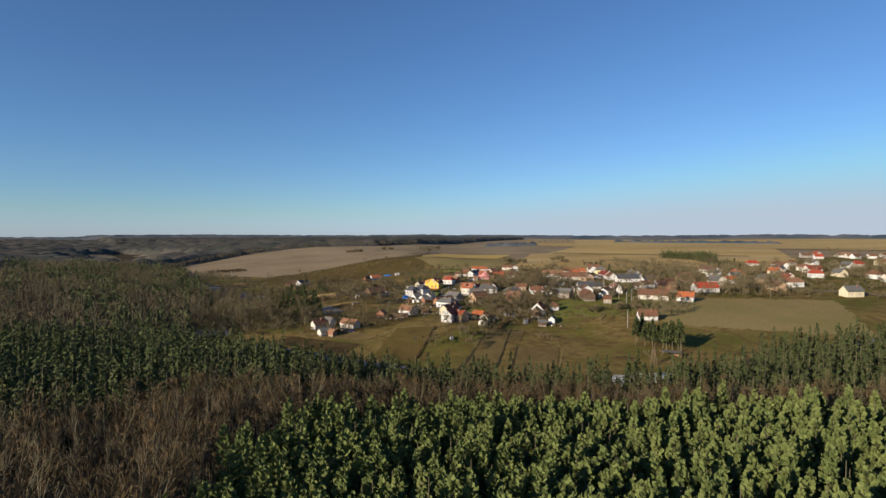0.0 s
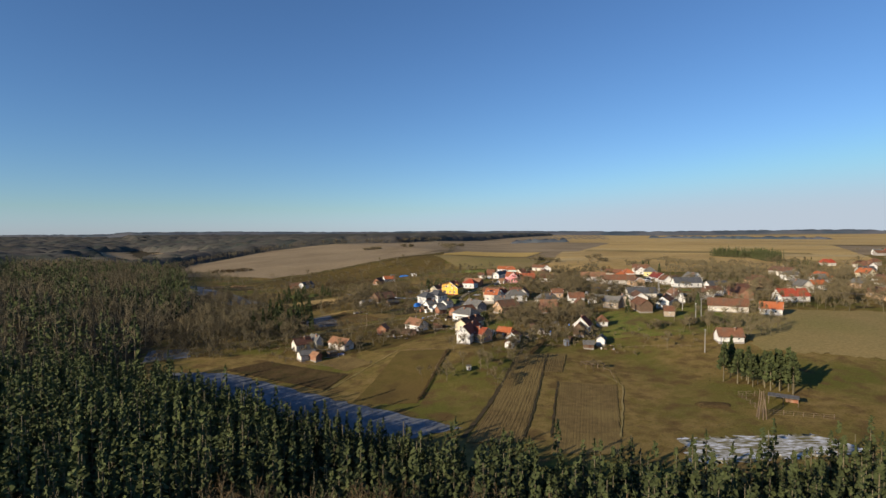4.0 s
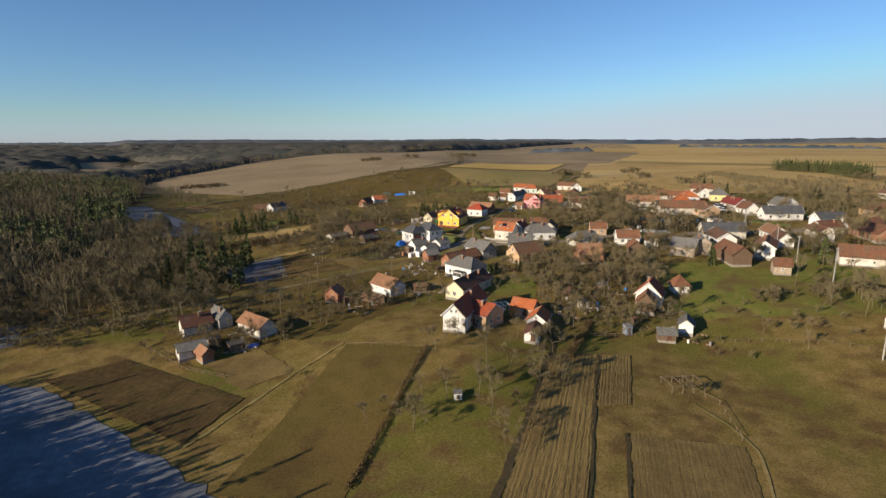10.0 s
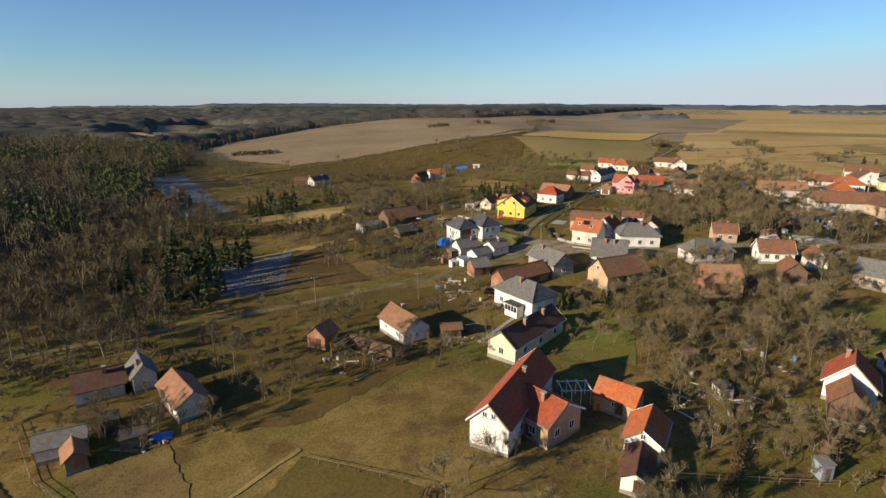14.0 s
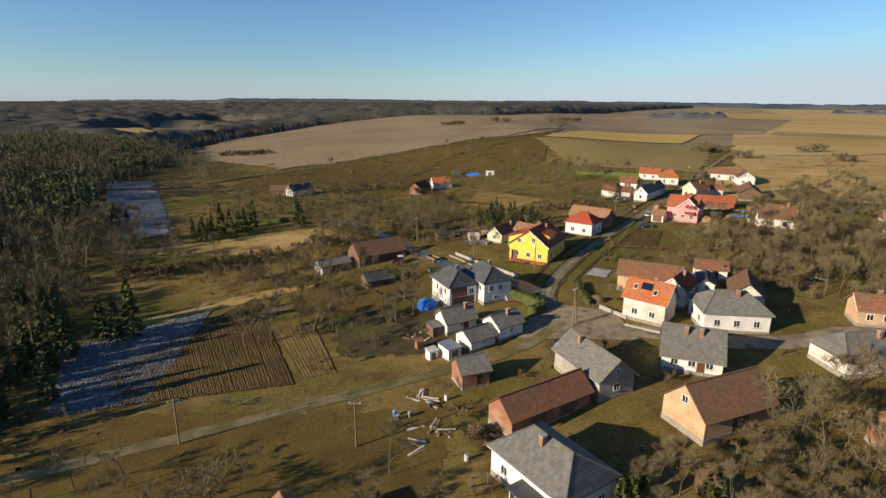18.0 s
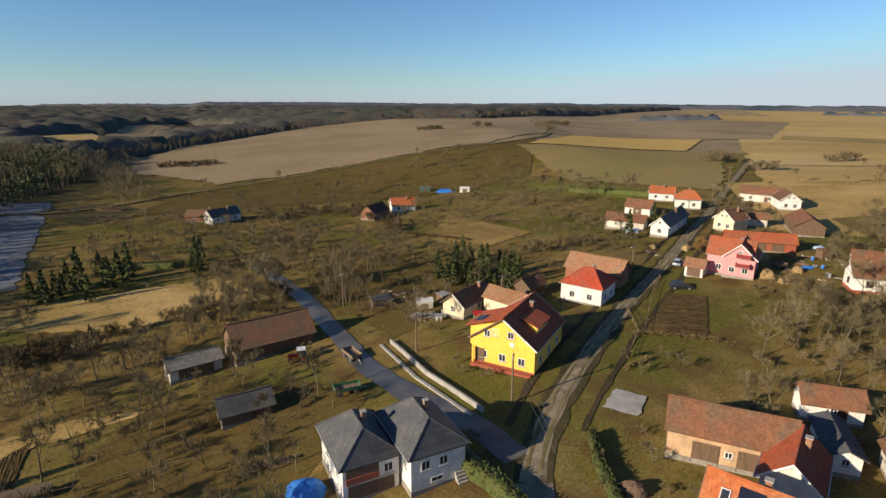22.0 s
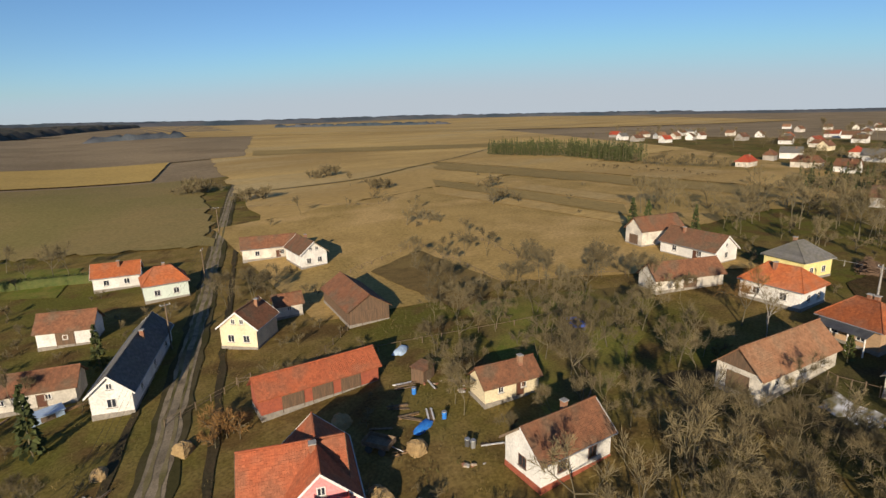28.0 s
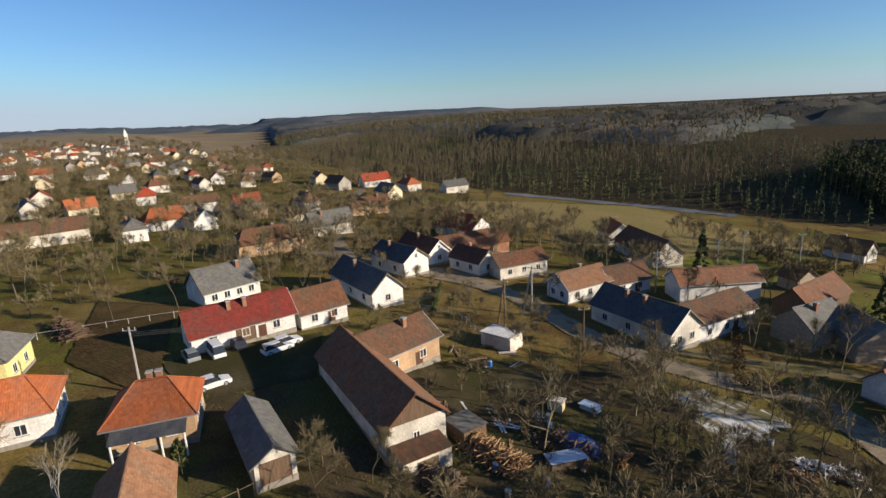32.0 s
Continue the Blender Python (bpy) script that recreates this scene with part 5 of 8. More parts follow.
def conifer(seed, h, rad, n, shape="spruce", bare=0.1):
    r = np.random.default_rng(seed)
    f = r.random(n) ** (0.8 if shape == "spruce" else 0.62)
    f = bare + (1 - bare) * f
    if shape == "spruce":
        R = rad * (1 - (f - bare) / (1 - bare)) ** 0.85 + 0.08
    else:
        g = (f - bare) / (1 - bare)
        R = rad * np.clip(np.sqrt(np.clip(1 - (g * 1.15 - 0.30) ** 2 / 0.75, 0.02, 1)), 0.1, 1) * (1 - 0.35 * g)
    a = r.random(n) * 6.2832 + np.floor(f * 9) * 0.7
    u = np.stack([np.cos(a), np.sin(a), np.zeros(n)], 1)
    k0 = r.uniform(0.05, 0.55, n)[:, None]
    base = u * R[:, None] * k0
    base[:, 2] = f * h + (0.12 if shape == "spruce" else -0.15) * h * 0.12
    tip = u * (R * r.uniform(0.85, 1.2, n))[:, None]
    tip[:, 2] = f * h - (0.10 * R if shape == "spruce" else -0.40 * R) + r.normal(0, 0.1, n)
    tip += r.normal(0, 0.08 * rad, (n, 3))
    w = (0.22 if shape == "spruce" else 0.20) * rad * r.uniform(0.7, 1.3, n)
    needles = blades(base, tip, w, r)
    top = blades(np.array([[0, 0, h * 0.9]] * 3), np.array([[0.05, 0, h * 1.03], [0, 0.06, h], [-0.05, 0, h * 1.01]]), [0.10 * rad] * 3, r)
    trunk = tube(np.array([[0., 0, -0.5]]), np.array([[0., 0, h * 0.92]]), [0.018 * h], [0.004 * h], 5)
    return trunk, join([needles, top])


def bare_tree(seed, h, spread, twigs, tall=False, fork=0.28, levels=4, sides=3, thick=1.0, twig_w=1.0):
    """A leafless tree: trunk and limbs as tapered tubes, twigs as fine blades."""
    r = np.random.default_rng(seed)
    A, B, R0, R1 = [], [], [], []
    tips = []

    def grow(p, d, ln, rad, lv):
        q = p + d * ln
        A.append(p), B.append(q), R0.append(rad), R1.append(rad * 0.7)
        if lv <= 1:
            tips.append((p, q, d))
        if lv == 0:
            return
        for _ in range(int(r.integers(2, 4)) if lv > 1 else 3):
            e = d * (1.2 if tall else 0.75) + r.normal(0, spread, 3)
            e[2] += 0.25 if tall else 0.26
            e /= np.linalg.norm(e)
            grow(q, e, ln * r.uniform(0.62, 0.88), rad * 0.62, lv - 1)

    d0 = np.array([r.normal(0, 0.08), r.normal(0, 0.08), 1.0])
    grow(np.array([0., 0, -0.4]), d0, h * fork + 0.4, (0.013 * h + 0.025) * thick, levels)
    limbs = tube(np.array(A), np.array(B), np.array(R0), np.array(R1), sides)
    k = len(tips)
    i = r.integers(0, k, twigs)
    P0, P1, D0 = (np.array([t[c] for t in tips])[i] for c in range(3))
    base = P0 + (P1 - P0) * r.uniform(0.1, 1.0, twigs)[:, None]
    dirs = D0 * 0.7 + r.normal(0, 0.55, (twigs, 3)) + np.array([0, 0, 0.34])
    tip = base + dirs / np.linalg.norm(dirs, axis=1, keepdims=True) * (h * r.uniform(0.05, 0.15, twigs))[:, None]
    tw = blades(base, tip, r.uniform(0.008, 0.018, twigs) * (0.6 + h / 12) * twig_w, r)
    top = max(B, key=lambda v: v[2])[2]
    s = h / (top + 0.08 * h)
    return (limbs[0] * s, limbs[1]), (tw[0] * s, tw[1])


def forest(name, pts, protos, material, label, category, smin=0.75, smax=1.2, seed=1, trunk=None):
    """Many trees in one mesh of needles or twigs and, where asked, one mesh of trunks."""
    r = np.random.default_rng(seed)
    pts = np.asarray(pts)
    z = heights(pts[:, 0], pts[:, 1])
    out, tr = [], []
    for k in range(len(protos)):
        sel = np.arange(len(pts)) % len(protos) == k
        P, Z = pts[sel], z[sel]
        n = len(P)
        if not n:
            continue
        s, a = r.uniform(smin, smax, n), r.random(n) * 6.2832
        for src, dst in ((protos[k][1], out), (protos[k][0], tr)):
            V, Q = src
            c, sn = np.cos(a)[:, None], np.sin(a)[:, None]
            X = (V[None, :, 0] * c - V[None, :, 1] * sn) * s[:, None] + P[:, 0:1]
            Y = (V[None, :, 0] * sn + V[None, :, 1] * c) * s[:, None] + P[:, 1:2]
            W = V[None, :, 2] * (s * r.uniform(0.85, 1.15, n))[:, None] + Z[:, None]
            dst.append((np.stack([X, Y, W], -1).reshape(-1, 3), (np.arange(n)[:, None, None] * len(V) + Q[None]).reshape(-1, 4)))
    ob = big_mesh(name, *join(out), material, label, category)
    if trunk:
        t = big_mesh("trunk", *join(tr), trunk, "", "")
        del t["kind"]
        t.parent = ob
    return ob


def inside(P, poly):
    x, y = P[:, 0], P[:, 1]
    c = np.zeros(len(P), bool)
    for (ax, ay), (bx, by) in zip(poly, poly[1:] + poly[:1]):
        c ^= ((ay > y) != (by > y)) & (x < (bx - ax) * (y - ay) / (by - ay + 1e-12) + ax)
    return c


def lattice(poly, step, seed, jit=0.42):
    """Jittered planting points inside a polygon."""
    r = np.random.default_rng(seed)
    p = np.array(poly, float)
    gx_, gy_ = np.meshgrid(np.arange(p[:, 0].min(), p[:, 0].max(), step), np.arange(p[:, 1].min(), p[:, 1].max(), step))
    P = np.stack([gx_.ravel(), gy_.ravel()], 1) + r.uniform(-jit, jit, (gx_.size, 2)) * step
    return P[inside(P, poly)]


PINES = [conifer(20 + k, 11.5 + 0.5 * k, 1.55, 125, "pine", 0.32) for k in range(4)]
SPRUCES = [conifer(30 + k, 12.5 + k, 2.0, 96, "spruce", 0.06) for k in range(4)]
TALLS = [bare_tree(40 + k, 12 + k, 0.30, 170, True, 0.34, 3, 3, 0.9, 1.9) for k in range(4)]
SLIM = [bare_tree(45 + k, 12 + k, 0.36, 62, True, 0.30, 2, 3, 1.0, 3.4) for k in range(3)]
COARSE = [conifer(50 + k, 13 + k, 2.7, 40, "spruce", 0.05) for k in range(3)]

pine_zone = [(-31, 18), (-31, 65), (-33, 82), (-27, 99), (-24, 108), (12, 114), (48, 114), (66, 111), (95, 101), (160, 86), (175, 18)]
forest("pine_wood", lattice(pine_zone, 2.3, 3), PINES, M["pine"], "dense plantation of young blue-green pines", "wood", 0.85, 1.1, 4, M["bark"])
belt = [(-24, 110), (12, 115), (48, 115), (66, 112), (95, 102), (160, 87), (165, 98), (98, 117), (72, 127), (55, 134), (14, 139), (-32, 142), (-40, 130)]
forest("bare_belt", lattice(belt, 2.7, 5), TALLS, M["twig2"], "belt of leafless reddish-brown young trees", "wood", 0.72, 1.0, 6, M["bark"])
left_bare = [(-31, 20), (-31, 65), (-33, 82), (-27, 99), (-24, 110), (-40, 130), (-52, 126), (-66, 104), (-84, 92), (-150, 70), (-150, 20)]
forest("bare_wood", lattice(left_bare, 3.3, 7), TALLS, M["twig2"], "leafless brown birch and oak wood", "wood", 0.75, 1.2, 8, M["bark"])
spruce_right = [(-40, 130), (-32, 142), (14, 139), (55, 134), (72, 127), (98, 117), (165, 98), (170, 175), (123, 208), (106, 181), (50, 166), (0, 173), (-38, 196)]
forest("spruce_belt", lattice(spruce_right, 2.9, 9), SPRUCES, M["spruce"], "dark green belt of spruces at the edge of the fields", "wood", 0.7, 1.15, 10, M["bark"])
spruce_left = [(-38, 196), (-40, 130), (-52, 126), (-66, 104), (-84, 92), (-150, 120), (-165, 200), (-128, 240), (-90, 230)]
forest("spruce_wood", lattice(spruce_left, 3.0, 11), SPRUCES, M["spruce"], "dark spruce plantation beside the frosted meadow", "wood", 0.72, 1.12, 12, M["bark"])
spruce_rim = [(-38, 196), (-90, 230), (-128, 241), (-131, 233), (-92, 221), (-42, 187)]
forest("spruce_rim", lattice(spruce_rim, 1.55, 19), SPRUCES, M["spruce"], "close row of spruces along the frosted meadow", "wood", 0.6, 0.8, 20, M["bark"])
forest("spruce_rim_south", lattice([(-42, 187), (-38, 197), (1, 174), (-3, 165)], 1.6, 21), SPRUCES, M["spruce"], "close spruces at the corner of the frosted meadow", "wood", 0.6, 0.85, 22, M["bark"])
# wooded slopes on both sides of the valley, mixed dark spruce and grey bare trees
slope_w = [(-128, 262), (-150, 345), (-200, 465), (-235, 505), (-290, 612), (-330, 680), (-470, 700), (-470, 240), (-165, 200)]
P_ = lattice(slope_w, 6.0, 13)
n_ = np.array([noise.noise((p[0] / 45, p[1] / 45, 3.0)) for p in P_])
forest("slope_spruces", P_[n_ > 0.10], COARSE, M["spruce"], "dark spruces on the shaded valley slope", "wood", 0.8, 1.3, 14, M["bark"])
forest("slope_trees", P_[n_ <= 0.10], SLIM, M["twig"], "grey leafless trees on the shaded valley slope", "wood", 0.8, 1.2, 15, M["bark"])
slope_e = [(123, 222), (193, 236), (243, 256), (275, 278), (420, 290), (670, 290), (800, 250), (800, 60), (300, 40), (170, 120), (165, 190)]
P_ = lattice(slope_e, 6.4, 16)
n_ = np.array([noise.noise((p[0] / 60, p[1] / 40, 8.0)) for p in P_])
d_ = side_dist(P_[:, 0], P_[:, 1])
n_ = n_ + np.where((d_ < 60) & (P_[:, 0] < 330), 0.45, np.where(d_ > 130, -0.22, 0.0))
forest("east_spruces", P_[n_ > 0.14], COARSE, M["spruce"], "dark spruces above the far meadow", "wood", 0.42, 0.7, 17, M["bark"])
forest("east_trees", P_[n_ <= 0.14], SLIM, M["twig"], "brown leafless wood above the far meadow", "wood", 0.55, 0.85, 18, M["bark"])


PUFF = [bare_tree(240 + k, 11 + k, 0.42, 34, True, 0.3, 1, 3, 1.0, 7.0) for k in range(3)]
P_ = lattice([(280, 115), (800, 115), (800, 240), (1000, 190), (1150, 150), (1150, -350), (280, -350)], 11.0, 720)
P_ = P_[side_dist(P_[:, 0], P_[:, 1]) > 15]
n_ = np.array([noise.noise((p[0] / 110, p[1] / 70, 4.0)) for p in P_])
forest("far_slope_trees", P_[n_ <= 0.22], PUFF, M["twig"], "brown leafless trees over the eastern hill", "wood", 0.9, 1.4, 721, M["bark"])
forest("far_slope_spruces", P_[n_ > 0.22], COARSE, M["spruce"], "dark spruce stands on the eastern hill", "wood", 0.8, 1.2, 722, M["bark"])


# far woods: bumpy canopies, too far off for single trees
def canopy(name, label, lo, hi, step, rule, material, h=13.0, seed=0):
    xs, ys = np.arange(lo[0], hi[0] + step, step), np.arange(lo[1], hi[1] + step, step)
    X, Y = np.meshgrid(xs, ys, indexing="ij")
    r = np.random.default_rng(seed)
    X, Y = X + r.uniform(-0.4, 0.4, X.shape) * step, Y + r.uniform(-0.4, 0.4, X.shape) * step
    f = rule(X, Y)
    Z = heights(X, Y) + np.where(f > 0, h * np.clip(f, 0, 1) * r.uniform(0.35, 1.25, X.shape), -6.0)
    F = grid_faces(len(xs), len(ys))
    keep = (f.reshape(-1)[F] > 0).any(1)
    return big_mesh(name, np.stack([X, Y, Z], -1).reshape(-1, 3), F[keep], material, label, "wood")


def blot(cx, cy, rx, ry, ang=0.0, seed=0):
    c, s = math.cos(radians(ang)), math.sin(radians(ang))

    def rule(X, Y):
        u, v = ((X - cx) * c + (Y - cy) * s) / rx, (-(X - cx) * s + (Y - cy) * c) / ry
        wob = 0.22 * np.sin(3 * np.arctan2(v, u) + seed) + 0.13 * np.sin(7 * np.arctan2(v, u) + 2 * seed)
        return (1 + wob - np.hypot(u, v)) * 6
    return rule


# The blue-grey of distance haze is mixed into this wood colour.
M["farwood"] = mat("hazed_far_woodland", (0.11, 0.12, 0.125), (0.135, 0.135, 0.14), 0.012, 0.95, 30.0, c3=(0.075, 0.10, 0.115), big=0.004, world=True)
M["farbrown"] = mat("far_bare_woodland", (0.19, 0.165, 0.14), (0.13, 0.125, 0.115), 0.02, 0.95, 20.0, c3=(0.095, 0.105, 0.095), big=0.006, world=True)
# Mixed wood greyed a little, putting distance haze into its colour.
M["westwood"] = mat("hazed_mixed_woodland", (0.058, 0.068, 0.056), (0.104, 0.092, 0.074), 0.03, 0.95, 20.0, c3=(0.090, 0.082, 0.070), big=0.008, world=True)
CLEARINGS = [[(-660, 880), (-685, 1010), (-450, 905), (-450, 735)], [(-560, 900), (-850, 1240), (-890, 1480), (-540, 1190)]]


def west_rule(X, Y):
    f = np.minimum((side_dist(X, Y) - np.where(Y > 690, 4, 150)) / 8, (np.hypot(X, Y - 300) - 430) / 20)
    P = np.stack([X.ravel(), Y.ravel()], 1)
    for poly in CLEARINGS:
        f = np.where(inside(P, poly).reshape(X.shape), -1.0, f)
    return f


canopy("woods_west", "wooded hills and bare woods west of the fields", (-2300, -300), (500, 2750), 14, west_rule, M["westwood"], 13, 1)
canopy("woods_south", "wooded hills to the south-east", (150, -1300), (2600, 420), 14, lambda X, Y: np.minimum((side_dist(X, Y) - 20) / 15, np.maximum((X - 790) / 20, np.where(X > 280, 115 - Y, -1) / 20)), M["farbrown"], 9, 2)
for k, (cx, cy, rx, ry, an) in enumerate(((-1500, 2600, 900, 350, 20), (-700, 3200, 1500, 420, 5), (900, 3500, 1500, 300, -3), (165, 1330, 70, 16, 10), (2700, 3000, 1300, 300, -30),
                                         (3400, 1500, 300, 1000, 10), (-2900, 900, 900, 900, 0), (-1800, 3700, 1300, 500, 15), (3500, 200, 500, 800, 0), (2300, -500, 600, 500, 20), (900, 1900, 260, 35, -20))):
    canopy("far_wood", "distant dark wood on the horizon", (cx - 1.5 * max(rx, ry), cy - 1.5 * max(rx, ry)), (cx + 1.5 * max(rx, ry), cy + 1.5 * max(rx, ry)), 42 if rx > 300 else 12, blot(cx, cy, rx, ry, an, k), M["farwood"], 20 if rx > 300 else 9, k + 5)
# ragged bare trees along the rim of the western woods and the brook below the field
def rim_trees(name, label, line, width, step, seed, smin, smax, protos=SLIM, material="twig"):
    r = np.random.default_rng(seed)
    P = []
    for (ax, ay), (bx, by) in zip(line, line[1:]):
        ln = math.hypot(bx - ax, by - ay)
        n = max(2, int(ln * width / step ** 2))
        t, o = r.random(n), r.uniform(-0.5, 0.5, n) * width
        P.append(np.stack([ax + (bx - ax) * t - (by - ay) / ln * o, ay + (by - ay) * t + (bx - ax) / ln * o], 1))
    return forest(name, np.concatenate(P), protos, M[material], label, "trees", smin, smax, seed, M["bark"])


rim_trees("field_rim_trees", "ragged leafless trees along the rim of the big field", [(-335, 690), (-395, 735), (-418, 870), (-376, 1095), (-275, 1187), (-152, 1212), (-62, 1385)], 26, 6.5, 701, 0.55, 0.95)
rim_trees("brook_trees", "leafless trees along the brook below the big field", [(-335, 676), (-292, 636), (-240, 592), (-205, 566)], 22, 4.5, 702, 0.4, 0.75)
rim_trees("field_end_copse", "leafless copse at the end of the big field", [(-42, 1000), (-28, 920), (-20, 880)], 16, 4.5, 703, 0.4, 0.7)


# ---- single trees ----
RAW = [bare_tree(100 + k, 4.6 + 0.7 * k, 0.46, 640, False, 0.27, 3, 3, 0.9, 1.25) for k in range(5)]

def tree_proto(nm, label, seed, h, kind):
    if kind == "bare":
        tr, cr = bare_tree(seed, h, 0.46, 1900, False, 0.28, 4, 3, 0.75, 0.85)
        mt, mc = M["bark"], M["twig"]
    elif kind == "birch":
        tr, cr = bare_tree(seed, h, 0.30, 500, True, 0.36, twig_w=1.7)
        mt, mc = M["birch"], M["twig"]
    elif kind == "willow":
        tr, cr = bare_tree(seed, h, 0.5, 1500, False)
        mt, mc = M["bark"], M["willow"]
    elif kind == "thuja":
        tr, cr = conifer(seed, h, h * 0.2, 150, "pine", 0.04)
        mt, mc = M["bark"], M["hedge"]
    else:
        tr, cr = conifer(seed, h, h * 0.2, 220, "spruce", 0.05 if kind == "spruce" else 0.28)
        mt, mc = M["bark"], M["spruce"]
    e = new(nm)
    tagged(e, label, "tree")
    for n2, (V, Q), m in (("trunk", tr, mt), ("crown", cr, mc)):
        o = big_mesh(n2, V, Q, m, "", "")
        del o["kind"]
        o.parent = e
    e.matrix_basis = pose(0, -60, -200)
    return e


def blocked(x, y, gap=0.6):
    for fx, fy, yaw, L, W in FOOT:
        dx, dy = x - fx, y - fy
        c, s = math.cos(radians(yaw)), math.sin(radians(yaw))
        if abs(dx * c + dy * s) < L / 2 + gap and abs(-dx * s + dy * c) < W / 2 + gap:
            return True
    return False


ROADS = [[(-2, 394), (-1, 405), (3, 420), (12, 447), (24, 478), (41, 525), (68, 600)], [(-2, 394), (6, 383), (28, 380), (50, 384), (80, 379), (104, 388), (129, 387)], [(2, 384), (-20, 360), (-43, 343), (-75, 318)], [(-12, 405), (-32, 420), (-64, 457)]]


def on_road(x, y, w=4.0):
    for line in ROADS:
        for (ax, ay), (bx, by) in zip(line, line[1:]):
            t = max(0, min(1, ((x - ax) * (bx - ax) + (y - ay) * (by - ay)) / ((bx - ax) ** 2 + (by - ay) ** 2)))
            if math.hypot(x - ax - t * (bx - ax), y - ay - t * (by - ay)) < w:
                return True
    return False


BARE = [tree_proto("fruit_tree", "leafless grey-brown fruit tree in rough grass", 60 + k, 4.6 + 0.5 * k, "bare") for k in range(5)]
BIG = [tree_proto("bare_tree", "tall leafless spreading tree with grey twigs", 70 + k, 8.5 + k, "bare") for k in range(3)]
BIRCH = [tree_proto("birch_tree", "slender leafless birch with pale trunk", 80 + k, 9 + k, "birch") for k in range(2)]
FIR = [tree_proto("spruce_tree", "dark green spruce with drooping boughs", 90 + k, 8 + 1.5 * k, "spruce") for k in range(3)]
THUJA = [tree_proto("thuja", "yellow-green columnar thuja on a lawn", 95, 4.5, "thuja")]
WILLOW = [tree_proto("willow_tree", "leafless weeping willow with golden twigs", 97, 9, "willow")]
TALLFIR = [tree_proto("pole_spruce", "tall spruce with bare lower trunk in a grove", 98 + k, 12 + k, "grove") for k in range(2)]
PROTOS = BARE + BIG + BIRCH + FIR + THUJA + WILLOW + TALLFIR
trnd = random.Random(5)


def plant(protos, x, y, s=1.0, group=""):
    p = trnd.choice(protos)
    t = copy_thing(p, pose(x, y, hgt(x, y), 0, 0, trnd.uniform(0, 360)) @ Matrix.Diagonal((s, s, s * trnd.uniform(0.9, 1.1), 1)))
    if group:
        t["group"] = group
    return t


def grove(poly, n, protos, seed, smin=0.75, smax=1.25, gap=2.6, group="orchard trees", edge=0.8):
    r = random.Random(seed)
    xs, ys = [p[0] for p in poly], [p[1] for p in poly]
    put, tries = [], 0
    while len(put) < n and tries < n * 30:
        tries += 1
        x, y = r.uniform(min(xs), max(xs)), r.uniform(min(ys), max(ys))
        if not inside(np.array([[x, y]]), poly)[0] or blocked(x, y, edge) or on_road(x, y):
            continue
        if any((x - a) ** 2 + (y - b) ** 2 < gap * gap for a, b in put):
            continue
        put.append((x, y))
        plant(protos, x, y, r.uniform(smin, smax), group)


grove([(28, 292), (60, 292), (62, 345), (45, 372), (22, 345)], 60, BARE + BIG[:1], 1)
grove([(8, 240), (24, 240), (26, 285), (12, 287)], 13, BARE, 2)
grove([(22, 402), (72, 396), (84, 448), (52, 452), (32, 440)], 50, BARE, 3, 0.8, 1.4)
grove([(60, 436), (92, 425), (90, 470), (112, 470), (78, 505), (56, 482)], 52, BARE + BIG[:1], 4, 0.8, 1.4)
grove([(70, 485), (118, 484), (112, 535), (84, 525)], 28, BARE, 5)
grove([(95, 388), (128, 400), (125, 428), (100, 414)], 14, BARE, 11)
grove([(-16, 262), (12, 240), (-2, 246)], 3, BARE, 16)
grove([(10, 318), (30, 318), (32, 350), (14, 348)], 18, BARE, 18)
grove([(-25, 320), (-8, 305), (-2, 330), (-20, 340)], 6, BARE, 19)
grove([(-8, 480), (15, 480), (22, 520), (0, 520)], 16, BARE, 21)
grove([(40, 520), (60, 530), (55, 550)], 6, BARE, 22)
grove([(-106, 326), (-84, 326), (-84, 370), (-108, 372)], 18, FIR, 30, 0.9, 1.35, 2.6, "spruces in the valley")
grove([(-88, 322), (-74, 326), (-76, 346), (-90, 342)], 8, FIR, 31, 0.8, 1.2, 2.6, "spruces in the valley")
grove([(-134, 444), (-116, 444), (-116, 466), (-134, 466)], 13, FIR, 32, 0.7, 1.0, 2.4, "spruces in the valley")
grove([(-108, 466), (-100, 466), (-100, 476), (-108, 476)], 3, FIR, 33, 0.6, 0.9, 2, "spruces in the valley")
grove([(-34, 464), (-12, 455), (-9, 469), (-28, 482)], 34, FIR, 34, 0.5, 0.85, 1.6, "young spruces")
grove([(88, 250), (104, 236), (108, 241), (92, 256)], 22, TALLFIR, 35, 0.8, 1.1, 1.6, "spruce grove")
for x, y, s in ((143, 506, 0.9), (147, 504, 0.8), (152, 494, 0.75), (26, 520, 0.75), (84, 342, 1.1), (118, 340, 0.9)):
    plant(FIR, x, y, s)
for x, y, s in ((11.5, 336, 1.0), (13, 337.2, 0.9), (10.4, 335.5, 1.0), (19.5, 338.2, 1.0), (21, 339, 0.9), (101, 447, 0.9)):
    plant(THUJA, x, y, s)
plant(WILLOW, 103, 461, 1.0)
plant(BIRCH, 99, 456, 0.9)
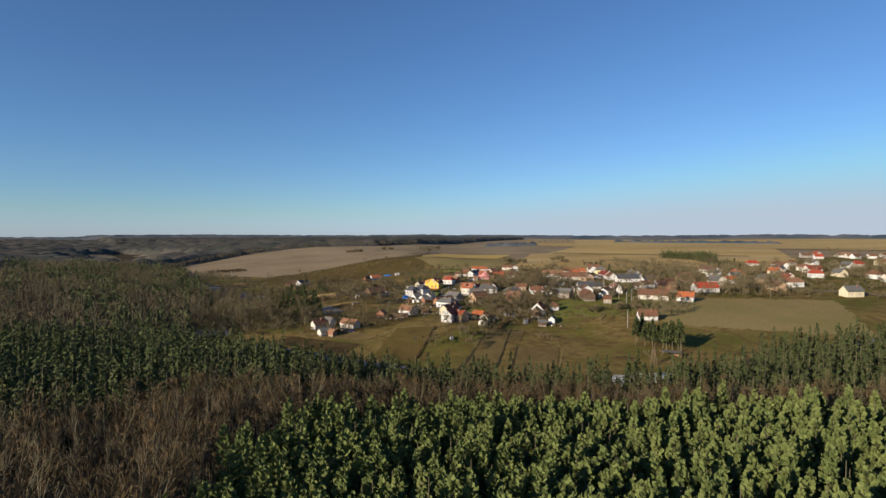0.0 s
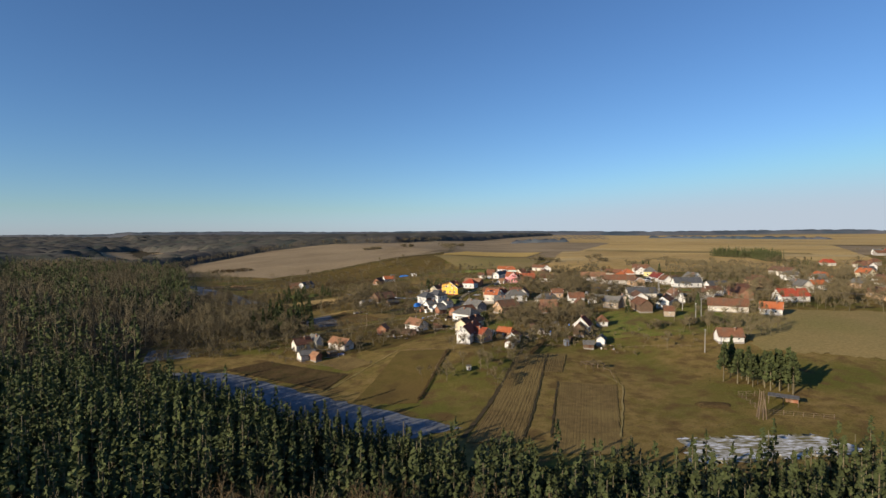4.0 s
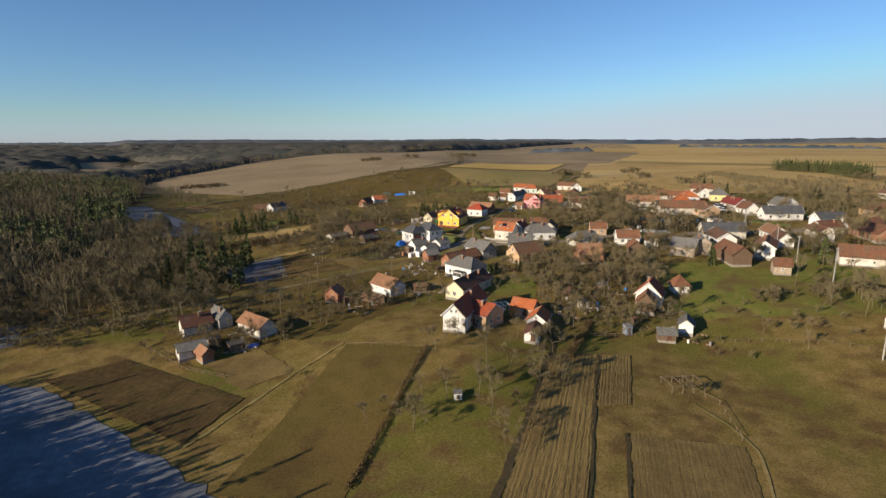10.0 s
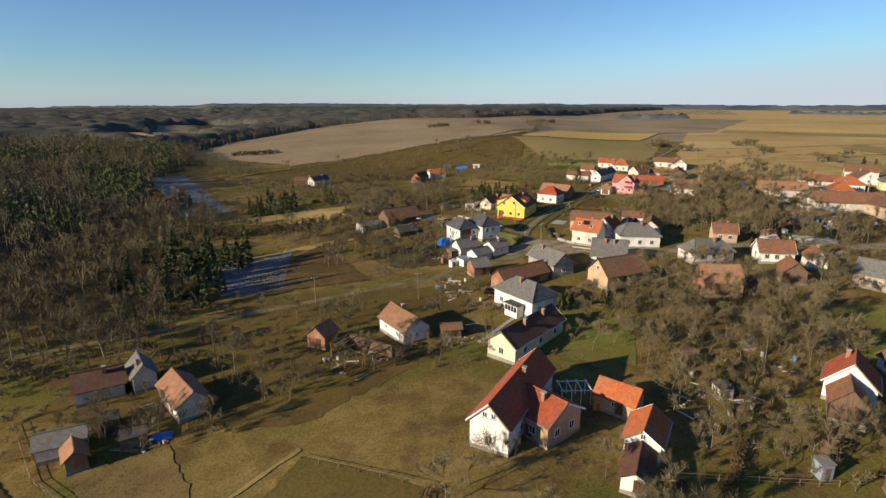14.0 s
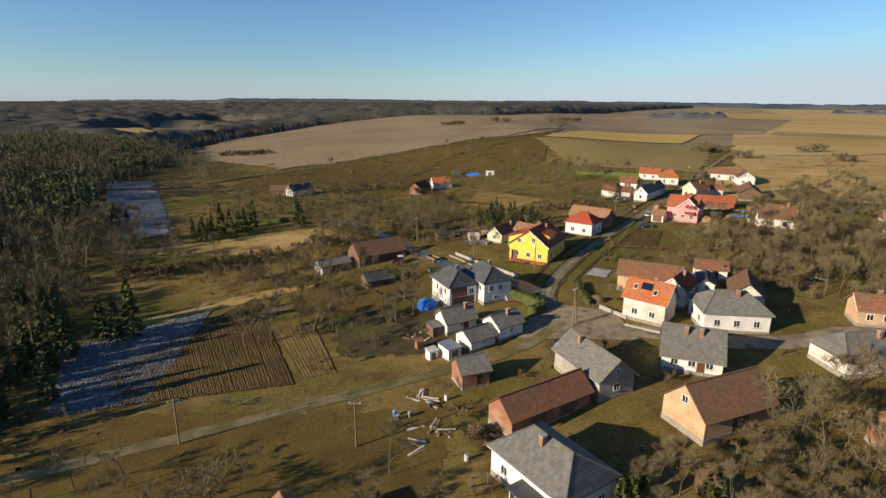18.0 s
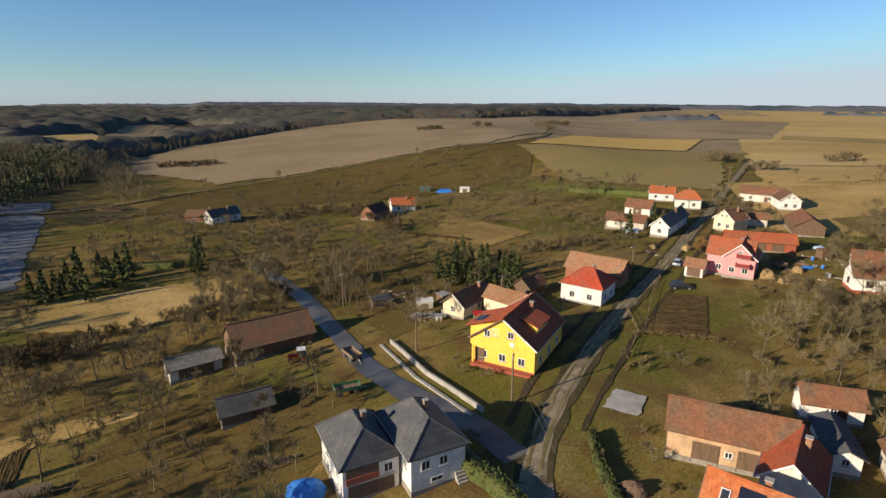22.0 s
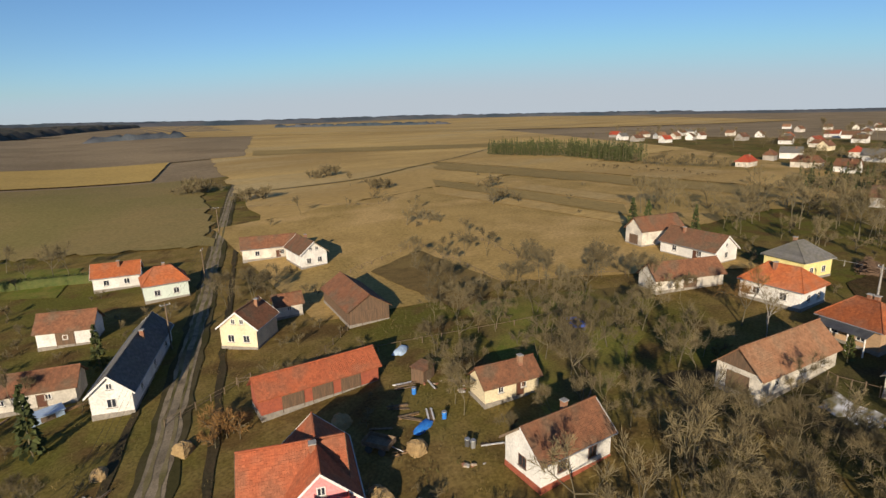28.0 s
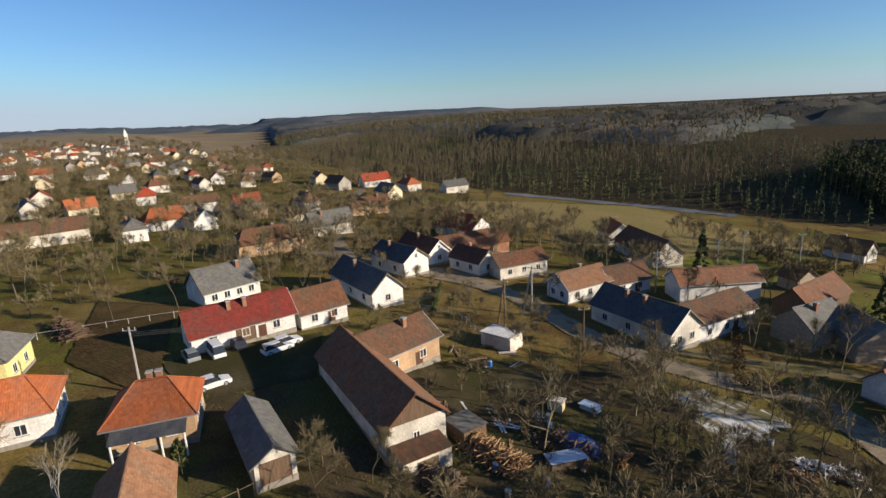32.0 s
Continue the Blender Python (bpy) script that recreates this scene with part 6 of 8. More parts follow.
# measured trees
for x, y, s in ((-80, 404, 1), (-70, 416, 0.9), (-69, 403, 0.9), (-55, 395, 0.8), (-40, 404, 0.9), (-12, 249, 0.9), (-33, 267, 0.6), (8, 263, 0.9), (49, 262, 0.9)):
    plant(BARE, x, y, s)
for x, y, s in ((-83, 457, 0.9), (-68, 456, 0.8), (-6, 490, 0.8), (-139, 331, 0.9)):
    plant(BIG, x, y, s)
for x, y, s in ((17, 501, 0.75), (-174, 452, 1.0), (-172, 456, 0.9), (-128, 455, 1.0), (-109, 478, 0.8), (-111, 483, 0.8), (-97, 428, 0.4), (-112, 364, 1.0), (-116, 360, 0.9), (-110, 369, 0.8)):
    plant(FIR, x, y, s)

for p in PROTOS:
    for c in (*p.children_recursive, p):
        bpy.data.objects.remove(c)

def far_grove(name, label, poly, n, seed, smin=0.8, smax=1.3):
    r = np.random.default_rng(seed)
    p = np.array(poly, float)
    P = r.uniform(p.min(0), p.max(0), (n * 4, 2))
    P = P[inside(P, poly)]
    P = np.array([q for q in P if not blocked(q[0], q[1], 0.8) and not on_road(q[0], q[1])])[:n]
    return forest(name, P, RAW, M["twig"], label, "trees", smin, smax, seed, M["bark"])


far_grove("meadow_trees", "scattered leafless trees on the upper meadow", [(60, 560), (130, 560), (150, 660), (70, 640)], 5, 6)
far_grove("valley_trees", "grey leafless trees in the brook valley", [(-135, 290), (-75, 300), (-70, 326), (-100, 362), (-112, 385), (-165, 400), (-150, 330)], 150, 7, 1.0, 1.7)
rim_trees("valley_birches", "tall slender grey trees along the valley brook", [(-120, 300), (-128, 345), (-140, 385), (-175, 420), (-190, 450)], 34, 5.5, 704, 0.6, 0.95)
far_grove("plot_trees", "leafless fruit trees on the garden plots", [(-62, 520), (0, 520), (12, 575), (-60, 590)], 36, 9)
far_grove("east_trees_meadow", "leafless fruit trees behind the east farms", [(85, 300), (135, 292), (150, 345), (100, 322)], 26, 13)
far_grove("pasture_trees", "leafless fruit trees along the pasture", [(74, 282), (130, 287), (130, 322), (76, 312)], 24, 14)
far_grove("garden_trees", "leafless garden trees between the farms", [(140, 330), (220, 350), (300, 480), (170, 530), (150, 480)], 230, 15, 0.9, 1.6)
far_grove("west_trees", "leafless trees round the far meadow", [(-150, 470), (-60, 520), (-70, 600), (-170, 560)], 40, 20)
far_grove("village_trees", "leafless trees among the distant houses", [(300, 330), (640, 350), (640, 520), (320, 540)], 260, 23, 1.0, 1.9)
far_grove("town_trees", "leafless trees between the farthest houses", [(640, 340), (1240, 300), (1240, 560), (640, 640)], 190, 24, 1.4, 2.6)
far_grove("wood_rim_trees", "leafless trees before the eastern wood", [(262, 292), (420, 296), (660, 296), (660, 345), (300, 330)], 150, 25, 1.1, 2.0)
far_grove("lane_trees", "leafless trees between the gabled houses", [(112, 340), (215, 330), (260, 400), (180, 440), (135, 420), (118, 395)], 110, 26, 0.9, 1.5)
far_grove("north_trees", "leafless trees along the far village edge", [(420, 520), (640, 540), (640, 820), (500, 800)], 60, 61, 1.0, 1.8)

far_grove("cottage_garden_trees", "leafless orchard trees behind the white cottage", [(56, 482), (60, 436), (92, 430), (92, 470), (112, 472), (112, 500), (78, 508)], 26, 501, 0.8, 1.2)
far_grove("central_orchard", "leafless old orchard between the farms", [(24, 292), (62, 290), (64, 345), (45, 372), (22, 345)], 80, 502, 0.8, 1.3)
far_grove("street_orchard", "leafless orchard trees beside the street", [(20, 404), (72, 396), (86, 448), (54, 456), (34, 442)], 75, 503, 0.8, 1.3)
far_grove("pasture_scrub_trees", "leafless trees on the rough pasture", [(-190, 545), (-60, 600), (-20, 650), (-60, 720), (-110, 690), (-195, 615)], 60, 504, 0.7, 1.4)
far_grove("field_garden_trees", "leafless trees along the far gardens", [(-60, 590), (0, 560), (30, 585), (0, 625), (-60, 640)], 45, 505, 0.7, 1.3)
far_grove("farm_trees", "leafless trees round the eastern farms", [(95, 340), (130, 352), (135, 372), (110, 362), (70, 385), (60, 350)], 45, 506, 0.8, 1.3)
far_grove("brook_wood", "leafless alders along the brook meadow", [(-175, 410), (-130, 400), (-100, 425), (-150, 440), (-190, 470)], 70, 507, 1.0, 1.8)
far_grove("yard_trees", "leafless trees among the sheds and woodpiles", [(60, 384), (96, 388), (98, 404), (64, 412)], 26, 508, 0.8, 1.2)
far_grove("near_orchard", "leafless fruit trees below the farmhouse", [(-8, 250), (16, 240), (28, 284), (-4, 286)], 16, 509, 0.8, 1.2)
far_grove("lane_thicket", "leafless trees beside the wet lane", [(-84, 432), (-66, 436), (-42, 452), (-58, 472), (-88, 458)], 40, 510, 0.9, 1.5)
far_grove("plot_orchard", "leafless fruit trees on the western garden plots", [(-62, 425), (-22, 418), (-15, 470), (-60, 520), (-95, 500)], 55, 108)
far_grove("hut_orchard", "leafless fruit trees round the huts", [(-74, 384), (-60, 366), (-26, 368), (-32, 410), (-62, 418), (-82, 404)], 58, 110, 0.8, 1.3)
rim_trees("bank_trees", "leafless trees along the bank above the meadow", [(-90, 402), (-80, 410), (-76, 418), (-75, 430), (-66, 437)], 6, 2.6, 711, 0.7, 1.3, RAW)
rim_trees("cottage_shrubs", "leafless shrubs and saplings between the cottages", [(-66, 284), (-50, 280), (-36, 298), (-20, 312)], 9, 3.2, 712, 0.6, 1.0, RAW)
far_grove("yard_orchard", "leafless fruit trees behind the farmyard", [(58, 388), (96, 390), (98, 416), (62, 424)], 44, 112)
far_grove("cottage_orchard", "leafless trees round the old cottages", [(-70, 288), (-40, 300), (-30, 330), (-60, 335), (-85, 310)], 26, 117)
P_ = np.concatenate([lattice([(285, 716), (296, 718), (319, 672), (306, 668)], 2.0, 401), lattice([(306, 664), (319, 667), (308, 604), (294, 607)], 2.0, 402)])
forest("conifer_row", P_, SPRUCES, M["spruce"], "double row of tall dark conifers between the fields", "trees", 0.6, 0.8, 403, M["bark"])
forest("field_trees", lattice([(284, 600), (294, 602), (312, 556), (300, 553)], 3.2, 404), RAW, M["twig"], "line of leafless trees between the fields", "trees", 0.6, 1.0, 405, M["bark"])
forest("low_hedge_trees", lattice([(259, 612), (264, 612), (264, 538), (259, 538)], 3.0, 406), RAW, M["twig2"], "low brown hedge in the straw field", "trees", 0.25, 0.45, 407, M["bark"])
forest("village_spruces", lattice([(244, 505), (258, 507), (272, 482), (260, 472)], 4.0, 408), SPRUCES, M["spruce"], "dark spruces at the village edge", "trees", 0.5, 0.8, 409, M["bark"])

# scrub: leafless bushes in the valley and along the gardens
BUSH = [bare_tree(120 + k, 2.6 + 0.4 * k, 0.7, 200, False, 0.10, 2, 3, 0.8, 1.5) for k in range(4)]


def scrub(name, label, poly, step, seed, smin=0.6, smax=1.3, material="twig", keep=1.0):
    P = lattice(poly, step, seed)
    r = np.random.default_rng(seed)
    ok = np.array([not blocked(a, b, 0.8) and not on_road(a, b, 3.5) for a, b in P]) & (r.random(len(P)) < keep)
    return forest(name, P[ok], BUSH, M[material], label, "scrub", smin, smax, seed, M["bark"])


scrub("valley_scrub", "brown leafless thicket along the valley brook", [(-150, 300), (-80, 290), (-66, 312), (-86, 345), (-100, 362), (-112, 385), (-128, 398), (-175, 410), (-165, 380)], 3.1, 41, 0.6, 1.3, "twig", 0.5)
scrub("upper_brook_scrub", "scattered bushes in the upper valley", [(-150, 462), (-95, 475), (-70, 470), (-90, 530), (-150, 560), (-190, 520)], 5.0, 51, 0.6, 1.4, "twig", 0.5)
scrub("brook_scrub", "grey-brown bushes beside the meadow", [(-128, 275), (-85, 284), (-80, 296), (-130, 305)], 3.0, 42, 0.6, 1.2, "twig", 0.7)
scrub("garden_scrub", "tangled leafless bushes between the gardens", [(-100, 470), (-64, 424), (-58, 440), (-30, 420), (-20, 470), (-60, 530), (-120, 520)], 4.2, 43, 0.4, 0.9, "twig", 0.5)
scrub("orchard_scrub", "leafless undergrowth beneath the orchard", [(28, 292), (60, 292), (62, 345), (45, 372), (22, 345)], 3.0, 44, 0.4, 1.0, "twig", 0.7)
scrub("slope_scrub", "leafless undergrowth behind the farmyards", [(60, 390), (97, 392), (92, 425), (90, 470), (110, 470), (80, 500), (56, 482), (58, 440)], 4.2, 45, 0.4, 0.9, "twig", 0.3)
scrub("north_scrub", "bushes scattered over the upper meadow", [(70, 480), (300, 520), (200, 640), (75, 640)], 16.0, 46, 0.6, 1.4, "twig", 0.12)
scrub("village_scrub", "leafless gardens between distant houses", [(150, 340), (300, 330), (640, 340), (640, 560), (300, 520), (160, 500)], 9.5, 47, 0.8, 1.8, "twig", 0.7)
scrub("edge_scrub", "bushes along the rim of the wood", [(120, 218), (190, 234), (243, 254), (290, 290), (246, 264), (192, 243), (120, 224)], 5.0, 48, 0.6, 1.2, "twig2", 0.5)
scrub("cottage_scrub", "brambles round the old cottages", [(-72, 278), (-38, 284), (-22, 318), (-40, 330), (-75, 300)], 3.6, 49, 0.4, 0.8, "twig", 0.45)
scrub("street_scrub", "leafless garden bushes along the street", [(22, 402), (70, 396), (84, 448), (52, 452), (34, 446)], 4.5, 50, 0.5, 1.0, "twig", 0.6)



def hedgerow(name, label, pts, width, step, seed, smin=0.6, smax=1.2, material="twig2"):
    """Leafless bushes along a line."""
    r = np.random.default_rng(seed)
    P = []
    for (ax, ay), (bx, by) in zip(pts, pts[1:]):
        ln = math.hypot(bx - ax, by - ay)
        n = max(2, int(ln / step * width / 3))
        t, o = r.random(n), r.normal(0, width / 3, n)
        P.append(np.stack([ax + (bx - ax) * t - (by - ay) / ln * o, ay + (by - ay) * t + (bx - ax) / ln * o], 1))
    P = np.concatenate(P)
    P = np.array([q for q in P if not blocked(q[0], q[1], 0.8) and not on_road(q[0], q[1], 3.0)])
    return forest(name, P, BUSH, M[material], label, "scrub", smin, smax, seed, M["bark"])


hedgerow("brook_hedge", "brown leafless hedgerow above the brook", [(-124, 404), (-112, 410), (-100, 417), (-90, 423)], 7, 1.6, 301, 0.7, 1.4)
hedgerow("lane_hedge", "leafless bushes along the old field boundary", [(-89, 438), (-77, 446), (-63, 459), (-50, 449)], 6, 2.2, 302, 0.6, 1.2)
hedgerow("bank_hedge", "leafless bushes on the bank", [(-106, 416), (-91, 433), (-81, 449)], 5, 2.2, 303, 0.6, 1.2)
hedgerow("far_garden_hedge", "brown bushes round the far gardens", [(-123, 539), (-114, 556), (-90, 560), (-58, 520)], 8, 2.4, 304, 0.7, 1.5)
hedgerow("field_rim_hedge", "dark bushes along the edge of the big field", [(-300, 690), (-270, 690), (-255, 700)], 10, 2.5, 305, 0.8, 1.6)
hedgerow("orchard_hedge", "leafless bushes behind the white cottage", [(84, 309), (102, 313), (112, 318), (124, 306)], 6, 2.0, 306, 0.7, 1.3, "twig")
hedgerow("barn_hedge", "tangled bushes behind the barn", [(-16, 481), (-6, 490), (4, 500)], 5, 1.8, 307, 0.5, 1.0)
hedgerow("red_bush", "reddish leafless garden shrubs beside the street", [(33, 487), (36, 490)], 4, 0.5, 308, 0.7, 1.0, "willow")
for k, (x, y, n) in enumerate(((83, 681, 14), (144, 682, 12), (142, 623, 8), (94, 641, 10), (-147, 901, 20), (-96, 922, 14), (-24, 1069, 24), (112, 554, 6), (150, 560, 6), (173, 590, 6))):
    hedgerow("field_copse", "dark leafless thicket standing alone in the fields", [(x - n * 0.7, y), (x + n * 0.7, y + n * 0.25)], 7, 5.0 / (1 + n / 12), 310 + k, 1.0, 2.0, "twig")
# bushes strewn through the gardens and rough grass, thicker in clumps
P_ = lattice([(-150, 290), (-70, 270), (-30, 300), (70, 280), (130, 300), (170, 350), (170, 520), (60, 560), (-60, 600), (-150, 560)], 5.2, 330)
OPEN = [[(-33, 232), (-12, 232), (-5, 277), (-24, 282)], [(-97, 362), (-79, 340), (-40, 352), (-74, 396)], [(-44, 506), (-23, 497), (-9, 513), (-47, 555)], [(14, 434), (24, 433), (28, 454), (21, 455)], [(8, 479), (18, 475), (21, 486), (11, 492)],
        [(64, 322), (108, 300), (128, 345), (72, 350)], [(115, 448), (135, 459), (165, 454), (153, 440)], [(72, 509), (93, 503), (200, 480), (150, 600), (70, 640)], [(-154, 424), (-94, 468), (-69, 454), (-95, 432)], [(-6, 376), (16, 378), (12, 389), (-3, 393)], [(58, 440), (115, 468), (112, 532), (70, 522), (56, 482)], [(112, 428), (128, 424), (128, 447), (113, 447)]]
for poly in OPEN:
    P_ = P_[~inside(P_, poly)]
n_ = np.array([noise.noise((p[0] / 17, p[1] / 17, 5.0)) for p in P_])
ok_ = np.array([not blocked(a, b, 1.0) and not on_road(a, b, 4.5) for a, b in P_]) & (n_ > 0.02)
forest("garden_bushes", P_[ok_], BUSH, M["twig"], "leafless bushes scattered through the gardens", "scrub", 0.3, 0.85, 331, M["bark"])


def weeds(name, label, poly, n, seed, material, h=0.45, cut=0.0):
    """Tufts of dead grass and weeds, six blades each, in drifts."""
    r = np.random.default_rng(seed)
    p = np.array(poly, float)
    P = r.uniform(p.min(0), p.max(0), (n, 2))
    P = P[inside(P, poly)]
    for q in OPEN[:5]:
        P = P[~inside(P, q)]
    w = np.sin(P[:, 0] / 9.1 + 2 * np.sin(P[:, 1] / 14.3)) + np.sin(P[:, 1] / 7.7 + 2 * np.sin(P[:, 0] / 11.9)) + r.normal(0, 0.7, len(P))
    P = P[w > cut]
    P = P[np.array([not on_road(a, b, 2.4) for a, b in P])]
    P = np.repeat(P, 6, 0) + r.normal(0, 0.3, (len(P) * 6, 2))
    b = np.stack([P[:, 0], P[:, 1], heights(P[:, 0], P[:, 1]) + 0.02], 1)
    tip = b + np.stack([r.normal(0, 0.16, len(b)), r.normal(0, 0.16, len(b)), h * r.uniform(0.4, 1.2, len(b))], 1)
    return big_mesh(name, *blades(b, tip, r.uniform(0.014, 0.035, len(b)), r), M[material], label, "grass")


M["deadgrass"] = mat("dead_grass", (0.20, 0.148, 0.066), (0.155, 0.112, 0.05), 0.3, 0.95, 5.0, world=True)
M["darkweed"] = mat("rank_weeds", (0.13, 0.095, 0.045), (0.105, 0.10, 0.035), 0.3, 0.95, 5.0, world=True)
rough_land = [(-150, 290), (-75, 275), (-20, 285), (60, 285), (128, 330), (125, 420), (120, 500), (60, 560), (-60, 590), (-150, 540)]
weeds("dead_grass", "tufts of straw-coloured dead grass", rough_land, 22000, 341, "deadgrass", 0.4, 0.9)
weeds("rank_weeds", "dark dead weeds in rough grass", rough_land, 24000, 342, "darkweed", 0.5, 0.1)
weeds("meadow_tufts", "dry tufts on the near meadow", [(-60, 235), (-20, 205), (60, 195), (110, 225), (70, 285), (-30, 300), (-75, 280)], 16000, 343, "darkweed", 0.3, 0.3)


# ---- things in the yards and streets ----
def power_pole(x, y, h=8.5, conc=False, yaw=0, twin=False):
    e = thing("power_pole", ("grey concrete" if conc else "weathered wooden") + " power pole with crossarm beside the lane", "pole", x, y, yaw, "power poles")
    m = M["concrete"] if conc else M["wood"]
    bm = bmesh.new()
    rod(bm, (0, 0, -0.8), (0, 0, h), 0.19 if conc else 0.15, 0.11, 8)
    part("shaft", bm, m, e)
    if twin:
        bm = bmesh.new()
        rod(bm, (1.7, 0, -0.8), (0.15, 0, h * 0.9), 0.17, 0.11, 8)
        part("strut", bm, m, e)
    bm = bmesh.new()
    box(bm, -0.8, 0.8, -0.06, 0.06, h - 0.5, h - 0.38)
    arm = part("crossarm", bm, M["metal"], e)
    for k in (-0.7, 0, 0.7):
        bm = bmesh.new()
        rod(bm, (k, 0, h - 0.38), (k, 0, h - 0.12), 0.05, 0.035, 6)
        part("insulator", bm, M["frame"], arm)
    return e


POLES = []
for x, y, h, c, tw in ((4, 382, 8, False, True), (-6, 409, 7.5, False, False), (95, 277.5, 9.5, True, False), (14.5, 464, 8, False, False), (36, 520, 8, False, False), (-12, 444, 7.5, False, False), (-48, 448, 8, False, True),
                       (-24, 424, 7, False, False), (119.5, 449, 8.5, True, False), (114, 361, 8.5, True, False), (115, 329, 9, True, False), (116, 391, 9, True, True), (114.5, 398, 8, False, True), (-48, 337, 7, False, False),
                       (-23, 341, 7, False, False), (112, 344, 9, True, False), (108, 318, 9, True, False), (66, 596, 8, False, False), (50, 552, 8, False, False), (101.5, 394, 7, False, False)):
    POLES.append(power_pole(x, y, h, c, trnd.uniform(0, 90), tw))


def cable(a, b, za, zb, off=0.0):
    A, B = Vector((a[0], a[1], hgt(*a) + za)), Vector((b[0], b[1], hgt(*b) + zb))
    d = B - A
    s = Vector((-d.y, d.x, 0)).normalized()
    vs, fs = [], []
    for k in range(13):
        t = k / 12
        p = A + d * t + s * off - Vector((0, 0, 4 * t * (1 - t) * d.length * 0.022))
        vs += [p + Vector((0, 0, 0.014)), p + s * 0.012 - Vector((0, 0, 0.007)), p - s * 0.012 - Vector((0, 0, 0.007))]
        if k:
            for q in range(3):
                fs.append((3 * k - 3 + q, 3 * k - 3 + (q + 1) % 3, 3 * k + (q + 1) % 3, 3 * k + q))
    fs += [(0, 1, 2), (38, 37, 36)]
    tagged(mesh_ob("power_cable", vs, fs, M["r_felt"]), "thin sagging black power cable between poles", "cable", "power cables")


for a, b in (((4, 382), (-6, 409)), ((-6, 409), (-12, 444)), ((14.5, 464), (36, 520)), ((36, 520), (50, 552)), ((50, 552), (66, 596)), ((119.5, 449), (116, 391)), ((116, 391), (114, 361)), ((114, 361), (115, 329)), ((-23, 341), (-48, 337)), ((112, 344), (108, 318))):
    for off in (-0.65, 0, 0.65):
        cable(a, b, 7.6, 7.6, off)


def car(x, y, yaw, col, cname, kind="hatchback", L=4.2, hgt_=1.48):
    e = thing("car", cname + " " + kind + " parked beside a village house", "car", x, y, yaw, "parked cars")
    pm = paint("car_" + cname.replace(" ", "_"), col, 0.3)
    w = 0.86

    def loft(secs):
        bm = bmesh.new()
        rings = [[bm.verts.new((px, s * hw, z)) for s, hw, z in ((-1, w0, z0), (-1, w1, z1), (1, w1, z1), (1, w0, z0))] for px, w0, z0, w1, z1 in secs]
        for a, b in zip(rings, rings[1:]):
            for k in range(4):
                bm.faces.new((a[k], a[(k + 1) % 4], b[(k + 1) % 4], b[k]))
        bm.faces.new(rings[0][::-1])
        bm.faces.new(rings[-1])
        bmesh.ops.recalc_face_normals(bm, faces=bm.faces)
        return bm

    h = L / 2
    van = kind == "van"
    part("body", loft([(-h, w * 0.82, 0.35, w * 0.86, 0.62), (-h + 0.12, w, 0.25, w * 0.97, 0.84), (0, w, 0.24, w * 0.98, 0.92), (h - 0.9, w, 0.24, w * 0.97, 0.86), (h - 0.1, w * 0.95, 0.28, w * 0.9, 0.70), (h, w * 0.8, 0.36, w * 0.82, 0.58)]), pm, e)
    f = h - 0.35 if van else h - 1.25
    part("cabin", loft([(-h + 0.12, w * 0.93, 0.84, w * 0.80, 0.98), (-h + 0.45, w * 0.95, 0.86, w * 0.76, hgt_), (f - 0.75, w * 0.95, 0.86, w * 0.76, hgt_), (f, w * 0.95, 0.84, w * 0.85, 0.90)]), M["glass"], e, "dark glass cabin")
    part("roof", loft([(-h + 0.42, w * 0.76, hgt_ - 0.05, w * 0.72, hgt_ + 0.03), (f - 0.72, w * 0.76, hgt_ - 0.05, w * 0.72, hgt_ + 0.03)]), pm, e)
    for px in (-h + 0.8, h - 0.8):
        for s in (-1, 1):
            bm = bmesh.new()
            rod(bm, (px, s * (w - 0.18), 0.31), (px, s * (w + 0.02), 0.31), 0.31, n=14)
            wh = part("wheel", bm, M["r_felt"], e)
            bm = bmesh.new()
            rod(bm, (px, s * (w + 0.0), 0.31), (px, s * (w + 0.035), 0.31), 0.19, n=10)
            part("rim", bm, M["metal"], wh)
    for s in (-1, 1):
        bm = bmesh.new()
        box(bm, h - 0.12, h - 0.01, s * 0.58 - 0.14, s * 0.58 + 0.14, 0.52, 0.64)
        part("headlight", bm, M["frame"], e)
    return e


car(24.0, 458.5, 5, (0.02, 0.022, 0.03), "black", "estate", 4.5, 1.6)
car(26.3, 476, 68, (0.42, 0.45, 0.50), "silver blue")
car(116.5, 441.5, 275, (0.75, 0.75, 0.74), "white")
car(122.5, 432, 280, (0.62, 0.64, 0.66), "silver", "estate", 4.4)
car(124.0, 430.2, 280, (0.70, 0.71, 0.72), "pale grey", "hatchback")
car(126.0, 439.5, 5, (0.78, 0.78, 0.77), "white van", "van", 4.6, 1.9)
car(126.5, 442.6, 5, (0.25, 0.27, 0.27), "dark grey")
car(127.0, 436.4, 5, (0.04, 0.04, 0.045), "black", "hatchback")
car(2.5, 373.5, 40, (0.03, 0.03, 0.035), "black", "hatchback")


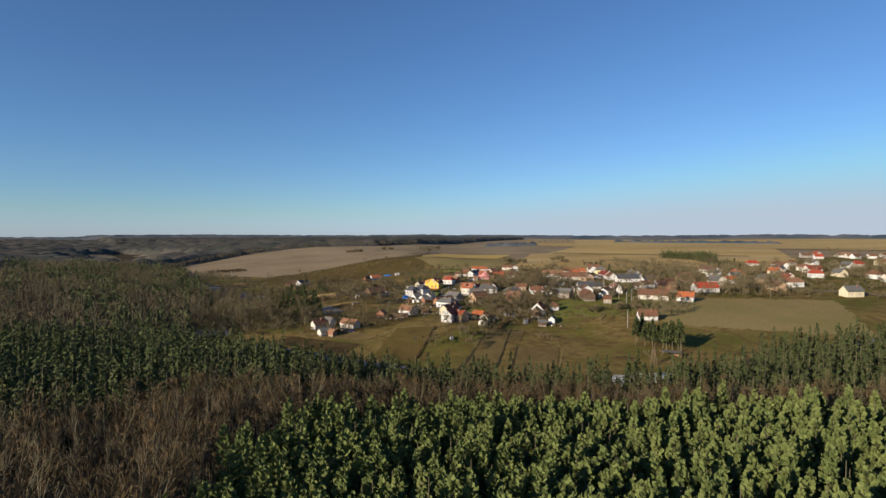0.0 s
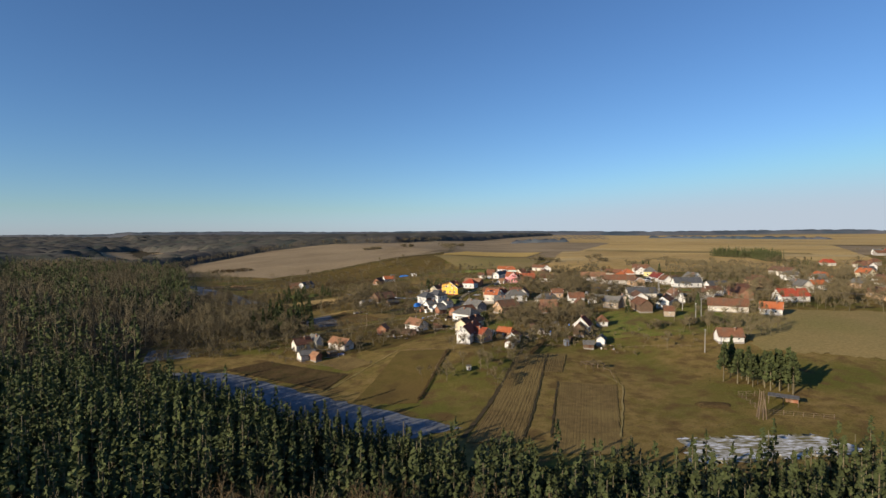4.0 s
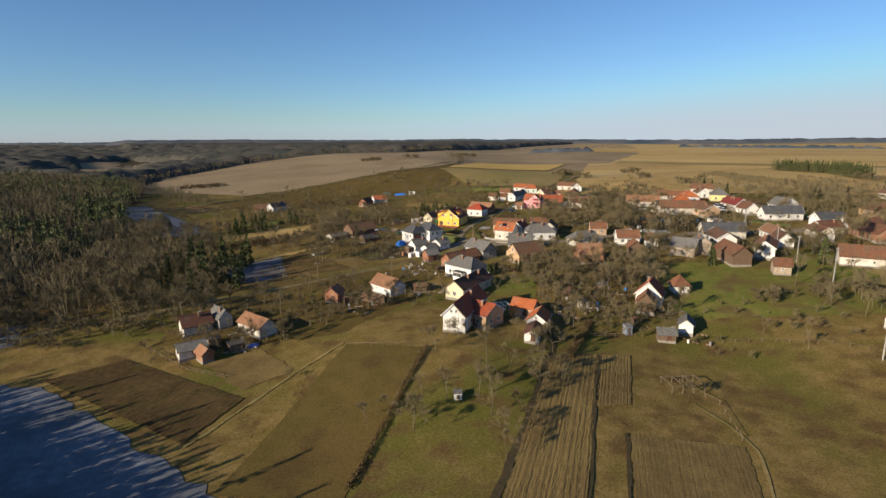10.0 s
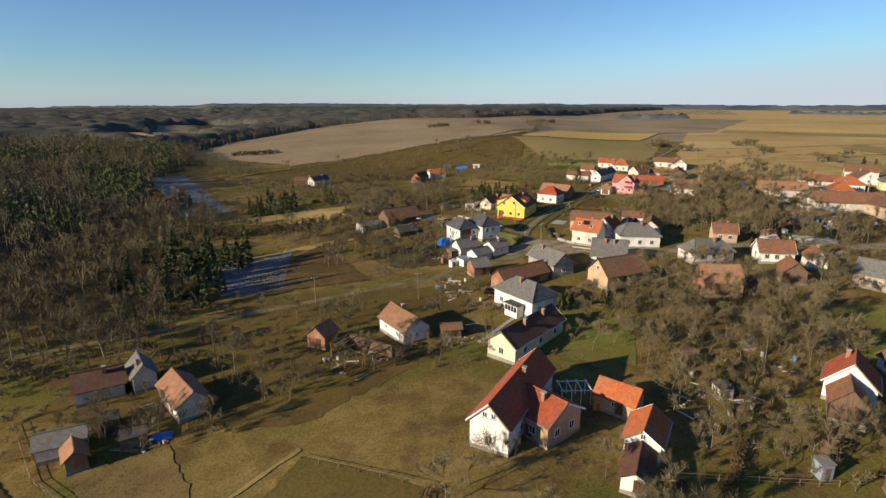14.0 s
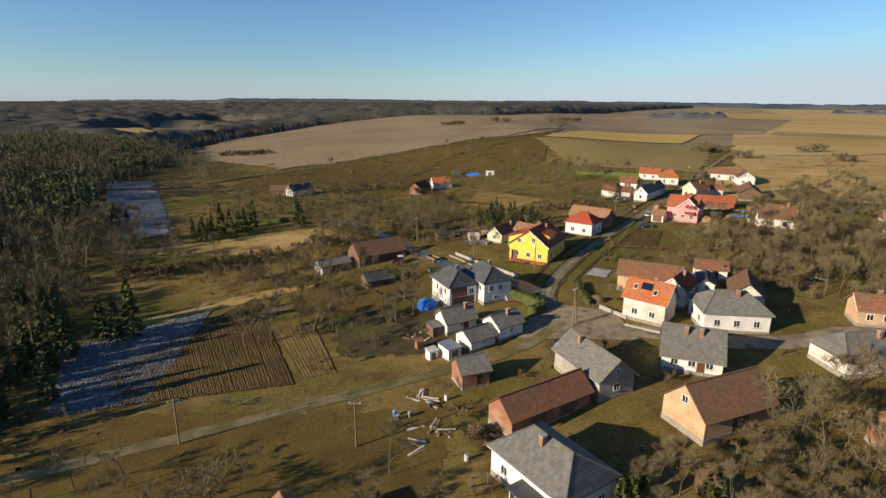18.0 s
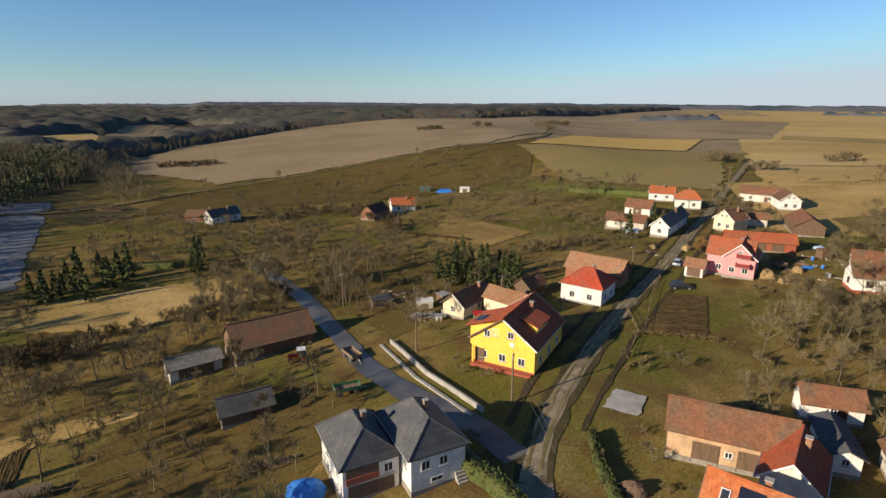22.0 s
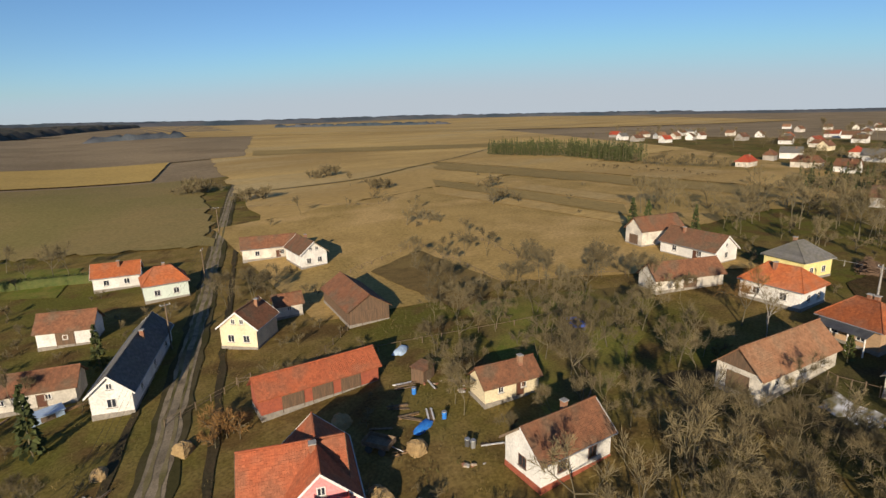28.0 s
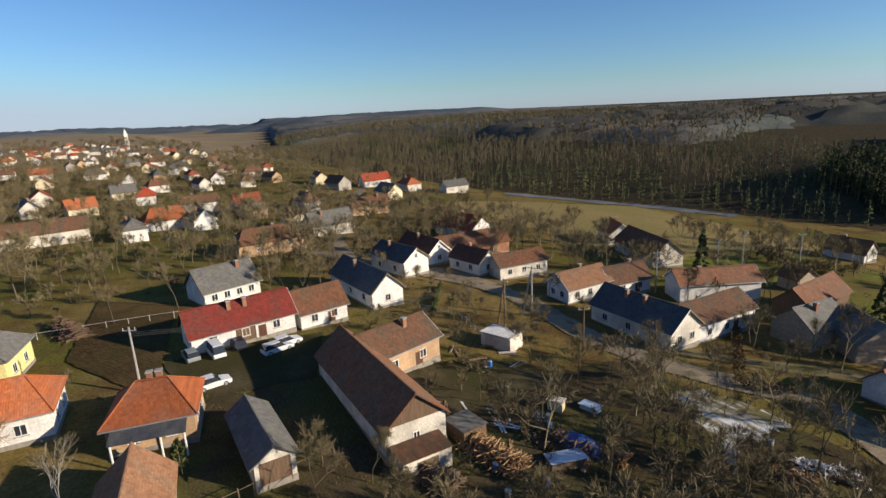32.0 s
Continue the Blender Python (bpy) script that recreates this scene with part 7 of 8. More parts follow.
def tractor(x, y, yaw):
    e = thing("tractor", "old red tractor with a white cab roof on grass", "tractor", x, y, yaw)
    red = paint("tractor_red", (0.45, 0.05, 0.03))
    bm = bmesh.new()
    box(bm, 0.1, 1.9, -0.35, 0.35, 0.75, 1.35)
    bmesh.ops.bevel(bm, geom=bm.edges[:], offset=0.08, segments=1, affect="EDGES")
    part("bonnet", bm, red, e)
    bm = bmesh.new()
    box(bm, -1.2, 0.2, -0.6, 0.6, 0.7, 1.25)
    part("body", bm, red, e)
    bm = bmesh.new()
    box(bm, -1.15, 0.1, -0.62, 0.62, 1.25, 2.15)
    part("cab", bm, M["glass"], e)
    bm = bmesh.new()
    box(bm, -1.3, 0.25, -0.75, 0.75, 2.15, 2.3)
    part("cab_roof", bm, M["frame"], e)
    for px, py, r, w in ((-0.8, 0.85, 0.72, 0.36), (-0.8, -0.85, 0.72, 0.36), (1.45, 0.7, 0.42, 0.24), (1.45, -0.7, 0.42, 0.24)):
        bm = bmesh.new()
        rod(bm, (px, py - w / 2, r), (px, py + w / 2, r), r, n=16)
        wh = part("wheel", bm, M["r_felt"], e)
        bm = bmesh.new()
        rod(bm, (px, py - w / 2 - 0.02, r), (px, py + w / 2 + 0.02, r), r * 0.5, n=12)
        part("rim", bm, red, wh)
    bm = bmesh.new()
    rod(bm, (1.2, 0.2, 1.3), (1.2, 0.2, 2.0), 0.05)
    part("exhaust", bm, M["r_felt"], e)


def trailer(x, y, yaw, col, label, L=4.0):
    e = thing("farm_trailer", label, "trailer", x, y, yaw, "farm trailers")
    bm = bmesh.new()
    box(bm, -L / 2, L / 2, -0.95, 0.95, 0.8, 0.95)
    part("bed", bm, M["wood"], e)
    for q in ((-L / 2, L / 2, -0.98, -0.92), (-L / 2, L / 2, 0.92, 0.98), (-L / 2, -L / 2 + 0.06, -0.92, 0.92), (L / 2 - 0.06, L / 2, -0.92, 0.92)):
        bm = bmesh.new()
        box(bm, *q, 0.95, 1.4)
        part("side_board", bm, col, e)
    bm = bmesh.new()
    rod(bm, (L / 2, 0, 0.75), (L / 2 + 1.4, 0, 0.45), 0.05)
    part("drawbar", bm, M["metal"], e)
    for px in (-L / 2 + 0.8, L / 2 - 0.8):
        for s in (-1, 1):
            bm = bmesh.new()
            rod(bm, (px, s * 0.78, 0.42), (px, s * 1.0, 0.42), 0.42, n=12)
            part("wheel", bm, M["r_felt"], e)


tractor(-45, 421.5, 210)
trailer(-35, 422, 320, M["wood"], "empty wooden farm trailer beside the wet lane")
trailer(-31, 410.5, 35, paint("trailer_green", (0.05, 0.16, 0.09)), "green painted farm trailer loaded with boards")
trailer(47, 474, 300, M["wood"], "old wooden cart in the farmyard", 3.2)
trailer(85.6, 478.2, 65, paint("trailer_blue", (0.06, 0.12, 0.45)), "small wooden trailer with a blue load in the orchard", 3.4)
tractor(41, 478, 120)


LOG = {}


def woodpile(x, y, yaw, L, W, h, label, mt="firewood", n=150, seed=0):
    """A heap of logs and branches: the heap as one thing, its logs joined."""
    e = thing("woodpile", label, "woodpile", x, y, yaw, "woodpiles")
    r = np.random.default_rng(seed)
    u, v = r.uniform(-1, 1, n), r.uniform(-1, 1, n)
    z = h * np.clip(1 - 0.75 * v * v, 0.08, 1) * r.random(n)
    c = np.stack([u * L / 2, v * W / 2 * (1 - 0.6 * z / h), z + 0.08], 1)
    d = np.stack([r.normal(0, 0.5, n), r.normal(0, 1.0, n), r.normal(0, 0.12, n)], 1)
    d = d / np.linalg.norm(d, axis=1, keepdims=True) * (r.uniform(0.5, 1.1, n) * W * 0.38)[:, None]
    if mt not in LOG:
        V, Q = tube(np.array([[0., 0, -0.5]]), np.array([[0., 0, 0.5]]), [1.0], [0.85], 6)
        lo_ = mesh_ob("log", V.tolist(), Q.tolist() + [[1, 3, 5, 7], [1, 7, 9, 11], [6, 4, 2, 0], [10, 8, 6, 0]], M[mt])
        LOG[mt] = lo_.data
        bpy.data.objects.remove(lo_)
    up = np.argsort(-z)[:min(n, 26)]
    for k in up:
        o = new("log", LOG[mt])
        o.parent = e
        dv = Vector(d[k])
        rad = r.uniform(0.045, 0.09)
        o.matrix_basis = Matrix.Translation(Vector(c[k])) @ dv.to_track_quat("Z", "Y").to_matrix().to_4x4() @ Matrix.Diagonal((rad, rad, dv.length, 1))
    rest = np.setdiff1d(np.arange(n), up)
    V, Q = tube(c[rest] - d[rest] / 2, c[rest] + d[rest] / 2, r.uniform(0.03, 0.07, len(rest)), r.uniform(0.02, 0.06, len(rest)), 4)
    o = big_mesh("tangle", V, Q, M[mt], "", "")
    o["kind"] = "stuff"
    o.parent = e
    bm = bmesh.new()
    box(bm, -L / 2 * 0.85, L / 2 * 0.85, -W / 2 * 0.7, W / 2 * 0.7, -0.3, h * 0.35)
    part("heap_core", bm, M["w_wood"], e)
    return e


for k, (x, y, yaw, L, W, h, lab, mt) in enumerate((
        (89, 427.5, 20, 7, 3.5, 1.6, "tangled heap of grey branches", "wood"), (88.5, 420.5, 15, 8, 3.8, 1.8, "large heap of split orange firewood", "firewood"), (86, 413, 20, 7, 4, 1.5, "heap of old planks and branches", "wood"),
        (71, 398, 20, 4.5, 2, 1.9, "neatly stacked split firewood beside the house", "firewood"), (69.5, 393.5, 30, 6, 2.2, 1.4, "stack of pale planks", "frame"), (83, 410.5, 25, 5, 2.4, 1.2, "stack of firewood under a sheet", "firewood"),
        (-10, 461, 20, 8, 4, 1.3, "grey heap of felled poles", "wood"), (-17, 463, 35, 6, 2.5, 0.8, "row of cut grey logs in grass", "wood"), (-6, 347, 20, 5, 3.5, 1.2, "heap of firewood beside the shed", "wood"), (-9, 323, 40, 4, 2.5, 1.3, "round stack of firewood", "wood"),
        (-34, 394, 30, 6, 1.4, 0.9, "long low stack of logs in the grass", "wood"), (-224, 537, 10, 16, 5, 1.6, "log piles at the timber yard", "wood"), (-205, 545, 5, 14, 5, 1.6, "stacked logs at the timber yard", "firewood"), (-192, 529, 25, 12, 4, 1.4, "long log stack at the timber yard", "wood"),
        (-27, 440, 20, 5, 3, 1.2, "heap of grey rubble and timber", "concrete"), (45, 325, 70, 6, 2.5, 0.9, "heap of rubble and planks in the thicket", "concrete"), (148, 457, 15, 10, 4, 1.7, "brown brushwood heap at the field edge", "w_wood"))):
    woodpile(x, y, yaw, L, W, h, lab, mt, 420 if L > 6 else 260, 200 + k)


def mound(name, label, cat, x, y, yaw, rx, ry, h, material, seed=0, group=""):
    """A draped or heaped form with creases."""
    r = random.Random(seed)
    vs, fs, n, m = [], [], 18, 7
    for j in range(m + 1):
        f = j / m
        for i in range(n):
            a = 6.2832 * i / n
            rr = (1 - f ** 2.2) ** 0.5 * (1 + 0.10 * math.sin(3 * a + seed) + r.uniform(-0.07, 0.07))
            sq = max(abs(math.cos(a)), abs(math.sin(a))) ** -0.55
            vs.append((rx * rr * sq * math.cos(a), ry * rr * sq * math.sin(a), h * f * (1 + r.uniform(-0.05, 0.05)) - 0.15))
    for j in range(m):
        for i in range(n):
            fs.append((j * n + i, j * n + (i + 1) % n, (j + 1) * n + (i + 1) % n, (j + 1) * n + i))
    ob = mesh_ob(name, vs, fs, material, smooth=False)
    ob.matrix_basis = pose(x, y, hgt(x, y), 0, 0, yaw)
    return tagged(ob, label, cat, group)


blue = paint("blue_tarpaulin", (0.03, 0.20, 0.62), 0.5)
mound("tarpaulin", "bright blue tarpaulin over a woodpile", "tarpaulin", -27, 389, 30, 2.2, 1.7, 2.4, blue, 1)
mound("tarpaulin", "bright blue tarpaulin strip beside the barn", "tarpaulin", -20.5, 386, 45, 2.6, 1.3, 1.3, blue, 2)
mound("tarpaulin", "blue tarpaulin at the garden compound", "tarpaulin", -62, 612, 10, 5, 3, 1.8, blue, 3)
mound("tarpaulin", "blue and white tarpaulin over firewood", "tarpaulin", 85, 412, 20, 2.2, 1.2, 2.0, paint("navy_tarpaulin", (0.05, 0.10, 0.30)), 4)
mound("tarpaulin", "blue sheet beside the hay", "tarpaulin", 53, 474, 20, 1.6, 0.7, 0.7, blue, 5)
hay = mat("old_hay", (0.36, 0.25, 0.12), (0.28, 0.19, 0.09), 1.5, 0.97, 6.0, 0.06)
for k, (x, y, s) in enumerate(((42.5, 467, 1.5), (46, 481, 1.2), (50, 471, 1.1), (30.5, 489, 1.1), (22.5, 491, 0.9), (45, 463.5, 1.1))):
    mound("haycock", "small rounded brown hay stack", "hay stack", x, y, 40 * k, s, s, 1.4 * s, hay, 10 + k, "hay stacks")
mound("muck_mound", "flat brown muck heap on trampled ground", "heap", 77, 229, 0, 5, 2.5, 0.9, M["soil"], 20)


def fence(pts, label, h=1.1, step=2.5, rails=2, mt="wood", name="fence"):
    e = thing(name, label, "fence", pts[0][0], pts[0][1])
    inv = e.matrix_basis.inverted()
    r = random.Random(int(pts[0][0] * 13))
    tops = []
    for (ax, ay), (bx, by) in zip(pts, pts[1:]):
        n = max(1, int(math.hypot(bx - ax, by - ay) / step))
        for k in range(n + 1):
            x, y = ax + (bx - ax) * k / n, ay + (by - ay) * k / n
            p = inv @ Vector((x, y, hgt(x, y)))
            bm = bmesh.new()
            rod(bm, p - Vector((0, 0, 0.3)), p + Vector((r.uniform(-0.06, 0.06), r.uniform(-0.06, 0.06), h * r.uniform(0.9, 1.1))), 0.07, 0.06, 5)
            part("post", bm, M[mt], e)
            tops.append(p)
    for j in range(rails):
        z = h * (0.9 - 0.45 * j)
        for a, b in zip(tops, tops[1:]):
            if (b - a).length < 0.1:
                continue
            bm = bmesh.new()
            rod(bm, a + Vector((0, 0, z)), b + Vector((0, 0, z)), 0.035, n=4)
            part("rail", bm, M[mt], e)
    return e


fence([(60, 288), (75, 288), (89, 285), (95, 282)], "grey wooden pasture fence with leaning posts", 1.0, 2.6, 1)
fence([(88, 237), (88, 222), (104, 217)], "weathered wooden livestock pen rails", 1.3, 2.2, 3)
fence([(88, 237), (95, 236), (100, 233)], "weathered wooden pen fence below the spruces", 1.3, 2.0, 3)
fence([(76, 533), (98.8, 538.7), (95, 515), (91.5, 498.3), (108, 491), (112, 487)], "wire fence on wooden posts round the meadow plot", 1.1, 3.0, 1)
fence([(111, 528), (103.8, 501), (101, 492)], "pasture fence of grey posts along the meadow", 1.1, 3.4, 1)
fence([(54, 250), (55, 262), (50, 270)], "low wire fence along the field", 0.9, 2.6, 1)
fence([(-24, 281), (-5, 277), (-9, 253)], "low wire fence round the orchard", 0.9, 3.0, 1)
fence([(30, 348), (38, 352), (42, 345)], "broken garden fence of wooden posts", 1.0, 2.2, 1)
fence([(148, 464), (146, 446), (144, 432)], "wire fence on concrete posts beside the ploughed plot", 1.2, 3.0, 1, "concrete")
fence([(66, 640), (92, 622), (120, 590)], "pasture fence of wooden posts", 1.0, 5.0, 1)
fence([(40, 463), (46, 461), (50, 455)], "garden fence with slanting poles", 1.3, 1.6, 2)


def kerb_wall(pts, label, h=0.7, w=0.3):
    e = thing("garden_wall", label, "wall", pts[0][0], pts[0][1])
    inv = e.matrix_basis.inverted()
    for (ax, ay), (bx, by) in zip(pts, pts[1:]):
        n = max(1, int(math.hypot(bx - ax, by - ay) / 2.4))
        for k in range(n):
            p = [inv @ Vector((ax + (bx - ax) * t, ay + (by - ay) * t, hgt(ax + (bx - ax) * t, ay + (by - ay) * t))) for t in (k / n + 0.002, (k + 1) / n - 0.002)]
            d = (p[1] - p[0]).normalized()
            s = Vector((-d.y, d.x, 0)) * w / 2
            bm = bmesh.new()
            v = [bm.verts.new(q) for q in (p[0] - s - Vector((0, 0, 0.4)), p[1] - s - Vector((0, 0, 0.4)), p[1] + s - Vector((0, 0, 0.4)), p[0] + s - Vector((0, 0, 0.4)),
                                           p[0] - s + Vector((0, 0, h)), p[1] - s + Vector((0, 0, h)), p[1] + s + Vector((0, 0, h)), p[0] + s + Vector((0, 0, h)))]
            for f in ((3, 2, 1, 0), (4, 5, 6, 7), (0, 1, 5, 4), (1, 2, 6, 5), (2, 3, 7, 6), (3, 0, 4, 7)):
                bm.faces.new([v[i] for i in f])
            part("panel", bm, M["concrete"], e)


kerb_wall([(-30, 428), (-20, 416), (-9.5, 406.5)], "pale concrete garden wall along the lane", 0.75, 0.35)
kerb_wall([(-31.5, 427), (-21.5, 415), (-11, 405.5)], "low concrete kerb beside the lane", 0.25, 0.5)
kerb_wall([(9, 391), (14, 386.5)], "concrete garden wall with gate posts", 0.8)
kerb_wall([(13.5, 383.6), (21.5, 380.2)], "low concrete wall before the orange-roofed house", 0.5)


def hedge_row(pts, label, w=1.2, h=1.6, seed=0, mt="hedge"):
    r = np.random.default_rng(seed)
    B, T = [], []
    for (ax, ay), (bx, by) in zip(pts, pts[1:]):
        ln = math.hypot(bx - ax, by - ay)
        n = int(ln * 170 * h / 1.6)
        t = r.random(n)
        off = r.uniform(-w / 2, w / 2, n)
        x, y = ax + (bx - ax) * t - (by - ay) / ln * off, ay + (by - ay) * t + (bx - ax) / ln * off
        z = heights(x, y) + r.random(n) ** 0.6 * h
        b = np.stack([x, y, z], 1)
        d = r.normal(0, 0.16, (n, 3)) + np.array([0, 0, 0.12])
        B.append(b), T.append(b + d)
    B, T = np.concatenate(B), np.concatenate(T)
    V, Q = blades(B, T, r.uniform(0.05, 0.1, len(B)), r)
    cores = []
    for (ax, ay), (bx, by) in zip(pts, pts[1:]):
        ln = math.hypot(bx - ax, by - ay)
        n = max(2, int(ln / 0.8))
        t = np.linspace(0, 1, n + 1)
        cx, cy = ax + (bx - ax) * t, ay + (by - ay) * t
        rows = []
        for off, zz in ((-0.44, -0.1), (-0.47, 0.9), (0.47, 0.9), (0.44, -0.1)):
            x, y = cx - (by - ay) / ln * off * w, cy + (bx - ax) / ln * off * w
            rows.append(np.stack([x, y, heights(x, y) + zz * h + (r.uniform(-0.08, 0.08, n + 1) if zz > 0 else 0)], 1))
        P4 = np.stack(rows, 1).reshape(-1, 3)
        f = [(4 * a + c, 4 * a + 4 + c, 4 * a + 5 + c, 4 * a + 1 + c) for a in range(n) for c in range(3)] + [(0, 1, 2, 3), (4 * n + 3, 4 * n + 2, 4 * n + 1, 4 * n)]
        cores.append((P4, np.array(f)))
    V, Q = join([(V, Q)] + (cores if mt == "hedge" else []))
    o = big_mesh("hedge", V, Q, M[mt], label, "hedge")
    del o["kind"]
    return o


hedge_row([(-12, 396.5), (-6.5, 393), (-2.2, 388.8), (-4.5, 385.5)], "clipped yellow-green garden hedge", 1.7, 2.0, 1)
hedge_row([(4.5, 403), (5, 398), (7, 392)], "clipped evergreen hedge round the garden", 1.0, 1.4, 2)
hedge_row([(0, 590), (32, 572)], "tall dark evergreen hedge round the green gardens", 2.0, 2.2, 3)
hedge_row([(-135, 470), (-112, 476)], "yellowish hedge by the far garden", 2.0, 2.0, 4)
hedge_row([(95, 366), (84, 384), (79, 380)], "brown leafless hedge along the street", 1.4, 1.2, 5, "twig2")
hedge_row([(125, 405), (132, 400), (137, 396)], "row of small clipped thujas by the lawn", 0.8, 1.0, 6)

# tall poles of the old hay barn beside the pens
e = thing("pole_stack", "tall leaning grey timber poles beside the pens", "timber", 85.5, 218.5)
for k in range(7):
    bm = bmesh.new()
    a = k * 0.9
    rod(bm, (1.3 * math.cos(a), 1.3 * math.sin(a), -0.4), (0.6 * math.cos(a + 0.5), 0.6 * math.sin(a + 0.5), 7.0 + 0.5 * (k % 3)), 0.13, 0.08, 6)
    part("pole", bm, M["wood"], e)
bm = bmesh.new()
box(bm, -0.9, 0.9, -0.08, 0.08, 5.6, 5.75)
part("crossbeam", bm, M["wood"], e)
e = thing("pen_shelter", "low open animal shelter with grey sheet roof", "shelter", 97.5, 229.5, 330)
bm = bmesh.new()
box(bm, -4, 4, -2, 2, 2.2, 2.32)
part("roof", bm, M["r_gray"], e)
for px in (-3.7, 0, 3.7):
    for py in (-1.8, 1.8):
        bm = bmesh.new()
        rod(bm, (px, py, -0.4), (px, py, 2.2), 0.09)
        part("post", bm, M["wood"], e)
bm = bmesh.new()
box(bm, 0.5, 3.7, 1.7, 1.8, -0.3, 1.9)
part("back_wall", bm, M["w_brick"], e)


def crate(name, label, cat, x, y, yaw, l, w, h, wallm, roofm):
    """A small boxlike hut with an overhanging lid."""
    e = thing(name, label, cat, x, y, yaw)
    bm = bmesh.new()
    box(bm, -l / 2, l / 2, -w / 2, w / 2, -0.25, h)
    part("body", bm, wallm, e)
    bm = bmesh.new()
    v = [bm.verts.new(p) for p in ((-l / 2 - 0.15, -w / 2 - 0.15, h), (l / 2 + 0.15, -w / 2 - 0.15, h), (l / 2 + 0.15, w / 2 + 0.15, h + 0.22), (-l / 2 - 0.15, w / 2 + 0.15, h + 0.22))]
    u = [bm.verts.new(p.co + Vector((0, 0, 0.08))) for p in v]
    bm.faces.new(v[::-1])
    bm.faces.new(u)
    for k in range(4):
        bm.faces.new((v[k], v[(k + 1) % 4], u[(k + 1) % 4], u[k]))
    part("lid", bm, roofm, e)
    bm = bmesh.new()
    box(bm, -l * 0.22, l * 0.22, -w / 2 - 0.03, -w / 2, 0.0, h * 0.8)
    part("hatch", bm, M["wood"], e)
    return e


crate("beehive_hut", "small white hut in the orchard", "hut", 4, 258, 10, 1.5, 1.3, 1.2, M["w_white"], M["r_gray"])
crate("privy", "small blue-grey garden hut", "hut", 44.5, 291.5, 20, 1.7, 1.7, 2.2, paint("blue_grey_boards", (0.22, 0.26, 0.32), 0.8), M["r_gray"])
crate("privy", "small brown plank privy", "hut", 47, 296, 40, 1.4, 1.4, 2.1, M["w_wood"], M["r_brown"])
crate("dog_kennel", "small wooden kennel beside the house", "kennel", -14.5, 370, 40, 1.2, 1.2, 1.1, M["w_wood"], M["r_gray"])
crate("garden_hut", "little wooden garden hut with brown roof", "hut", 20, 341, 15, 1.8, 1.6, 1.8, M["w_wood"], M["r_brown"])
crate("compost_box", "open concrete compost box with planks", "box", -63.5, 384, 35, 2.6, 1.8, 0.9, M["concrete"], M["wood"])
crate("compost_box", "dark plank compost box", "box", -61, 385.5, 35, 2.2, 1.8, 0.9, M["w_wood"], M["wood"])
crate("white_tank", "white plastic water tank in the grass", "tank", 76, 400, 20, 1.2, 1.1, 1.1, M["w_white"], M["metal"])
crate("glass_shed", "pale shed with white sheet roof", "shed", 109, 403, 20, 5.0, 3.5, 2.0, M["w_old"], M["w_white"])
crate("garden_hut", "white hut at the garden compound", "hut", -52, 610, 10, 5, 3, 2.2, M["w_white"], M["w_white"])
crate("garden_hut", "green hut at the garden compound", "hut", -74, 614, 20, 5, 3, 2.4, paint("green_boards", (0.07, 0.18, 0.12), 0.8), M["r_gray"])
crate("play_tower", "red and green play tower in the yard", "playground", -15.5, 437, 20, 1.6, 1.6, 1.8, paint("play_green", (0.03, 0.25, 0.10)), paint("play_red", (0.5, 0.03, 0.03)))
crate("feed_hut", "low grey hut at the frosted clearing", "hut", -196, 468, 20, 9, 4, 2.4, M["w_wood"], M["r_gray"])

patch("slab", "pale concrete slab beside the street", [(6, 409.5), (10.5, 408), (12, 413), (8, 414.5)], M["concrete"], 0.14, 1.0)


# ---- parts on particular houses ----
def on_roof(e, L, W, He, Hr, u, v, side, w, h, material, name, label=""):
    """A flat panel on a roof slope: u along the ridge, v metres down from it, side -1 for R."""
    s = math.atan2(Hr - He, W / 2)
    m = pose(u, 0, Hr) @ pose(0, 0, 0, 0, 0, 180 if side < 0 else 0) @ pose(0, 0, 0, -math.degrees(s), 0, 0) @ pose(0, v, 0.05)
    bm = bmesh.new()
    box(bm, -w / 2, w / 2, -h / 2, h / 2, 0, 0.09)
    return part(name, bm, material, e, label, m)


panel = mat("solar_panel", (0.015, 0.02, 0.04), (0.012, 0.016, 0.03), 3.0, 0.25)
bm = bmesh.new()
v = [bm.verts.new((x, y, z)) for x in (-7.25, -0.6) for y, z in ((-0.1, 8.42), (6.1, 6.25), (6.1, 6.08), (-0.1, 8.2))]
for q in ((0, 1, 2, 3), (7, 6, 5, 4), (0, 4, 5, 1), (1, 5, 6, 2), (2, 6, 7, 3), (3, 7, 4, 0)):
    bm.faces.new([v[i] for i in q])
bmesh.ops.recalc_face_normals(bm, faces=bm.faces)
wr_ = part("wing_roof", bm, M["r_red"], yellow_home, "shallow red tiled slope over the sunny wing")
bm = bmesh.new()
v = [bm.verts.new((x, y, z)) for x in (-6.62, -0.9) for y, z in ((0.3, 8.05), (5.45, 6.24), (5.45, 3.0), (0.3, 3.0))]
for q in ((0, 1, 2, 3), (7, 6, 5, 4), (0, 4, 5, 1), (1, 5, 6, 2), (2, 6, 7, 3), (3, 7, 4, 0)):
    bm.faces.new([v[i] for i in q])
bmesh.ops.recalc_face_normals(bm, faces=bm.faces)
part("wing_wall", bm, M["w_yellow"], yellow_home)
window(yellow_home, pose(-6.63, 2.6, 5.3, 0, 0, 90), 1.0, 1.1, "frame")
bm = bmesh.new()
box(bm, -1.1, 1.1, -0.8, 0.8, 0, 0.09)
part("solar_panel", bm, panel, yellow_home, "dark solar panel", pose(-5.0, 4.3, 6.92, -19.3, 0, 0))
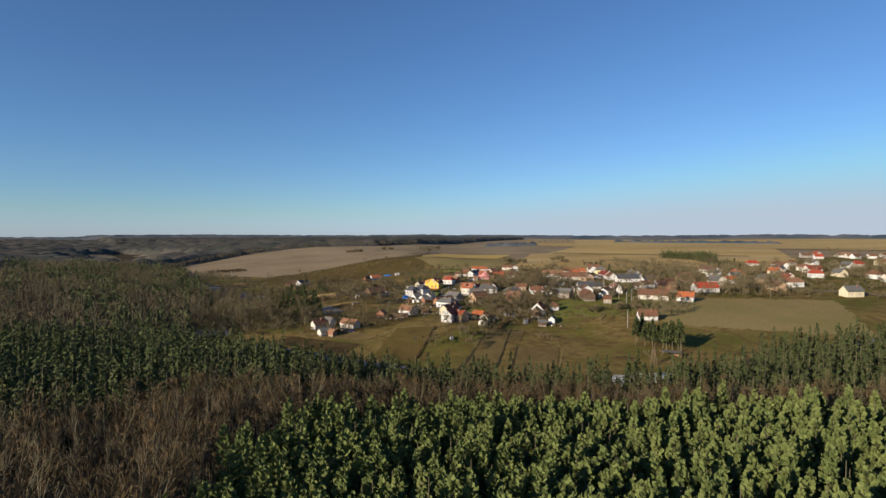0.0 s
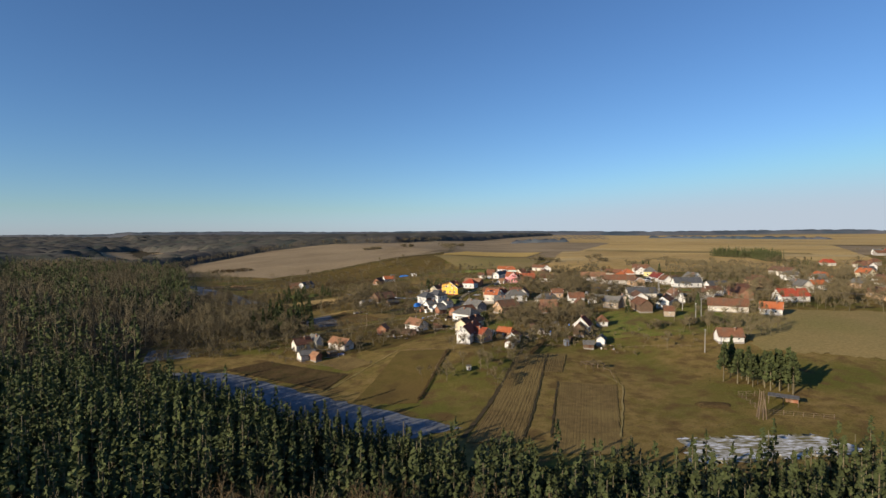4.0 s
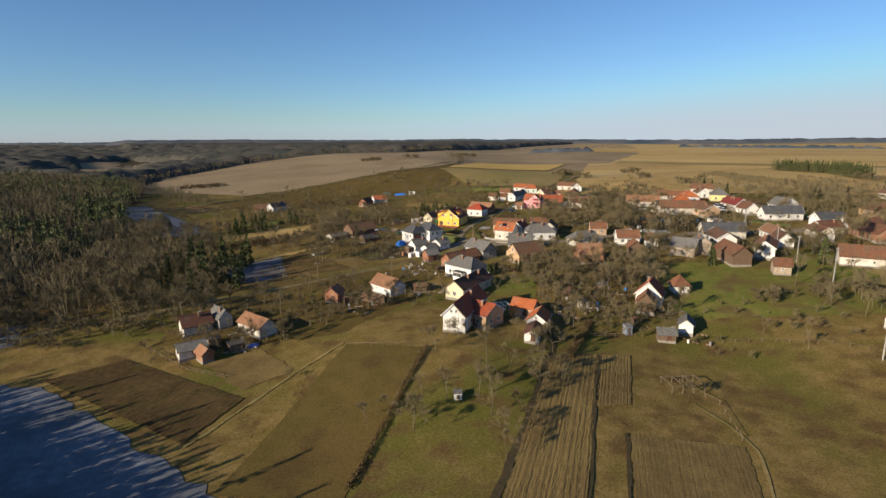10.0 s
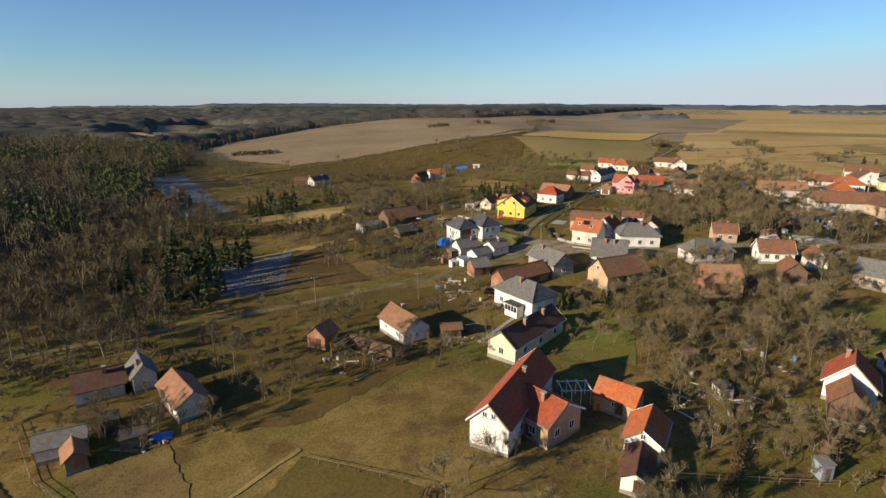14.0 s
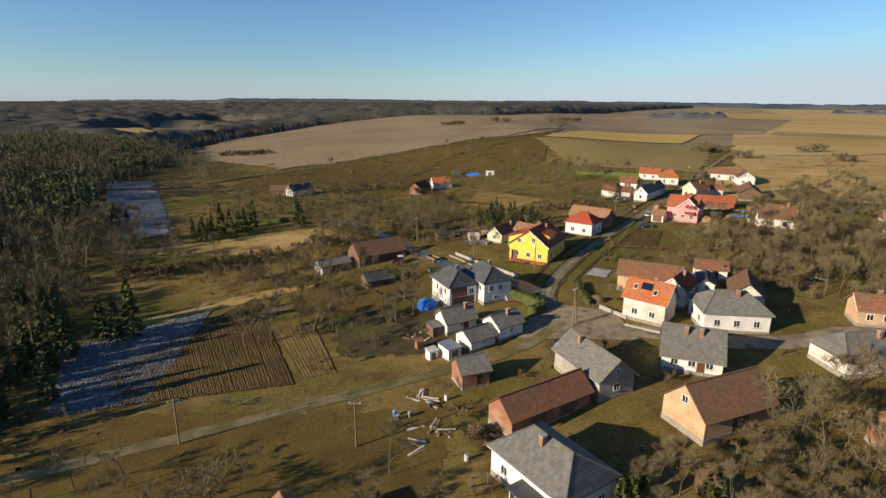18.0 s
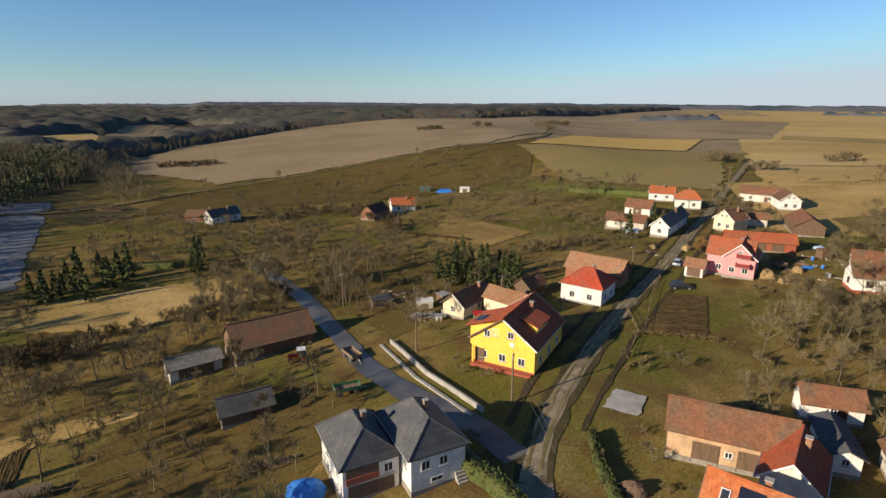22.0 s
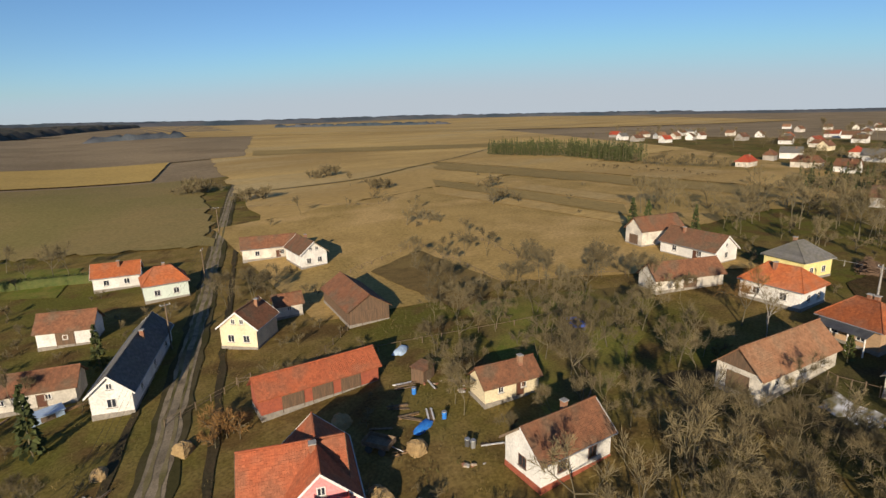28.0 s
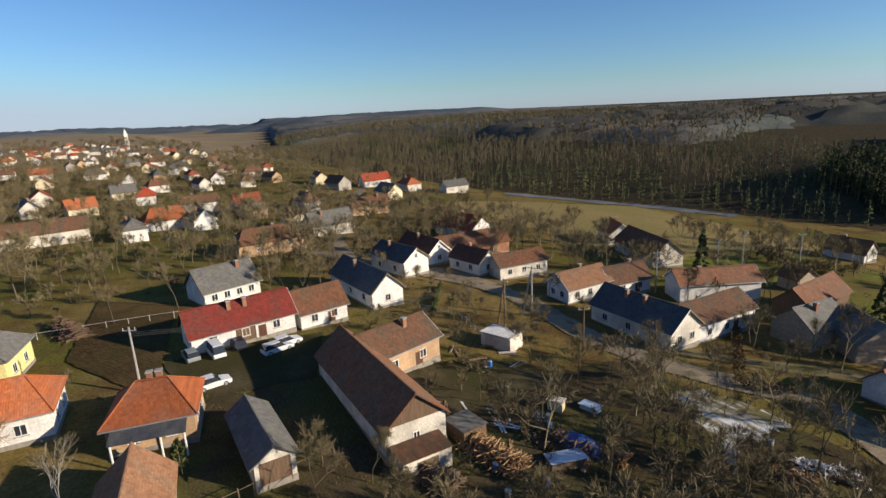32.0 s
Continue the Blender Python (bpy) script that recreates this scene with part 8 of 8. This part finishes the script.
on_roof(orange_home, 8.7, 7.3, 4.2, 7.4, -0.4, 1.5, -1, 2.0, 1.5, panel, "solar_panel", "dark solar panel")
for u, v in ((-2.4, 2.0), (1.5, 2.6)):
    sk = on_roof(orange_home, 8.7, 7.3, 4.2, 7.4, u, v, -1, 0.8, 1.2, M["frame"], "skylight")
    bm = bmesh.new()
    box(bm, -0.32, 0.32, -0.5, 0.5, 0.09, 0.11)
    part("pane", bm, M["glass"], sk)
for z in (2.6, 4.6):
    bm = bmesh.new()
    box(bm, -5.75, -4.55, -2.2, 0.6, z, z + 0.12)
    b = part("balcony", bm, M["concrete"], pink_front, "pink balcony with dark red railing")
    bm = bmesh.new()
    box(bm, -5.75, -5.69, -2.2, 0.6, z + 0.12, z + 0.95)
    box(bm, -5.69, -4.55, -2.2, -2.14, z + 0.12, z + 0.95)
    box(bm, -5.69, -4.55, 0.54, 0.6, z + 0.12, z + 0.95)
    part("railing", bm, paint("dark_red_railing", (0.22, 0.03, 0.03), 0.7), b)
bm = bmesh.new()
box(bm, -6.68, -6.60, -1.9, -1.2, 3.9, 4.6)
part("satellite_dish", bm, M["frame"], yellow_home, "white satellite dish")
bm = bmesh.new()
box(bm, -7.6, -6.7, -5.0, 5.0, -0.3, 0.25)
part("terrace", bm, M["w_redbrick"], yellow_home, "red brick terrace")
# shed dormer on the shaded slope, and a flat dark panel for porch shade in the front of the yellow house
bm = bmesh.new()
v = [bm.verts.new(p) for p in ((-3.4, -1.3, 7.55), (2.2, -1.3, 7.55), (2.2, -4.6, 6.35), (-3.4, -4.6, 6.35), (-3.4, -1.3, 7.4), (2.2, -1.3, 7.4), (2.2, -4.6, 6.2), (-3.4, -4.6, 6.2))]
for q in ((0, 1, 2, 3), (7, 6, 5, 4), (0, 3, 7, 4), (1, 5, 6, 2), (2, 6, 7, 3), (0, 4, 5, 1)):
    bm.faces.new([v[i] for i in q])
bmesh.ops.recalc_face_normals(bm, faces=bm.faces)
d_ = part("dormer", bm, M["r_red"], yellow_home, "red tiled shed dormer with yellow cheeks")
bm = bmesh.new()
v = [bm.verts.new((x, y, z)) for x in (-3.1, 1.9) for y, z in ((-1.5, 7.3), (-4.2, 6.32), (-4.2, 5.2))]
for q in ((0, 1, 2), (5, 4, 3), (1, 4, 5, 2), (0, 3, 4, 1)):
    bm.faces.new([v[i] for i in q])
bmesh.ops.recalc_face_normals(bm, faces=bm.faces)
part("cheek", bm, M["w_yellow"], d_)
for u in (-2.0, 0.8):
    window(yellow_home, pose(u, -4.2, 5.75, 0, 0, 180), 0.9, 0.75, "frame")
bm = bmesh.new()
box(bm, -6.66, -6.60, 3.0, 4.6, 0.45, 2.6)
p_ = part("porch_opening", bm, M["w_wood"], yellow_home, "dark flat panel for porch shade")
bm = bmesh.new()
box(bm, -7.3, -7.05, 4.55, 4.8, 0.2, 2.9)
part("porch_post", bm, M["w_yellow"], p_)
# glazed porch of the grey-roofed villa
bm = bmesh.new()
box(bm, -3.6, 0.2, 4.05, 6.2, -0.8, 2.5)
p_ = part("porch", bm, M["w_white"], grey_villa, "white glazed porch")
bm = bmesh.new()
box(bm, -3.9, 0.5, 4.0, 6.5, 2.5, 2.62)
part("porch_roof", bm, M["r_slate"], p_)
for k in range(4):
    bm = bmesh.new()
    box(bm, -3.4 + k * 0.9, -2.65 + k * 0.9, 6.2, 6.24, 1.0, 2.2)
    part("pane", bm, M["glass"], p_)
# porch of the peach villa, with a dark ribbed roof
bm = bmesh.new()
v = [bm.verts.new(p) for p in ((-3.4, -3.9, 3.1), (3.4, -3.9, 3.1), (3.4, -5.7, 2.5), (-3.4, -5.7, 2.5), (-3.4, -3.9, 3.0), (3.4, -3.9, 3.0), (3.4, -5.7, 2.4), (-3.4, -5.7, 2.4))]
for q in ((0, 1, 2, 3), (7, 6, 5, 4), (3, 2, 6, 7), (0, 3, 7, 4), (1, 5, 6, 2)):
    bm.faces.new([v[i] for i in q])
part("porch_roof", bm, M["r_slate"], peach_villa)
for k in (-3.2, -1.1, 1.1, 3.2):
    bm = bmesh.new()
    rod(bm, (k, -5.5, -0.3), (k, -5.5, 2.42), 0.1)
    part("porch_post", bm, M["frame"], peach_villa)



# ---- ruins, pergolas and yard clutter ----
def timber_frame(name, label, cat, x, y, yaw, l, w, h, n, mt="wood", rafters=0.0, wall=None):
    """Posts with beams on top, and rafters where the roof has gone."""
    e = thing(name, label, cat, x, y, yaw)
    for sx_ in np.linspace(-l / 2, l / 2, n):
        for sy_ in (-w / 2, w / 2):
            bm = bmesh.new()
            rod(bm, (sx_, sy_, -0.5), (sx_, sy_, h), 0.09, 0.08, 5)
            part("post", bm, M[mt], e)
        bm = bmesh.new()
        box(bm, sx_ - 0.06, sx_ + 0.06, -w / 2 - 0.3, w / 2 + 0.3, h + 0.12, h + 0.26)
        part("beam", bm, M[mt], e)
        if rafters:
            for k in (-1, 1):
                bm = bmesh.new()
                rod(bm, (sx_, k * w / 2, h + 0.2), (sx_, 0, h + rafters), 0.06, n=4)
                part("rafter", bm, M[mt], e)
    for sy_ in (-w / 2, w / 2):
        bm = bmesh.new()
        box(bm, -l / 2 - 0.3, l / 2 + 0.3, sy_ - 0.06, sy_ + 0.06, h, h + 0.12)
        part("plate", bm, M[mt], e)
    if wall:
        bm = bmesh.new()
        box(bm, -l / 2, l / 2, w / 2 - 0.2, w / 2 - 0.12, -0.5, h)
        part("back_wall", bm, M[wall], e)
        bm = bmesh.new()
        box(bm, -l / 2 - 0.05, -l / 2 + 0.2, -w / 2, w / 2 - 0.2, -0.5, h * 0.8)
        part("end_wall", bm, M[wall], e)
    return e


timber_frame("barn_ruin", "roofless timber barn with bare rafters", "barn", -26.0, 310.5, -20, 10.5, 5.5, 2.6, 6, "wood", 1.7, "w_wood")
timber_frame("ruin_frame", "standing gable frame of a ruined cottage", "ruin", -68.0, 302.0, 20, 6.0, 4.0, 2.6, 3, "wood", 1.6)
timber_frame("pergola", "white wooden pergola over the yard", "pergola", 13.0, 301.0, 15, 4.5, 3.0, 2.3, 4, "frame")
timber_frame("vine_frame", "weathered vine trellis in the garden", "trellis", 50.0, 268.0, 10, 7.0, 4.5, 1.5, 4)
timber_frame("swing_frame", "low timber frame in the yard", "frame", -5.0, 336.0, 30, 2.2, 1.4, 1.3, 2)
mound("brush_mound", "dark brown heap of leaves and brushwood", "heap", 8.6, 394.2, 20, 1.5, 1.2, 1.7, M["w_wood"], 31)
crate("sheet_shed", "white sheet-covered lean-to beside junk", "shed", -28.5, 446.0, 20, 3.4, 2.2, 1.7, M["w_old"], M["w_white"])
crate("sheet_shed", "low shed patched with pale boards", "shed", -25.5, 450.5, 60, 2.4, 1.8, 1.5, M["w_wood"], M["concrete"])
crate("tool_shed", "dark shed with a blue sheet on its side", "shed", -39.0, 448.0, 30, 4.2, 3.0, 1.9, M["w_wood"], M["r_felt"])
crate("kennel", "small white kennel in the yard", "kennel", -23.5, 438.5, 10, 1.2, 1.0, 0.9, M["w_white"], M["metal"])
crate("boat_cover", "pale blue covered boat beside the house", "boat", 18.8, 509.5, 10, 3.6, 1.5, 0.9, paint("pale_blue_sheet", (0.40, 0.52, 0.66)), paint("pale_blue_sheet", (0.40, 0.52, 0.66)))
crate("orange_bin", "orange plastic bin by the annex", "bin", 16.5, 299.0, 10, 1.2, 1.0, 1.6, paint("orange_plastic", (0.55, 0.24, 0.05)), paint("orange_plastic", (0.55, 0.24, 0.05)))
hedge_row([(9.5, 420), (13.5, 424)], "row of withered grey garden plants", 0.9, 0.6, 61, "deadgrass")
hedge_row([(12, 433.5), (25.5, 432.5)], "low brown row of dry stalks along the plot", 0.7, 0.6, 62, "deadgrass")
hedge_row([(-58, 520), (-30, 505)], "brown brushwood row at the field edge", 1.2, 0.9, 63, "twig2")
hedge_row([(28, 276), (33, 288), (36, 296)], "dark bramble hedge beside the strip", 1.6, 1.2, 64, "twig2")
hedge_row([(-12, 234), (-9, 250), (-4, 277)], "thin brown hedge between meadow and orchard", 0.7, 0.7, 65, "twig2")
fence([(12, 447), (13, 434), (10.5, 424)], "low wooden fence along the street garden", 0.9, 2.4, 2)
fence([(-10, 398), (-2, 390)], "iron garden fence before the grey-roofed villa", 1.0, 1.8, 2, "metal")
fence([(0, 338), (-6, 330), (-3, 320)], "garden fence round the lawn", 1.0, 2.4, 2)
fence([(40, 500), (47, 495), (60, 505)], "old plank fence behind the barn", 1.1, 2.4, 2)
fence([(30, 496), (42, 500)], "wooden paling along the yard", 1.1, 2.0, 2)
# rubble, planks and bins strewn about the farmyards
crnd = random.Random(77)


def clutter(x, y, r_, n, label):
    for k in range(int(n * 0.75)):
        a, d = crnd.uniform(0, 6.28), r_ * crnd.random() ** 0.5
        px, py = x + d * math.cos(a), y + d * math.sin(a)
        if blocked(px, py, 0.4) or on_road(px, py, 2.6):
            continue
        kind = crnd.random()
        e = thing("plank_pile" if kind < 0.5 else ("rubble_heap" if kind < 0.8 else "bin"), label[0 if kind < 0.5 else (1 if kind < 0.8 else 2)], "clutter", px, py, crnd.uniform(0, 180), "yard clutter")
        if kind < 0.5:
            for j in range(crnd.randint(3, 6)):
                bm = bmesh.new()
                box(bm, -1.3, 1.3, -0.1, 0.1, 0.0, 0.05)
                part("plank", bm, M[crnd.choice(("wood", "wood", "frame", "firewood"))], e, "", pose(crnd.uniform(-0.2, 0.2), crnd.uniform(-0.4, 0.4), 0.02 + 0.06 * j, 0, crnd.uniform(-2, 2), crnd.uniform(-12, 12)))
        elif kind < 0.8:
            for j in range(crnd.randint(5, 9)):
                s = crnd.uniform(0.12, 0.3)
                bm = bmesh.new()
                box(bm, -s, s, -s * 0.7, s * 0.7, -s * 0.4, s * 0.5)
                bmesh.ops.bevel(bm, geom=bm.edges[:], offset=s * 0.2, segments=1, affect="EDGES")
                part("stone", bm, M[crnd.choice(("concrete", "w_stone", "w_brick"))], e, "", pose(crnd.gauss(0, 0.5), crnd.gauss(0, 0.4), s * 0.3, crnd.uniform(-25, 25), crnd.uniform(-25, 25), crnd.uniform(0, 90)))
        else:
            bm = bmesh.new()
            rod(bm, (0, 0, -0.05), (0, 0, 0.85), 0.28, 0.3, 12)
            part("drum", bm, crnd.choice((M["metal"], M["r_felt"], blue, M["w_white"])), e)
            bm = bmesh.new()
            rod(bm, (0, 0, 0.85), (0, 0, 0.9), 0.32, 0.3, 12)
            part("rim", bm, M["metal"], e)


WORDS = ("grey planks piled in the yard", "broken stones and bricks in grass", "old metal drum beside a shed")
for x, y, r_, n in ((-28, 444, 6, 12), (-10, 345, 7, 12), (-11, 324, 5, 8), (-55, 292, 9, 16), (-28, 309, 8, 10), (46, 322, 8, 14), (86, 418, 9, 18), (48, 476, 8, 12), (18, 512, 5, 8), (62, 290, 6, 9), (20, 400, 6, 8), (98, 414, 6, 8), (-18, 392, 5, 6), (33, 412, 6, 7), (76, 398, 6, 8), (140, 432, 6, 6), (35, 309, 7, 16), (32, 301, 5, 10), (58, 300, 6, 14), (-53, 283, 7, 16), (-16, 351, 5, 16), (-22, 375, 5, 12), (-29, 309, 6, 12), (54, 414, 5, 8), (-38, 454, 5, 10), (-14, 467, 5, 9), (58, 479, 6, 12), (107, 407, 6, 10), (100, 424, 4, 6), (24, 487, 4, 7), (-9, 320, 5, 10), (56, 466, 4, 6)):
    clutter(x, y, r_, n, WORDS)

crate("lean_to", "small lean-to with pale sheet roof against the low barn", "shed", -16.9, 368.4, 50, 2.8, 3.2, 1.9, M["w_white"], M["metal"])
crate("rabbit_hutch", "white board hutch beside the low barn", "hutch", -19.8, 367.0, 50, 1.8, 1.4, 1.6, M["w_white"], M["w_old"])
crate("hen_house", "little brown hen house with tiled roof", "hut", -23.2, 370.4, 40, 1.3, 1.2, 1.5, M["w_brick"], M["r_brown"])
crate("carport", "grey sheet-roofed carport behind the barns", "shed", -21.6, 376.8, 45, 3.2, 2.8, 1.9, M["w_wood"], M["r_gray"])
crate("garden_hut", "pale plank hut in the thicket", "hut", 36.0, 306.5, 25, 2.4, 2.0, 1.9, M["w_old"], M["r_gray"])
crate("garden_hut", "low brown shed beside the orchard", "hut", 33.5, 317.0, 70, 2.6, 2.0, 1.8, M["w_wood"], M["r_old"])
crate("tool_shed", "dark plank shed between the old cottages", "shed", -51.5, 281.5, 40, 3.6, 2.4, 1.8, M["w_wood"], M["r_felt"])
crate("tool_shed", "low felt-roofed shed beside the cottage", "shed", -58.5, 284.5, 130, 3.0, 2.4, 1.9, M["w_wood"], M["r_gray"])
crate("tool_shed", "grey plank shed by the woodpile", "shed", 59.5, 483.0, 20, 2.6, 2.0, 1.8, M["w_wood"], M["r_old"])
# First mound is added blue to stand for shadow beside the cottages.
mound("tarpaulin", "crumpled blue mound standing for shadow beside the old cottages", "tarpaulin", -48.5, 283.5, 30, 1.8, 1.2, 0.7, blue, 6)
mound("tarpaulin", "pale blue sheet over stored things", "tarpaulin", 62.0, 492.0, 30, 1.7, 0.9, 0.8, paint("pale_blue_sheet", (0.40, 0.52, 0.66)), 7)
fence([(26, 286), (36, 288), (46, 290)], "wooden fence behind the orange-roofed house", 1.1, 2.2, 2)
fence([(-40, 346), (-30, 353), (-20, 361)], "low fence along the dirt track", 0.9, 2.6, 1)
fence([(30, 405), (44, 410), (56, 408)], "garden fence behind the brown barns", 1.1, 2.4, 2)
fence([(14, 434), (18, 455), (22, 470)], "row of wooden posts along the dug plot", 1.0, 2.4, 1)
fence([(53, 497), (66, 492), (80, 486), (92, 482)], "old fence across the orchard", 1.0, 2.8, 1)
fence([(-62, 384), (-48, 392), (-36, 398)], "wire fence through the garden plots", 1.0, 3.0, 1)
fence([(66, 462), (74, 466), (78, 474)], "wooden fence beside the white cottage", 1.0, 2.2, 2)
crate("lean_to", "low lean-to with mossy tiled roof before the barn", "shed", 90.7, 427.2, 268, 5.2, 2.6, 2.0, M["w_old"], M["r_old"])
crate("wood_shelter", "firewood shelter with corrugated grey roof", "shelter", 92.6, 420.8, 5, 3.2, 3.0, 1.7, M["w_wood"], M["r_gray"])
crate("hen_house", "small cream hen house in the garden", "hut", 91.8, 408.6, 30, 1.7, 1.3, 1.2, M["w_cream"], M["w_old"])
crate("covered_pallet", "low pallet under a pale blue sheet", "pallet", 89.8, 405.0, 15, 2.2, 1.4, 0.5, paint("pale_blue_sheet", (0.40, 0.52, 0.66)), paint("pale_blue_sheet", (0.40, 0.52, 0.66)))
crate("covered_pallet", "stacked boards under a white and blue sheet", "pallet", 84.0, 414.8, 70, 3.6, 1.8, 0.8, M["wood"], paint("pale_blue_sheet", (0.40, 0.52, 0.66)))
clutter(91, 414, 5, 8, WORDS)
clutter(107, 412, 5, 6, WORDS)
fence([(96, 434), (94, 446), (97, 452)], "row of rotten vineyard posts between the barns", 1.5, 1.3, 1)
fence([(112, 404), (122, 402), (128, 406)], "iron railing along the front garden", 1.0, 1.6, 2, "metal")
fence([(-75, 282), (-60, 272), (-48, 268)], "leaning garden fence beside the old cottages", 1.0, 2.0, 2)
